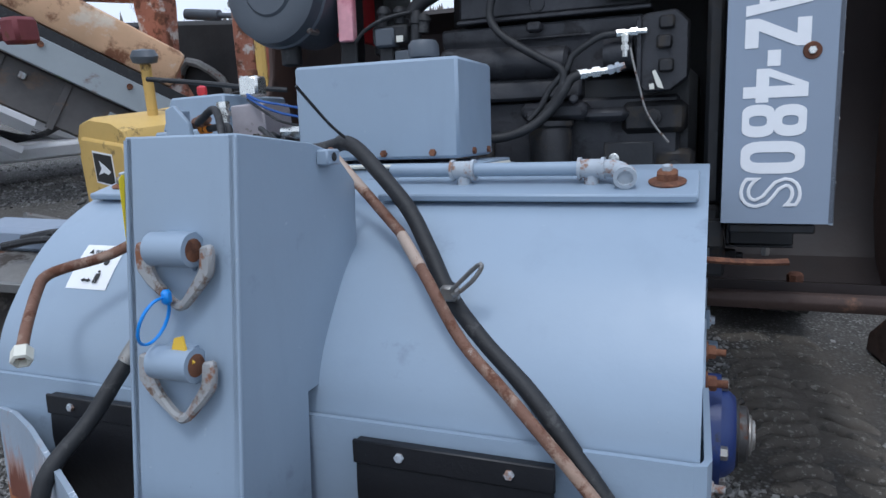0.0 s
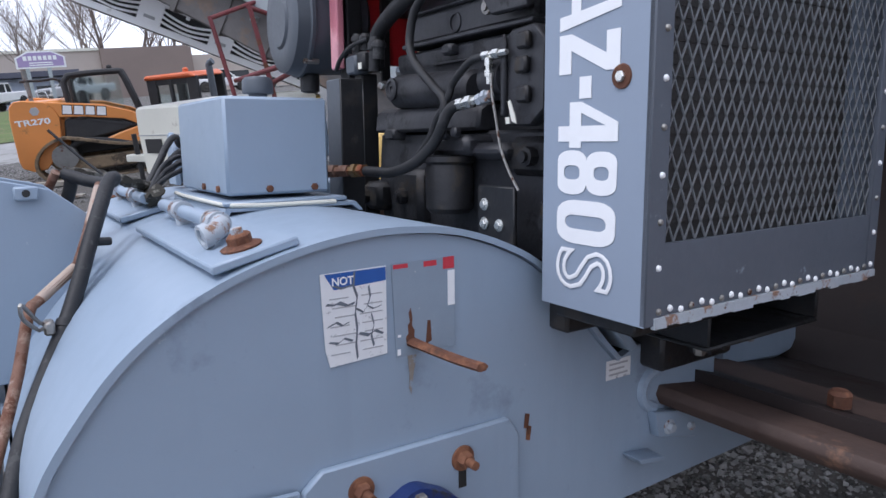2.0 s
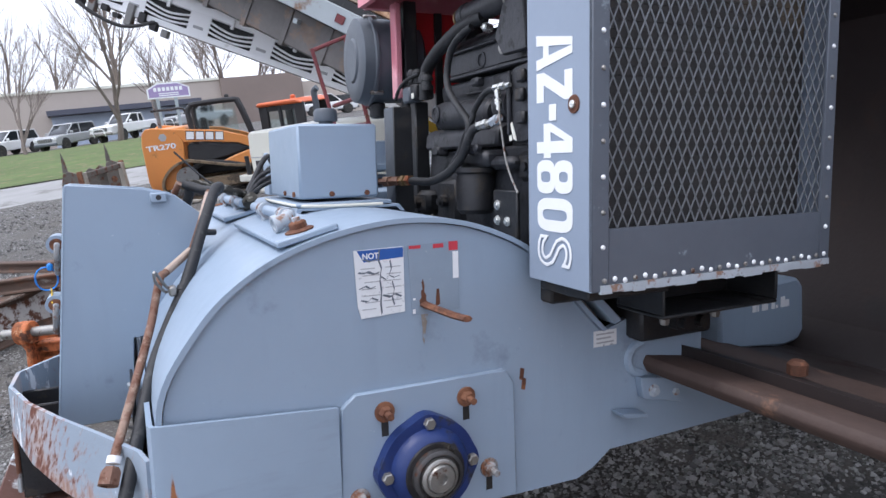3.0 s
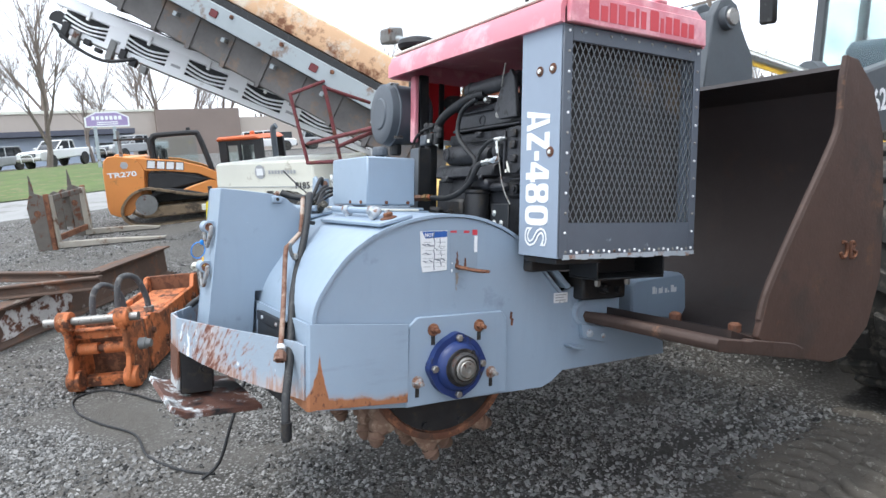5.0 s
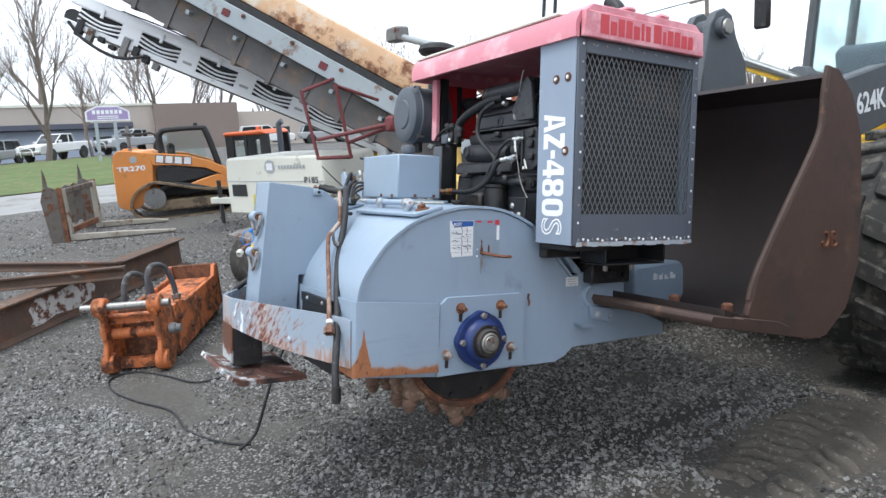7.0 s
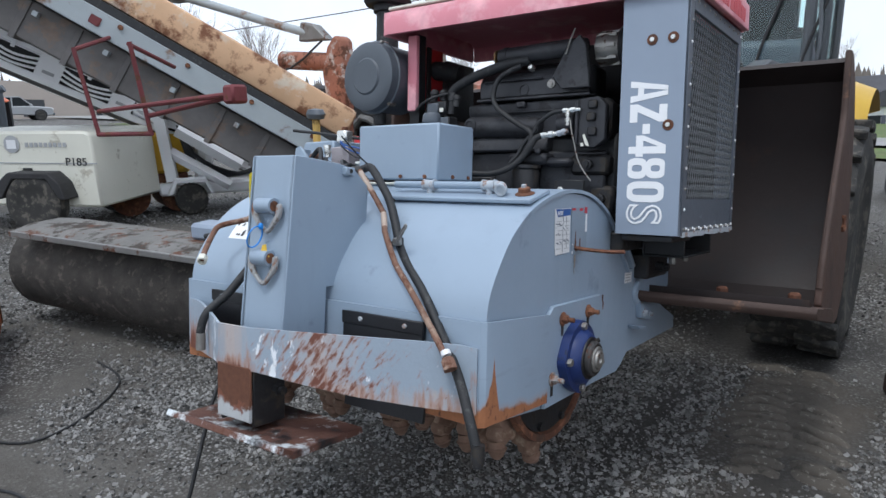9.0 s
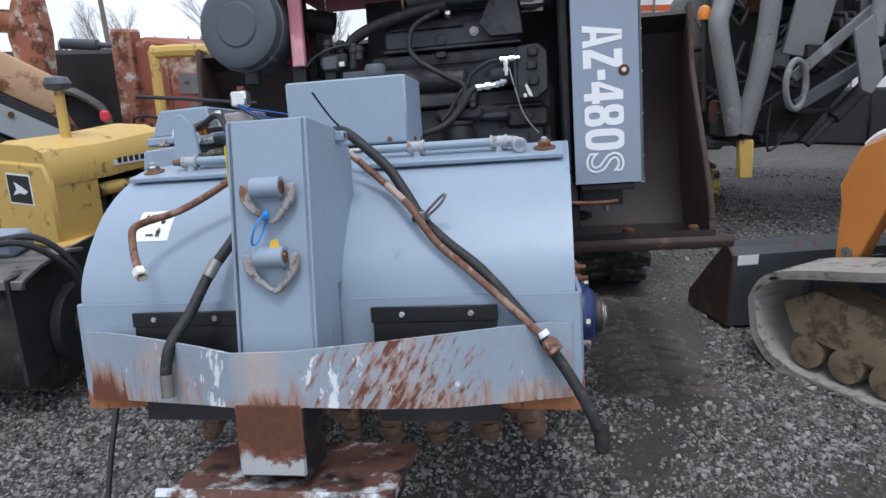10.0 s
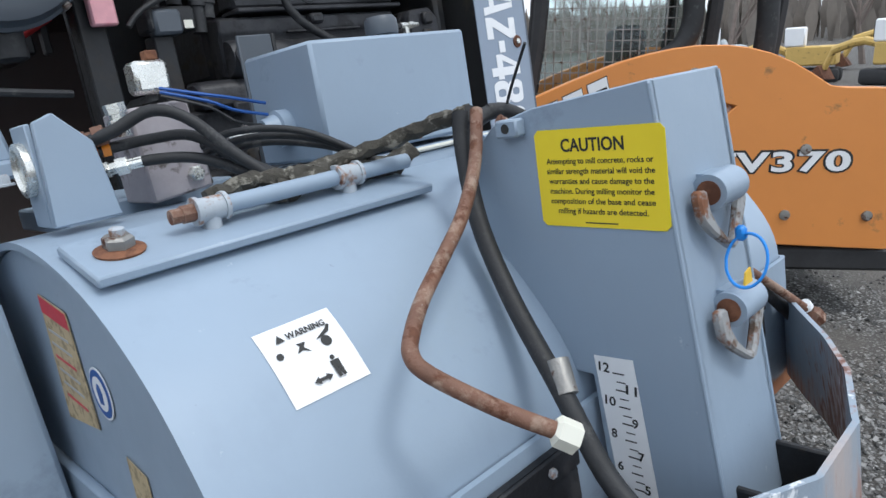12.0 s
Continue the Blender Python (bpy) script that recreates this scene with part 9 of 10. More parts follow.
P("fender", prism(B(), [(-0.15, 0.42), (-0.10, 0.60), (0.05, 0.72), (0.55, 0.72), (0.68, 0.60), (0.74, 0.42), (0.66, 0.42), (0.52, 0.65), (0.10, 0.65), (-0.06, 0.42)], "y", -0.85, -0.6, 0.01), M["dark"])
add_wheel(comp, pose(0.30, -0.74, 0.36), tyre_mesh(0.36, 0.2, 0), rim_mesh(0.36, 0.2, M["dark_grey"]))
add_wheel(comp, pose(0.30, 0.74, 0.36), tyre_mesh(0.36, 0.2, 0), rim_mesh(0.36, 0.2, M["dark_grey"]))
P("drawbar", box(B(), (-2.1, -0.06, 0.36), (-0.9, 0.06, 0.46), 0.01), M["cream"])
P("drawbar_jack", cyl(B(), (-1.9, 0.0, 0.02), (-1.9, 0.0, 0.75), 0.035, 10), M["dark"])
P("badge", lathe(B(), [(0, 0.10), (0.004, 0.10)], (-0.02, -0.625, 1.02), (0, -1, 0), 24), M["ink_grey"], cb)
P("badge_mark", box(B(), (-0.08, -0.635, 0.97), (0.04, -0.630, 1.07)), M["white"], cb)
for i in range(9):
    P("lettering_bar", box(B(), (0.15 + 0.06 * i, -0.63, 0.99), (0.19 + 0.06 * i, -0.626, 1.04)), M["ink_grey"], cb)
P("lettering", words("P185", 0.26, 0.09, 0.003, 0.01), M["ink"], cb, "", AC @ plane_frame((0.64, -0.626, 0.78), (1, 0, 0), (0, 0, 1)))
P("plate", box(B(), (-0.86, -0.63, 0.58), (-0.55, -0.625, 0.76)), M["ink"], cb)
P("vent", box(B(), (0.08, -0.63, 0.64), (0.2, -0.625, 0.75)), M["ink"], cb)
# yellow plate compactor behind it
RL = stand(-7.6, 5.1, 70)
rol = thing("trench_roller", "small yellow and rusty trench roller on gravel", "roller", RL)
P = vp(rol)
P("hood", prism(B(), [(-0.45, 0.55), (-0.45, 1.0), (-0.3, 1.12), (0.45, 1.12), (0.55, 1.0), (0.55, 0.55)], "y", -0.35, 0.35, 0.05), M["loader_yellow"])
P("frame", box(B(), (-0.5, -0.3, 0.3), (0.5, 0.3, 0.56), 0.03), M["rust_o"])
for x in (-0.3, 0.35):
    P("drum", lathe(B(), [(-0.35, 0.0), (-0.35, 0.26), (0.35, 0.26), (0.35, 0.0)], (x, 0, 0.26), (0, 1, 0), 22), M["rust"])
P("control_box", box(B(), (-0.35, -0.42, 0.5), (0.0, -0.33, 0.85), 0.02), M["cab_red"])
# white towable boom lift
BL = stand(-7.0, 5.6, 60)
bl = thing("boom_lift", "white towable boom lift on small wheels", "boom lift", BL)
P = vp(bl)
add_wheel(bl, pose(-0.2, -0.35, 0.22), tyre_mesh(0.22, 0.16, 24, 0.02), rim_mesh(0.22, 0.16, M["cream"]))
add_wheel(bl, pose(-0.2, 0.75, 0.22), tyre_mesh(0.22, 0.16, 24, 0.02), rim_mesh(0.22, 0.16, M["cream"]))
P("chassis", box(B(), (-0.6, -0.2, 0.25), (1.4, 0.6, 0.42), 0.03), M["white_paint"])
P("fender", prism(B(), [(-0.5, 0.3), (-0.4, 0.5), (0.0, 0.5), (0.1, 0.3), (0.05, 0.3), (-0.02, 0.46), (-0.38, 0.46), (-0.45, 0.3)], "y", -0.46, -0.22), M["white_paint"])
P("turret", tube(B(), [(0.0, 0.1, 0.4), (0.05, 0.1, 0.9), (-0.2, 0.1, 1.5)], 0.12, 8, 3), M["white_paint"])
P("boom", box(B(), (-1.3, 0.0, 0.95), (1.3, 0.16, 1.12), 0.02, pose(0, 0, 0, 0, 22, 0)), M["white_paint"])
P("boom", box(B(), (-1.3, 0.2, 0.75), (1.3, 0.36, 0.9), 0.02, pose(0, 0, 0, 0, 30, 0)), M["white_paint"])
P("platform", box(B(), (1.3, -0.3, 0.3), (2.0, 0.5, 0.4), 0.02), M["amber"])
for a, b, w in (((-7.12, 5.07, 2.16), (-7.07, 5.17, 1.1), 0.10), ((-6.98, 5.26, 1.82), (-6.53, 5.93, 1.28), 0.11), ((-7.07, 5.17, 1.5), (-6.62, 5.78, 1.0), 0.08), ((-7.15, 5.1, 2.1), (-6.85, 5.5, 1.75), 0.06)):
    P("boom_section", tube(B(), [a, b], w, 4, 0), M["white_paint"], None, "", I4)
for i in range(3):
    P("hose", tube(B(), [(-0.3, 0.0, 1.4), (-0.1, -0.1, 0.8 - 0.1 * i), (0.5, -0.05, 0.5), (1.0, 0.0, 0.7)], 0.03, 8, 4), M["rubber"])

# big rusting cold planer with its folded conveyor
CP = stand(-4.0, 6.6, 0)
planer = thing("cold_planer", "big rusting orange and red cold planer with a long grey conveyor", "road planer", CP)
P = vp(planer)
P("body", prism(B(), [(-0.12, 0.5), (-0.12, 1.84), (0.1, 1.87), (1.3, 1.64), (3.6, 1.5), (3.6, 0.5)], "y", 0.2, 2.0, 0.05), M["skin_red"])
P("body_post", box(B(), (-0.30, 0.1, 0.6), (-0.06, 0.35, 1.95), 0.03), M["pillar_rust"])
for x, z, w, h in ((0.42, 1.25, 0.45, 0.22), (0.5, 0.98, 0.3, 0.16), (0.75, 0.75, 0.4, 0.2)):
    P("worn_panel", box(B(), (x, 0.188, z), (x + w, 0.197, z + h), 0.002), M["grey_steel"])
for k in range(3):
    P("panel_rib", box(B(), (0.28 + 0.4 * k, 0.175, 0.55), (0.31 + 0.4 * k, 0.199, 1.6), 0.004), M["skin_red"])
P("dark_bay", box(B(), (-2.4, 0.4, 0.5), (-0.31, 2.0, 1.75), 0.05), M["dark"])
P("bay_frame", tube(B(), [(-1.35, 0.36, 1.0), (-1.15, 0.36, 1.3), (-0.7, 0.36, 1.1), (-0.6, 0.36, 0.8)], 0.05, 8, 3), M["grey_steel"])
P("bay_cylinder", lathe(B(), [(0, 0.03), (0.25, 0.03), (0.26, 0.06), (0.7, 0.06), (0.72, 0.0)], (-0.25, 0.2, 1.78), (-1, 0, 0.05), 14), M["dark_grey"])
P("pillar", prism(B(), [(-1.12, 0.6), (-1.06, 1.5), (-1.12, 1.9), (-1.02, 2.22), (-0.88, 2.36), (-0.76, 2.30), (-0.72, 1.9), (-0.78, 1.2), (-0.70, 0.6)], "y", -0.42, -0.18, 0.03), M["pillar_rust"], None, "rust-red weathered pillar")
P("pillar_foot", prism(B(), [(-1.3, 0.5), (-1.1, 1.0), (-0.75, 1.1), (-0.4, 0.5)], "y", -0.45, -0.15, 0.02), M["pillar_rust"])
P("cross_tube", cyl(B(), (-1.9, -0.35, 2.08), (-0.85, -0.3, 2.02), 0.12, 18), M["pillar_rust"])
P("upper_cylinder", tube(B(), [(-1.2, -0.35, 2.36), (-1.9, -0.55, 2.55), (-3.06, -1.1, 2.93)], 0.055, 12, 0), M["conv_grey"])
P("cylinder_lug", prism(B(), [(-1.5, 2.3), (-1.45, 2.55), (-1.2, 2.5), (-0.95, 2.3)], "y", -0.45, -0.3, 0.02), M["grey_steel"])
P("cylinder_lug", box(B(), (-3.3, -1.2, 2.85), (-2.95, -0.95, 3.08), 0.03), M["grey_steel"])
P("cable", tube(B(), [(-1.1, -0.4, 2.3), (-1.7, -0.7, 1.9), (-2.8, -1.3, 2.2), (-4.0, -2.0, 3.3)], 0.014, 6, 4), M["dark"])
for x in (0.0, 2.6):
    P("crawler", box(B(), (x, -0.9, 0.0), (x + 1.0, -0.4, 0.55), 0.12, None, 2), M["dark"])
# conveyor, along its own frame: x up the belt, z across upwards
A_, Bq = Vector((-4.50, 5.68, 1.28)), Vector((-9.0, 0.65, 5.58))
dC = (Bq - A_).normalized()
sideC = Vector((dC.y, -dC.x, 0)).normalized()
CF = plane_frame(A_, dC, sideC.cross(dC) * -1 if (sideC.cross(dC) * -1).z > 0 else sideC.cross(dC))
CF = CF @ Matrix.Diagonal((1, 1, -1, 1))       # z towards the yard
LC = (Bq - A_).length
cb = P("conveyor_beam", box(B(), (-0.1, 0.0, -0.04), (LC, 0.26, 0.04), 0.01), M["conv_grey"], None, "weathered grey conveyor side beam", CF)
P("conveyor_trough", box(B(), (-0.2, -0.46, -0.95), (LC, -0.004, -0.12), 0.02), M["underside"], None, "dark conveyor underside", CF)
for i in range(12):
    x = 0.2 + 0.58 * i
    P("cross_member", box(B(), (x, -0.49, -0.93), (x + 0.07, -0.02, -0.10), 0.005), M["underside"], None, "", CF)
P("conveyor_belt", box(B(), (-0.2, 0.26, -0.9), (LC, 0.36, -0.02)), M["rubber"], None, "", CF)
P("conveyor_beam", box(B(), (-0.1, 0.0, -1.0), (LC, 0.26, -0.92), 0.01), M["conv_grey"], None, "", CF)
P("conveyor_cover", box(B(), (0.0, 0.36, -0.95), (LC * 0.9, 0.74, -0.03), 0.06, None, 2), M["conv_orange"], None, "faded orange conveyor cover", CF)
for i in range(9):
    x = 0.35 + 0.8 * i
    P("rib", box(B(), (x, -0.16, -0.95), (x + 0.06, -0.1, -0.02), 0.005), M["conv_grey"], cb, "", CF)
    if i in (3, 5):
        P("reflector", box(B(), (x + 0.2, 0.08, 0.041), (x + 0.32, 0.18, 0.05), 0.01), M["bracket_red"], cb, "", CF)
    P("bolt", lathe(B(), [(0, 0.03), (0.02, 0.03)], (x, 0.2, 0.04), (0, 0, 1), 8), M["rust"], cb, "", CF)
for a, b in (((-5.60, 3.27, 2.62), (-5.53, 3.39, 1.745)), ((-4.78, 3.40, 2.60), (-4.79, 3.525, 1.725)), ((-5.55, 3.39, 1.745), (-4.77, 3.525, 1.725)), ((-5.50, 3.40, 1.98), (-3.15, 3.28, 2.0)), ((-4.79, 3.52, 1.90), (-3.1, 3.30, 1.99)), ((-4.80, 3.4, 2.58), (-5.3, 4.2, 2.45)), ((-5.60, 3.27, 2.60), (-6.1, 4.0, 2.85))):
    P("bracket", tube(B(), [a, b], 0.023, 8, 0), M["bracket_red"], None, "dull red stabiliser bracket", I4)
P("bracket_lug", box(B(), (-3.18, 3.20, 1.92), (-3.04, 3.36, 2.07), 0.02), M["bracket_red"], None, "", I4)

# white conveyor of a second planer
A2, B2 = Vector((-6.6, 6.6, 0.99)), Vector((-9.0, 0.9, 4.05))
d2 = (B2 - A2).normalized()
s2 = Vector((d2.y, -d2.x, 0)).normalized()
up2 = s2.cross(d2)
CF2 = plane_frame(A2, d2, up2 if up2.z > 0 else -up2)
wc = thing("conveyor", "white folding conveyor with black belt and white hoses", "conveyor", CF2)
CW = CF2 @ Matrix.Diagonal((1, 1, -1, 1))
L2 = (B2 - A2).length


def P(name, bm, material, parent=None, label="", xf=None, smooth=38):
    return part(name, bm, material, parent or wc, label, CW, smooth)


for z in (0.0, -0.70):
    P("top_rail", box(B(), (0, 0.33, z - 0.06), (L2, 0.50, z + 0.05), 0.03, None, 2), M["white_paint"])
    P("bottom_rail", box(B(), (0, 0.0, z - 0.04), (L2, 0.085, z + 0.045), 0.01), M["white_paint"])
P("belt", box(B(), (0, 0.09, -0.62), (L2 * 0.98, 0.33, -0.075)), M["rubber"], None, "black conveyor belt")
P("belt_return", box(B(), (0.1, 0.0, -0.62), (L2 * 0.97, 0.02, -0.06)), M["rubber"])
for i in range(7):
    x = 0.40 + 0.90 * i
    sp = P("side_plate", box(B(), (x, 0.06, 0.03), (x + 0.30, 0.36, 0.048), 0.008), M["white_paint"])
    P("slot", box(B(), (x + 0.08, 0.13, 0.0485), (x + 0.22, 0.17, 0.051)), M["ink_grey"], sp)
    P("rail_clip", box(B(), (x + 0.58, 0.28, 0.051), (x + 0.63, 0.42, 0.075), 0.008), M["white_paint"])
    for j in range(3):
        P("hose", tube(B(), [(x + 0.28, 0.15 + 0.065 * j, 0.04), (x + 0.42, 0.12 + 0.06 * j, 0.055), (x + 0.58, 0.105 + 0.055 * j, 0.055), (x + 0.76, 0.12 + 0.06 * j, 0.05), (x + 0.92, 0.15 + 0.065 * j, 0.04)], 0.0155, 6, 3), M["white_paint"])
P("top_cable", tube(B(), [(0.2 + 0.6 * i, 0.515 + 0.012 * math.sin(i * 2.3), -0.02) for i in range(int(L2 / 0.6))], 0.012, 6, 3), M["hose_grey"])
P("head_roller", lathe(B(), [(-0.8, 0.0), (-0.8, 0.12), (0.0, 0.12), (0.0, 0.0)], (L2 - 0.1, 0.14, 0.02), (0, 0, 1), 18), M["dark"])
for k in range(8):
    x = L2 - 1.5 + 0.17 * k
    P("head_fitting", box(B(), (x, -0.14 + 0.04 * (k % 3), -0.02), (x + 0.10, -0.03 + 0.06 * (k % 4), 0.10), 0.012), M["dark"] if k % 3 else M["grey_steel"])
P("head_hose", tube(B(), [(L2 - 1.3, 0.02, 0.1), (L2 - 0.9, -0.18, 0.12), (L2 - 0.4, -0.12, 0.12), (L2 - 0.1, 0.05, 0.1)], 0.025, 8, 4), M["rubber"])
# red-cabbed machine behind the compressor
RC = stand(-11.75, 4.62, 46)
rc = thing("utility_machine", "machine with an orange-red cab roof behind the compressor", "machine", RC)
P = vp(rc)
P("cab", box(B(), (-0.6, -0.5, 0.45), (0.35, 0.5, 1.02), 0.04), M["dark"])
P("cab_roof", prism(B(), [(-0.66, 1.50), (-0.62, 1.58), (0.25, 1.60), (0.36, 1.50)], "y", -0.56, 0.56, 0.03), M["cab_red"])
P("beacon", lathe(B(), [(0, 0.05), (0.06, 0.05), (0.08, 0.03), (0.085, 0.0)], (0.05, -0.3, 1.59), (0, 0, 1), 12), M["cab_red"])
for x, y, w in ((-0.53, -0.48, 0.09), (0.26, -0.48, 0.10), (-0.53, 0.48, 0.09), (0.26, 0.48, 0.10), (-0.17, -0.48, 0.03)):
    P("post", box(B(), (x - w, y - 0.04, 1.0), (x + w, y + 0.04, 1.52), 0.01), M["dark"])
P("window_band", box(B(), (-0.5, -0.50, 1.40), (0.25, -0.47, 1.50), 0.005), M["dark"])
g_ = P("cab_pane", box(B(), (-0.5, -0.46, 1.02), (0.25, -0.452, 1.5)), M["glass"])
g_.visible_shadow = False
P("muffler", tube(B(), [(0.52, -0.3, 0.6), (0.52, -0.3, 1.5), (0.52, -0.3, 1.68), (0.60, -0.3, 1.74)], 0.06, 12, 3), M["dark_grey"])
P("base", box(B(), (-1.0, -0.6, 0.02), (1.1, 0.6, 0.5), 0.08), M["dark"])

# dark milling machine with grey pipes on the right
DK = stand(2.9, 6.8, 0)
dk = thing("milling_machine", "dark road milling machine with grey exhaust pipes and yellow track pads", "road planer", DK)


def P(name, bm, material, parent=None, label="", xf=I4, smooth=38):
    return part(name, bm, material, parent or dk, label, xf, smooth)


# hull coloured near black to hold the shade it stands in
P("hull", prism(B(), [(1.95, 0.95), (2.0, 2.3), (2.6, 2.9), (5.2, 3.3), (5.2, 1.5), (3.3, 1.42), (2.8, 0.80), (2.3, 0.78)], "y", 6.3, 8.6, 0.04), M["black"])
rr = random.Random(77)
for k in range(80):
    x, z = rr.uniform(1.95, 4.6), rr.uniform(0.82, 2.5)
    if z < 1.5 and x > 2.7:
        z += 0.75
    w, h, d = rr.uniform(0.04, 0.32), rr.uniform(0.03, 0.22), rr.uniform(0.05, 0.5)
    P("machine_block", box(B(), (x, 6.28 - d, z), (x + w, 6.30, z + h), 0.008), (M["black"], M["black2"], M["dark"], M["loader_grey"], M["black"], M["pipe_grey"], M["dark"], M["rust"])[k % 8])
for k in range(26):
    x, z = rr.uniform(2.0, 4.2), rr.uniform(1.0, 2.3)
    if z < 1.45 and x > 2.8:
        z += 0.6
    P("hose", tube(B(), [(x, 5.95, z), (x + rr.uniform(-0.3, 0.3), 5.75, z - rr.uniform(0.05, 0.3)), (x + rr.uniform(-0.5, 0.5), 5.8, z + rr.uniform(0.0, 0.4)), (x + rr.uniform(-0.5, 0.6), 6.1, z + 0.3)], rr.uniform(0.012, 0.026), 8, 4), M["rubber"])
P("pipe", tube(B(), [(2.06, 5.75, 2.22), (1.97, 5.66, 2.02), (1.93, 5.6, 1.86), (1.99, 5.6, 1.5), (2.08, 5.61, 1.0)], 0.078, 16, 5), M["pipe_grey"], None, "grey exhaust pipe")
P("pipe", tube(B(), [(2.40, 5.62, 2.9), (2.34, 5.6, 2.2), (2.27, 5.6, 1.6), (2.13, 5.6, 1.0)], 0.080, 16, 5), M["pipe_grey"], None, "grey exhaust pipe")
P("pipe_foot", box(B(), (2.10, 5.55, 0.63), (2.21, 5.66, 0.95), 0.01), M["yellow"], None, "yellow foot block")
P("pipe_support", tube(B(), [(2.12, 5.62, 0.95), (2.2, 6.0, 1.05), (2.3, 6.35, 1.1)], 0.03, 8, 2), M["dark"])
P("lamp_post", cyl(B(), (1.84, 5.7, 1.2), (1.84, 5.7, 1.95), 0.02, 8), M["dark"])
P("lamp", lathe(B(), [(0, 0.05), (0.06, 0.055), (0.10, 0.04), (0.115, 0.0)], (1.84, 5.7, 1.94), (0, 0, 1), 14), M["amber"], None, "amber beacon")
P("hose_loop", tube(B(), [(2.50 + 0.09 * math.cos(a), 5.5 + 0.05 * math.cos(a), 1.37 + 0.19 * math.sin(a)) for a in [2 * math.pi * i / 16 for i in range(16)]], 0.026, 8, 2, True), M["pipe_grey"])
P("deck_beam", box(B(), (0, -0.03, -0.05), (0.95, 0.03, 0.05), 0.008), M["loader_grey"], None, "", Matrix.Translation((2.52, 5.55, 1.20)) @ pose(0, 0, 0, 0, -30, 0))
P("deck_beam", box(B(), (0, -0.03, -0.04), (1.3, 0.03, 0.04), 0.008), M["pipe_grey"], None, "", Matrix.Translation((2.50, 5.6, 1.42)) @ pose(0, 0, 0, 0, -40, 0))
P("deck_plate", box(B(), (0, -0.02, 0), (0.30, 0.02, 0.75), 0.01), M["pipe_grey"], None, "grey guard plate", Matrix.Translation((2.44, 5.72, 1.62)) @ pose(0, 0, 0, 0, 14, 0))
P("deck_plate", prism(B(), [(2.92, 1.30), (2.85, 1.75), (2.98, 1.85), (3.08, 1.40), (3.0, 1.26)], "y", 5.35, 5.39, 0.008), M["pipe_grey"])
P("deck_plate", prism(B(), [(2.60, 1.50), (2.62, 1.68), (2.78, 1.66), (2.76, 1.48)], "y", 5.6, 5.75, 0.01), M["black2"])
P("lift_cylinder", lathe(B(), [(0, 0.03), (0.3, 0.03), (0.31, 0.055), (1.2, 0.055), (1.22, 0.0)], (2.98, 5.38, 1.38), (0.12, 0.1, 0.9), 14), M["pipe_grey"])
P("lift_cylinder", lathe(B(), [(0, 0.03), (0.3, 0.03), (0.31, 0.06), (1.2, 0.06), (1.22, 0.0)], (2.7, 5.8, 0.85), (0.65, 0.2, 0.6), 14), M["dark"])
for x0, y0 in ((1.84, 6.75), (4.3, 7.0)):
    g0 = gz(x0, y0)
    ck = P("crawler", box(B(), (x0, y0, g0 + 0.02), (x0 + 0.34, y0 + 1.7, g0 + 0.41), 0.15, None, 2), M["dark"])
    for i in range(4):
        P("track_pad", box(B(), (x0 + 0.0, y0 - 0.05, g0 + 0.04 + 0.098 * i), (x0 + 0.36, y0 + 0.05, g0 + 0.12 + 0.098 * i), 0.012), M["pad_yellow"], ck)
    for i in range(9):
        P("track_pad", box(B(), (x0 + 0.0, y0 + 0.12 + 0.17 * i, g0 + 0.41), (x0 + 0.36, y0 + 0.25 + 0.17 * i, g0 + 0.46), 0.012), M["pad_yellow"], ck)
# pale tower machine behind
WT = stand(2.55, 12.6, 95)
wt_ = thing("material_plant", "white and orange machine tower with ladder", "machine", WT)
P = vp(wt_)
P("tower", box(B(), (-0.6, -0.4, 0.6), (0.8, 0.9, 3.6), 0.05), M["white_paint"])
P("stripe", box(B(), (-0.606, -0.41, 1.7), (-0.602, 0.91, 1.85)), M["cab_red"])
P("stripe", box(B(), (-0.606, -0.41, 2.3), (-0.602, 0.91, 2.4)), M["cab_red"])
P("base", box(B(), (-0.7, -0.8, 0.0), (1.4, 1.6, 1.0), 0.05), M["dark"])
for y in (0.5, 0.85):
    P("ladder_rail", box(B(), (-0.68, y, 0.8), (-0.65, y + 0.03, 3.6)), M["grey_steel"])
for i in range(10):
    P("ladder_rung", box(B(), (-0.675, 0.53, 0.9 + 0.27 * i), (-0.655, 0.85, 0.93 + 0.27 * i)), M["grey_steel"])
copy_thing(wt_, stand(6.3, 13.2, 70))
copy_thing(wt_, stand(7.6, 12.4, 62))
# black container by the road
bm = box(B(), (-1.0, -0.8, 0.12), (1.0, 0.8, 1.4), 0.03)
for i in range(9):
    box(bm, (-0.95 + 0.22 * i, -0.83, 0.2), (-0.88 + 0.22 * i, -0.8, 1.35), 0.005)
solo("dumpster", bm, M["dark"], "black ribbed steel dumpster on skids", "dumpster", stand(3.2, 16.5, 80))


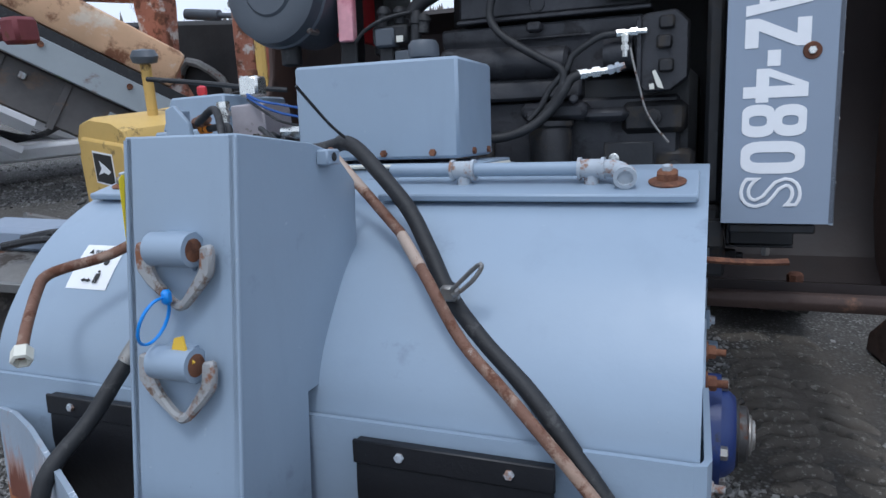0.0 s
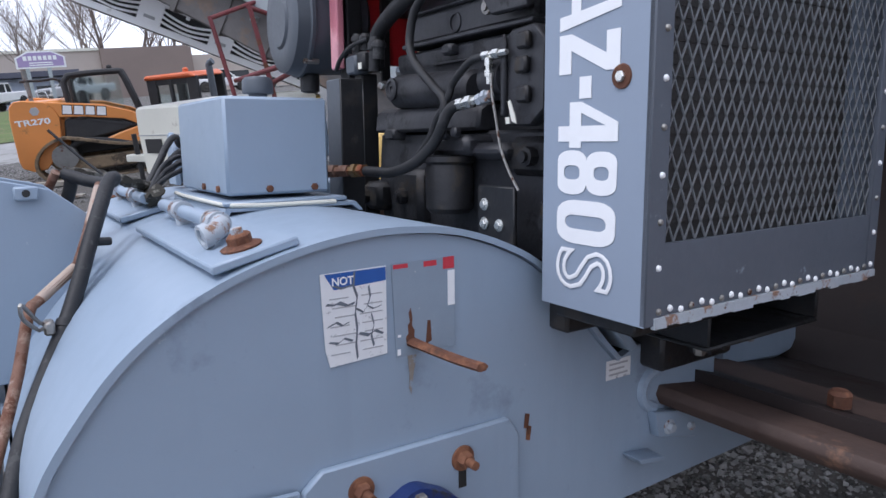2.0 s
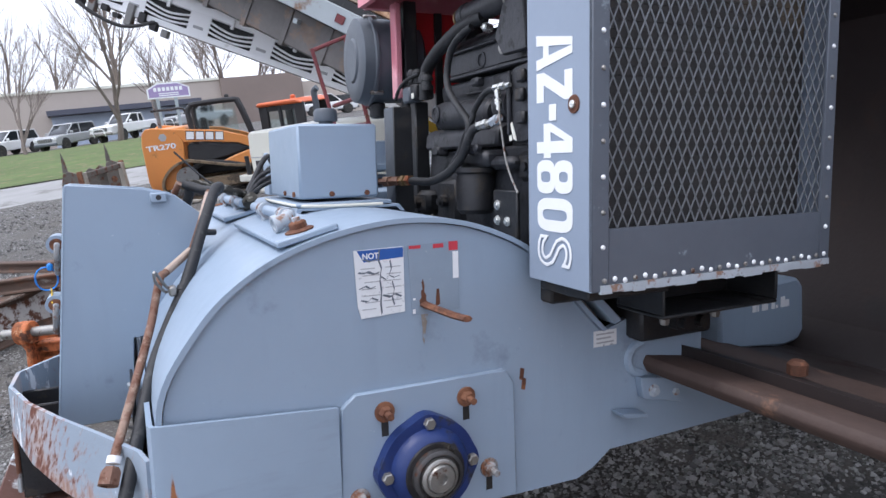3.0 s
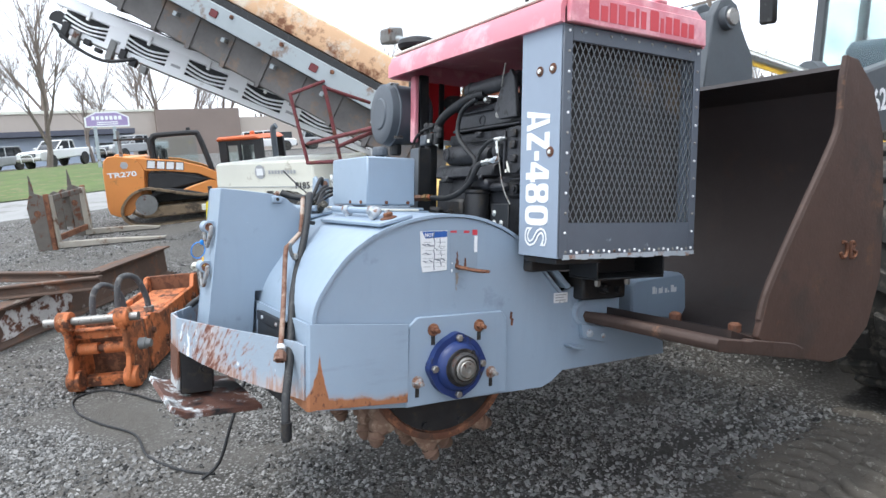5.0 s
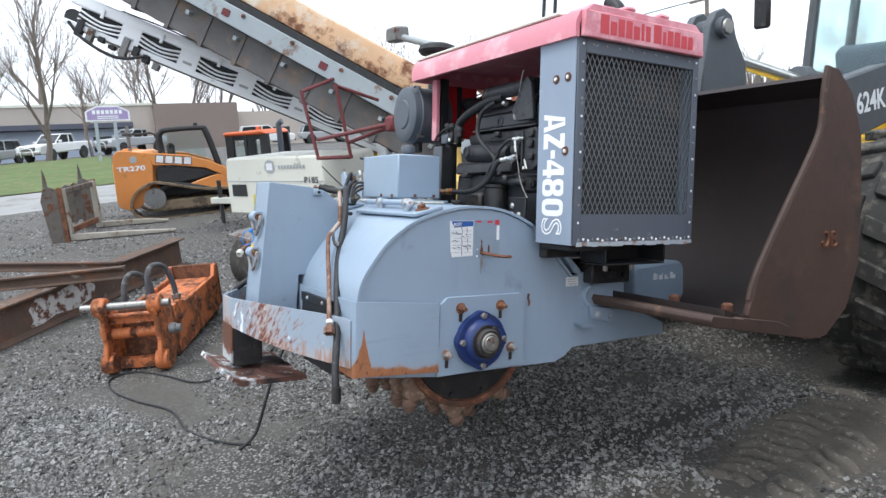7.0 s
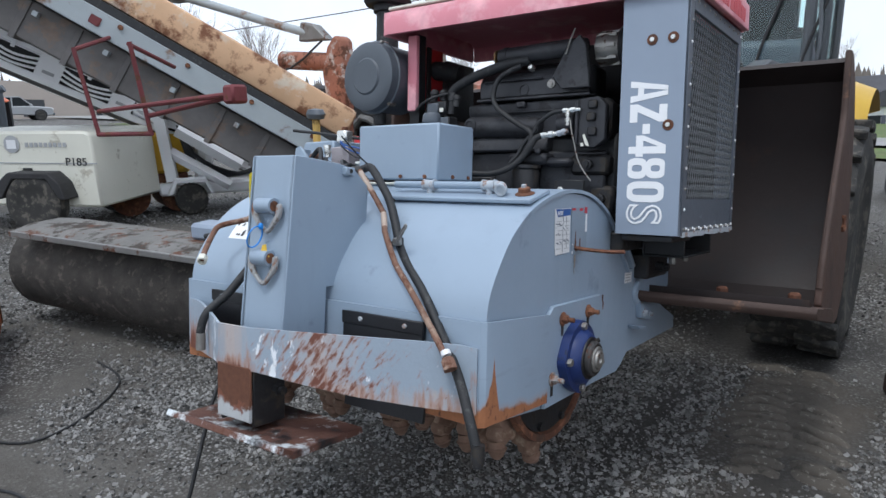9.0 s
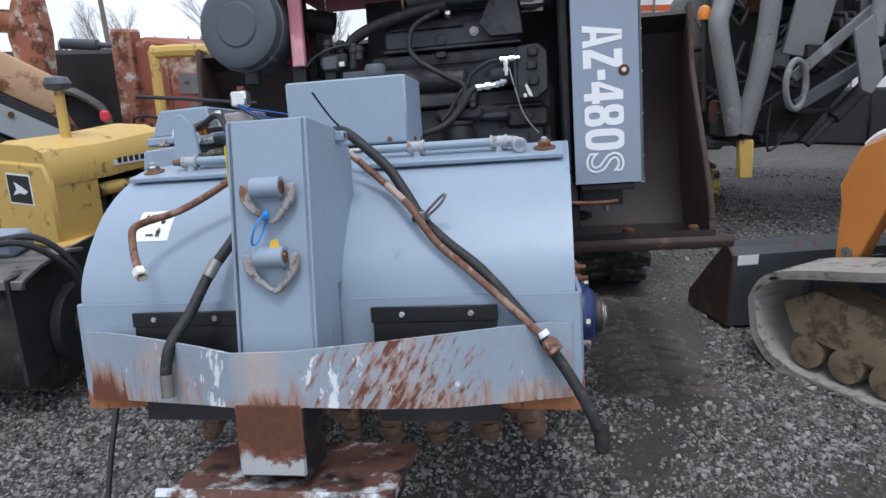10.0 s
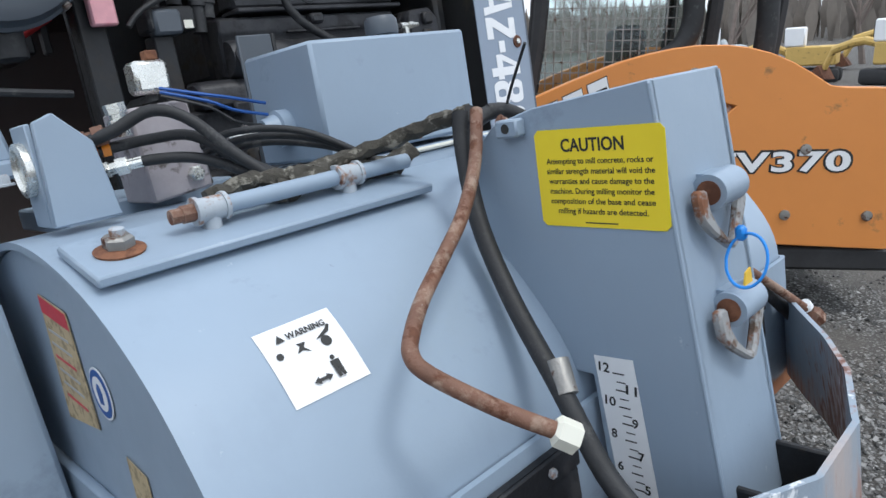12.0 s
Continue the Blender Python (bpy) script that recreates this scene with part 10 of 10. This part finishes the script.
# excavators parked far to the right
def digger(x, y, rz, material, s=1.0, label="yellow excavator parked far off in the yard"):
    F_ = stand(x, y, rz) @ Matrix.Scale(s, 4)
    d = thing("excavator", label, "excavator", F_, "parked excavators")
    P = vp(d)
    P("house", box(B(), (-1.4, -1.0, 0.9), (1.0, 1.0, 1.9), 0.08), material)
    P("cab", box(B(), (0.1, 0.2, 1.9), (1.1, 1.0, 2.9), 0.08), M["white_paint"])
    P("cab_window", box(B(), (0.2, 0.15, 2.2), (1.12, 0.19, 2.8)), M["glass_dark"])
    P("cab_window", box(B(), (1.101, 0.28, 2.1), (1.12, 0.95, 2.8)), M["glass_dark"])
    for yy in (-1.0, 0.55):
        P("crawler", box(B(), (-1.6, yy, 0.0), (1.6, yy + 0.5, 0.75), 0.2, None, 2), M["dark"])
    P("boom", tube(B(), [(0.9, -0.2, 1.5), (2.2, -0.2, 2.0), (3.8, -0.2, 1.6)], 0.20, 8, 3), material)
    P("stick", tube(B(), [(3.8, -0.2, 1.6), (4.2, -0.2, 0.7)], 0.15, 8, 0), material)
    P("bucket", prism(B(), [(3.8, 0.2), (4.3, 0.9), (4.6, 0.6), (4.5, 0.1)], "y", -0.6, 0.2, 0.03), M["rust"])


digger(40.0, 13.6, 100, M["yellow"])
digger(36.0, 8.2, 70, M["yellow"])
digger(41.0, 18.6, 30, M["conv_grey"], 1.1, "pale grey excavator parked far off in the yard")
digger(30.0, 3.0, 40, M["cab_red"], 0.9, "red excavator parked far off in the yard")
digger(48.0, 9.4, 95, M["yellow"], 1.1)

# ---- far side: grass bank, parked cars, building, sign, trees ----
bm = B()
nx, ny = 26, 12
rows = []
for j in range(ny):
    y = -40 + 44.0 * j / (ny - 1) * (1 + 0.0)
    rows.append([bm.verts.new((-22.5 - 31.0 * i / (nx - 1) + 0.25 * noise.noise((y * 0.4, i, 0)), y + 0.03 * i * (j > 8), gz(-22.5 - 31.0 * i / (nx - 1), y) + 0.06 + 0.25 * math.sin(math.pi * i / (nx - 1)))) for i in range(nx)])
for a, b in zip(rows, rows[1:]):
    for i in range(nx - 1):
        bm.faces.new((a[i], a[i + 1], b[i + 1], b[i]))
solo("lawn", bm, M["grass"], "green grass bank beyond the yard", "grass", kind="structure", smooth=180)
bm = B()
near_e, far_e = [], []
for k in range(90):
    y = -40 + 44.0 * k / 89
    xn = -14.2 - 0.6 * noise.noise((y * 0.5, 2, 0)) - 0.45 * noise.noise((y * 1.7, 5, 0)) - 0.9 * max(0.0, y - 2.0)
    near_e.append(bm.verts.new((xn, y, gz(xn, y) - 0.012)))
    far_e.append(bm.verts.new((-22.45, y, gz(-22.45, y) + 0.03)))
for k in range(89):
    bm.faces.new((near_e[k], near_e[k + 1], far_e[k + 1], far_e[k]))
solo("road", bm, M["road"], "pale worn asphalt lane beside the grass", "road", kind="structure")


def car(x, y, rz, material, truck, label):
    F_ = stand(x, y, rz)
    c_ = thing("pickup_truck" if truck else "car", label, "truck" if truck else "car", F_, "parked cars")
    P = vp(c_)
    L_ = 2.75 if truck else 2.3
    hgt = 0.22 if truck else 0.0
    low = [(-L_, 0.45 + hgt), (-L_, 0.95 + hgt), (-L_ + 0.06, 1.0 + hgt), (-0.9, 1.02 + hgt), (1.05, 1.04 + hgt), (L_ - 0.25, 0.98 + hgt), (L_ - 0.04, 0.90 + hgt), (L_, 0.75 + hgt), (L_ + 0.02, 0.40 + hgt), (L_ - 0.3, 0.34 + hgt)]
    P("body", prism(B(), low, "y", -0.92, 0.92, 0.07), material)
    top = [(-0.95, 1.0 + hgt), (-0.8, 1.56 + hgt), (0.3, 1.60 + hgt), (1.0, 1.03 + hgt)] if truck else [(-2.15, 1.0), (-1.9, 1.62), (0.2, 1.68), (1.0, 1.03)]
    P("cabin", prism(B(), top, "y", -0.76, 0.76, 0.06), M["glass_dark"])
    P("roof", prism(B(), [(top[1][0] - 0.02, top[1][1] - 0.03), (top[1][0], top[1][1] + 0.05), (top[2][0], top[2][1] + 0.05), (top[2][0] + 0.06, top[2][1] - 0.03)], "y", -0.77, 0.77, 0.02), material)
    for s in (-1, 1):
        for a, b in ((0, 1), (3, 2)):
            P("pillar", tube(B(), [(top[a][0], s * 0.76, top[a][1]), (top[b][0], s * 0.74, top[b][1])], 0.045, 6, 0), material)
        P("pillar", box(B(), (-0.42, s * 0.765 - 0.02, 1.0 + hgt), (-0.32, s * 0.765 + 0.02, top[2][1])), material)
        P("mirror", box(B(), (0.72, s * 1.0 - 0.1, 1.05 + hgt), (0.86, s * 1.0 + 0.1, 1.22 + hgt), 0.03), material)
        P("headlight", box(B(), (L_ - 0.12, s * 0.74 - 0.15, 0.74 + hgt), (L_ + 0.015, s * 0.74 + 0.15, 0.90 + hgt), 0.03), M["white"])
        for xx in (-1.5, 1.5):
            P("wheel_arch", lathe(B(), [(0, 0.0), (0, 0.43), (0.012, 0.43), (0.012, 0.0)], (xx * (1.1 if truck else 0.95), s * 0.912, 0.40 + hgt * 0.5), (0, s, 0), 20), M["dark"])
    P("grille", box(B(), (L_ - 0.05, -0.56, 0.62 + hgt), (L_ + 0.03, 0.56, 0.88 + hgt), 0.03), M["dark_grey"])
    for k in range(6):
        P("grille_bar", box(B(), (L_ + 0.03, -0.47 + 0.17 * k, 0.64 + hgt), (L_ + 0.036, -0.39 + 0.17 * k, 0.86 + hgt)), M["steel"])
    P("bumper", box(B(), (L_ - 0.1, -0.9, 0.36 + hgt), (L_ + 0.1, 0.9, 0.56 + hgt), 0.05), M["steel"] if truck else M["dark_grey"])
    if truck:
        P("bull_bar", tube(B(), [(L_ + 0.12, -0.45, 0.5), (L_ + 0.2, -0.42, 0.95), (L_ + 0.2, 0.0, 1.03), (L_ + 0.2, 0.42, 0.95), (L_ + 0.12, 0.45, 0.5)], 0.035, 8, 3), M["white"])
    for xx in (-1.5, 1.5):
        for s in (-1, 1):
            add_wheel(c_, pose(xx * (1.1 if truck else 0.95), s * 0.83, 0.36), CAR_T, CAR_R)


CAR_T, CAR_R = tyre_mesh(0.36, 0.24, 8, 0.01), rim_mesh(0.36, 0.24, M["steel"])
car(-53.5, -1.6, -36, M["car_silver"], False, "silver parked SUV on the lot")
car(-52.5, 2.3, -40, M["car_white"], True, "white pickup truck with a bright push bar parked on the lot")
car(-55.5, -5.6, -40, M["car_white"], False, "white parked car on the lot")
car(-55.5, 7.6, -55, M["car_silver"], True, "silver pickup truck parked on the lot")
car(-57.0, -9.5, 35, M["car_dark"], False, "dark parked SUV on the lot")
car(-55.0, 18.0, 80, M["car_white"], False, "white parked car on the lot")
car(-54.0, 23.0, 80, M["car_silver"], False, "silver parked car on the lot")

BD = Matrix.Translation((-69, 0, gz(-58, 0)))
bd = thing("store_building", "long low tan store building with flat roof", "building", BD)
P = vp(bd)
P("wall", box(B(), (-8, -45, 0), (0, 11.5, 5.1)), M["brick_wall"])
P("wall", box(B(), (-8, 11.51, 0), (0.6, 19.5, 5.2)), M["brick_dark"])
P("wall", box(B(), (-8, 19.51, 0), (0, 60, 4.3)), M["brick_wall"])
P("roof_edge", box(B(), (-8.1, -45.1, 5.1), (0.15, 11.5, 5.35)), M["cream"])
P("fascia", box(B(), (0.005, -3.6, 3.0), (1.6, 9.4, 3.45)), M["fascia"])
P("lower_wall", box(B(), (0.003, -3.4, 0.02), (0.15, 9.2, 2.98)), M["wall_blue"])
for i in range(3):
    P("window", box(B(), (0.152, -2.4 + 4.2 * i, 0.9), (0.2, -0.4 + 4.2 * i, 2.3)), M["glass_dark"])
for i in range(5):
    P("window", box(B(), (0.003, 23 + 7 * i, 1.0), (0.06, 25 + 7 * i, 2.6)), M["glass_dark"])
SG = Matrix.Translation((-36.9, 4.2, gz(-36.9, 4.2)))
sg = thing("road_sign", "purple and white arched shop sign on posts", "sign", SG)
P = vp(sg)
z0 = 4.85 - gz(-36.9, 4.2)
P("border", prism(B(), [(-1.05, z0), (-1.05, z0 + 0.5), (-0.5, z0 + 0.78), (0.5, z0 + 0.78), (1.05, z0 + 0.5), (1.05, z0)], "x", -0.05, 0.05), M["white"])
P("panel", prism(B(), [(-0.97, z0 + 0.07), (-0.97, z0 + 0.47), (-0.48, z0 + 0.71), (0.48, z0 + 0.71), (0.97, z0 + 0.47), (0.97, z0 + 0.07)], "x", 0.051, 0.06), M["sign_purple"])
for i in range(7):
    P("lettering_bar", box(B(), (0.0605, -0.72 + 0.21 * i, z0 + 0.36), (0.065, -0.57 + 0.21 * i, z0 + 0.56)), M["white"])
for i in range(2):
    P("lettering_bar", box(B(), (0.0605, -0.5, z0 + 0.12 + 0.1 * i), (0.065, 0.5, z0 + 0.17 + 0.1 * i)), M["white"])
for y in (-0.6, 0.3):
    P("post", box(B(), (-0.08, y - 0.08, 0), (0.04, y + 0.08, z0)), M["conv_grey"])


def bare_tree(seed, height):
    """A leafless tree: a tapered trunk with limbs that fork into twigs."""
    r = random.Random(seed)
    trunk, limbs = B(), B()

    def grow(p, d, L_, rad, depth):
        pts = [p]
        q = p.copy()
        dd = d.copy()
        for _ in range(3):
            dd = (dd + Vector((r.uniform(-1, 1), r.uniform(-1, 1), r.uniform(-0.2, 0.5))) * 0.16).normalized()
            q = q + dd * L_ / 3
            pts.append(q.copy())
        tube(trunk if depth == 0 else limbs, pts, rad, 6 if depth < 2 else 3, 0, False, None, rad * 0.62)
        if depth >= 5:
            return
        for _ in range(3 if depth < 2 else 2 + (r.random() < 0.5)):
            t = r.uniform(0.45, 1.0)
            b = pts[0].lerp(pts[-1], t) if t < 0.98 else pts[-1]
            nd = (dd + Vector((r.uniform(-1, 1), r.uniform(-1, 1), r.uniform(-0.1, 0.6))) * 0.75).normalized()
            grow(b, nd, L_ * r.uniform(0.55, 0.8), rad * r.uniform(0.38, 0.55), depth + 1)
        grow(pts[-1], dd, L_ * 0.72, rad * 0.6, depth + 1)

    grow(Vector((0, 0, -0.2)), Vector((r.uniform(-0.05, 0.05), r.uniform(-0.05, 0.05), 1)).normalized(), height * 0.32, height * 0.017, 0)
    return trunk, limbs


tree_src = []
for i, (sd, hh) in enumerate(((5, 12), (17, 13), (29, 11))):
    tb, lb = bare_tree(sd, hh)
    x, y = ((-50.0, 1.6), (-74.0, 24.0), (-54.0, -12.0))[i]
    t_ = thing("tree", "leafless grey-brown tree in early spring", "tree", Matrix.Translation((x, y, gz(x, y))), "bare trees")
    part("trunk", tb, M["bark"], t_)
    part("crown", lb, M["bark"], t_, "bare branching crown")
    tree_src.append(t_)
rr = random.Random(12)
spots_t = [(-46.0, -3.6, 0.62), (-53.5, 4.6, 0.72), (-77, 8.5, 0.9), (-76, 15.5, 0.95), (-75, 11.5, 0.8), (-74, -3.5, 0.9), (-73, -8, 1.0), (-76, 2, 1.1), (-80, 14, 1.1), (-78, 19, 1.0), (-79, 30, 1.0), (-76, 36, 0.95), (-82, 42, 1.0), (-74, -16, 1.1), (-80, -24, 1.1), (-72, 48, 1.0), (-66, 56, 1.0), (-60, 66, 1.0),
           (-50, 74, 1.1), (-38, 78, 1.0), (-26, 80, 1.1), (-16, 84, 1.0), (-9, 90, 1.0), (44, 30, 1.0), (50, 22, 1.1), (52, 14, 1.0), (48, 6, 1.0), (55, 38, 1.1), (-62, 52, 0.9), (-44, 70, 0.9), (-31, 72, 1.0)]
for i, (x, y, s) in enumerate(spots_t):
    copy_thing(tree_src[i % 3], Matrix.Translation((x, y, gz(x, y) - 0.1)) @ pose(0, 0, 0, 0, 0, rr.uniform(0, 360)) @ Matrix.Scale(s * rr.uniform(0.85, 1.15) * (1.35 if x < -70 else 1.0), 4))
# wooded hillside at the horizon
bm = B()
for k in range(5200):
    a = rr.uniform(-1.05, 1.6)
    R_ = rr.uniform(95, 150)
    x, y = R_ * math.sin(a) * 1.0 - 5, R_ * math.cos(a)
    if rr.random() < 0.35:
        x, y = -rr.uniform(95, 130), rr.uniform(-70, 80)
    h = rr.uniform(3, 7)
    z = gz(x, y) - 0.5 + (R_ - 95) * 0.04
    w = rr.uniform(0.4, 1.2)
    d = rr.uniform(0, math.pi)
    c0, s0 = math.cos(d), math.sin(d)
    p = [bm.verts.new((x + c0 * w * u, y + s0 * w * u, z + h * v)) for u, v in ((-0.3, 0), (0.3, 0), (1.0, 0.55), (0.5, 0.8), (0.05, 1.0), (-0.45, 0.75), (-0.9, 0.5))]
    bm.faces.new(p)
solo("woods", bm, M["brush"], "bare brown woods along the horizon", "woods", kind="stuff")

# house and grass across the road
HS = Matrix.Translation((-1.6, 60, -0.6))
hs = thing("house", "white sided single-storey house with dark roof", "house", HS)
P = vp(hs)
wl2 = P("wall", box(B(), (-9, 0, 0), (6, 8, 2.9)), M["siding"])
P("roof", prism(B(), [(-0.5, 2.9), (4, 5.2), (8.5, 2.9)], "x", -9.4, 6.4), M["roofing"])
P("wall", box(B(), (-2.5, -2.0, 0), (2.8, -0.01, 2.7)), M["siding"])
P("roof", prism(B(), [(-2.9, 2.7), (0.15, 4.0), (3.2, 2.7)], "y", -2.3, 0.5), M["roofing"])
for x in (-7.5, -4.5, 3.6):
    w_ = P("window", box(B(), (x, -0.06, 1.0), (x + 1.1, -0.005, 2.2)), M["glass_dark"], wl2)
    for s in (-0.42, 1.12):
        P("shutter", box(B(), (x + s, -0.08, 1.0), (x + s + 0.36, -0.005, 2.2)), M["fascia"], w_)
for x in (-1.2, 0.8):
    w_ = P("window", box(B(), (x, -2.06, 1.0), (x + 0.8, -2.005, 2.1)), M["glass_dark"])
    for s in (-0.36, 0.82):
        P("shutter", box(B(), (x + s, -2.08, 1.0), (x + s + 0.3, -2.005, 2.1)), M["fascia"], w_)
bm = B()
poly_add(bm, [(-40, 22, gz(-40, 22) + 0.08), (30, 22, gz(30, 22) + 0.08), (30, 75, gz(30, 75) + 0.1), (-40, 75, gz(-40, 75) + 0.1)], [(0, 1, 2, 3)])
solo("lawn", bm, M["grass"], "green lawn across the road", "grass", kind="structure")
bm = B()
poly_add(bm, [(-60, 27, gz(-60, 27) + 0.25), (40, 27, gz(40, 27) + 0.25), (40, 33, gz(40, 33) + 0.25), (-60, 33, gz(-60, 33) + 0.25)], [(0, 1, 2, 3)])
solo("road", bm, M["road"], "grey asphalt road past the yard", "road", kind="structure")
bm = tube(B(), [(-60, 30, 9.5), (-20, 30, 8.6), (20, 30, 8.9)], 0.03, 6, 6)
solo("power_line", bm, M["dark"], "thin overhead power line along the road", "power line")
pl = cyl(B(), (-20, 30, gz(-20, 30)), (-20, 30, 9.2), 0.14, 10, 0.1)
box(pl, (-21.0, 29.95, 8.5), (-19.0, 30.05, 8.62))
solo("utility_pole", pl, M["bark"], "wooden utility pole with cross-arm", "utility pole")

# loose hose on the gravel
pts = [(-0.80, 1.0), (-0.95, 0.86), (-1.25, 0.74), (-1.6, 0.72), (-1.9, 0.56), (-2.2, 0.45), (-2.5, 0.45), (-2.55, 0.62), (-2.3, 0.80), (-2.0, 0.98), (-2.05, 1.3), (-2.3, 1.62), (-2.7, 1.7)]
bm = tube(B(), [(x, y, ground_h(x, y) + 0.009) for x, y in pts], 0.007, 8, 6)
solo("hose", bm, M["rubber"], "black hose trailing loosely over the gravel", "hose")

# ---- tyre prints in the damp soil ----
rr = random.Random(3)
bm = B()
for k in range(15):
    t = k / 14
    cx, cy = 1.14 - 0.16 * t, 2.72 + 1.35 * t
    for s in (-1, 1):
        x0 = cx + s * 0.125 + rr.uniform(-0.02, 0.02)
        y0 = cy + (0.05 if s > 0 else 0.0) + rr.uniform(-0.012, 0.012)
        n = 9
        wid = rr.uniform(0.20, 0.27)
        if rr.random() < (0.4 if s > 0 else 0.05):
            continue
        top = []
        for i in range(n):
            u = i / (n - 1) - 0.5
            px, py = x0 + u * wid, y0 - s * u * 0.08 + 0.012 * math.sin(9 * u + k) + rr.uniform(-0.005, 0.005)
            h = (0.023 + 0.008 * math.sin(k * 1.7)) * (1 - (2 * u) ** 4) + rr.uniform(-0.004, 0.004)
            g = ground_h(px, py)
            w = 0.042 + rr.uniform(-0.007, 0.005)
            top.append([bm.verts.new((px, py + q * w, g - 0.008 + (h + 0.008) * r)) for q, r in ((-1.0, 0), (-0.75, 0.75), (-0.2, 1), (0.45, 0.95), (0.62, 0.0))])
        for a, b in zip(top, top[1:]):
            for j in range(4):
                bm.faces.new((a[j], b[j], b[j + 1], a[j + 1]))
solo("tyre_prints", bm, M["soil"], "chevron tyre prints pressed into damp soil", "tyre prints", kind="stuff", smooth=60)


# ---- crushed stone, nearest to the walk ----
def stones(n, x0, x1, y0, y1, smin, smax, seed, bare=0.16):
    r = np.random.RandomState(seed)
    cube = np.array([(-1, -1, -1), (1, -1, -1), (1, 1, -1), (-1, 1, -1), (-1, -1, 1), (1, -1, 1), (1, 1, 1), (-1, 1, 1)], float)
    quads = np.array([(0, 3, 2, 1), (4, 5, 6, 7), (0, 1, 5, 4), (1, 2, 6, 5), (2, 3, 7, 6), (3, 0, 4, 7)])
    xs, ys, u = r.uniform(x0, x1, n), r.uniform(y0, y1, n), r.rand(n)
    m = np.array([noise.noise((x * 0.55, y * 0.55, 7.0)) + 0.5 * noise.noise((x * 1.9, y * 1.9, 2.0)) for x, y in zip(xs, ys)])
    on_print = (np.abs(xs - 1.07) < 0.30) & (np.abs(ys - 3.38) < 0.72)
    for bx, by, ba, bb, bt, bs in BARE:
        ct, st = math.cos(radians(bt)), math.sin(radians(bt))
        e = np.hypot(((xs - bx) * ct + (ys - by) * st) / ba, (-(xs - bx) * st + (ys - by) * ct) / bb)
        m = m + np.clip(1.25 - e, 0, 1) * 0.9 * bs
    rim = np.minimum(np.minimum(xs - x0, x1 - xs), np.minimum(ys - y0, y1 - ys))
    keep = (r.rand(n) < rim / 1.3 + 0.03) & (m < bare + 0.34 * (u - 0.3)) & ~(on_print & (u < 0.93))
    xs, ys = xs[keep], ys[keep]
    n = len(xs)
    s = smin + (smax - smin) * r.rand(n) ** 2.4
    size = np.stack([np.ones(n), 0.55 + 0.45 * r.rand(n), 0.4 + 0.4 * r.rand(n)], 1) * (s * 0.5)[:, None]
    v = cube[None] * (0.5 + 0.5 * r.rand(n, 8, 1)) * size[:, None, :]
    a, b, c = r.uniform(-0.8, 0.8, n), r.uniform(-0.8, 0.8, n), r.uniform(0, 6.283, n)

    def turn(v, i, j, ang):
        ca, sa = np.cos(ang)[:, None], np.sin(ang)[:, None]
        p, q = v[:, :, i].copy(), v[:, :, j].copy()
        v[:, :, i], v[:, :, j] = p * ca - q * sa, p * sa + q * ca

    turn(v, 1, 2, a)
    turn(v, 2, 0, b)
    turn(v, 0, 1, c)
    zs = np.array([ground_h(x, y) for x, y in zip(xs, ys)])
    v += np.stack([xs, ys, zs + s * 0.08], 1)[:, None, :]
    F = quads[None] + 8 * np.arange(n)[:, None, None]
    me = bpy.data.meshes.new("gravel")
    me.from_pydata(v.reshape(-1, 3).tolist(), [], F.reshape(-1, 4).tolist())
    me.materials.append(M["stone"])
    ob = new("gravel", me)
    return tagged(ob, "loose grey crushed stone of mixed sizes", "gravel", kind="stuff")


stones(135000, -3.6, 3.2, -1.1, 4.9, 0.009, 0.030, 1, 0.30)
stones(2400, -3.2, 3.0, -1.0, 4.6, 0.024, 0.042, 7, 0.22)
stones(44000, -7.5, 5.0, -2.5, 8.5, 0.016, 0.038, 2, 0.16)
stones(30000, -16.0, -2.6, -5.0, 7.0, 0.02, 0.05, 3, 0.04)
stones(12000, 0.0, 6.5, 3.8, 10.0, 0.016, 0.04, 4, 0.1)
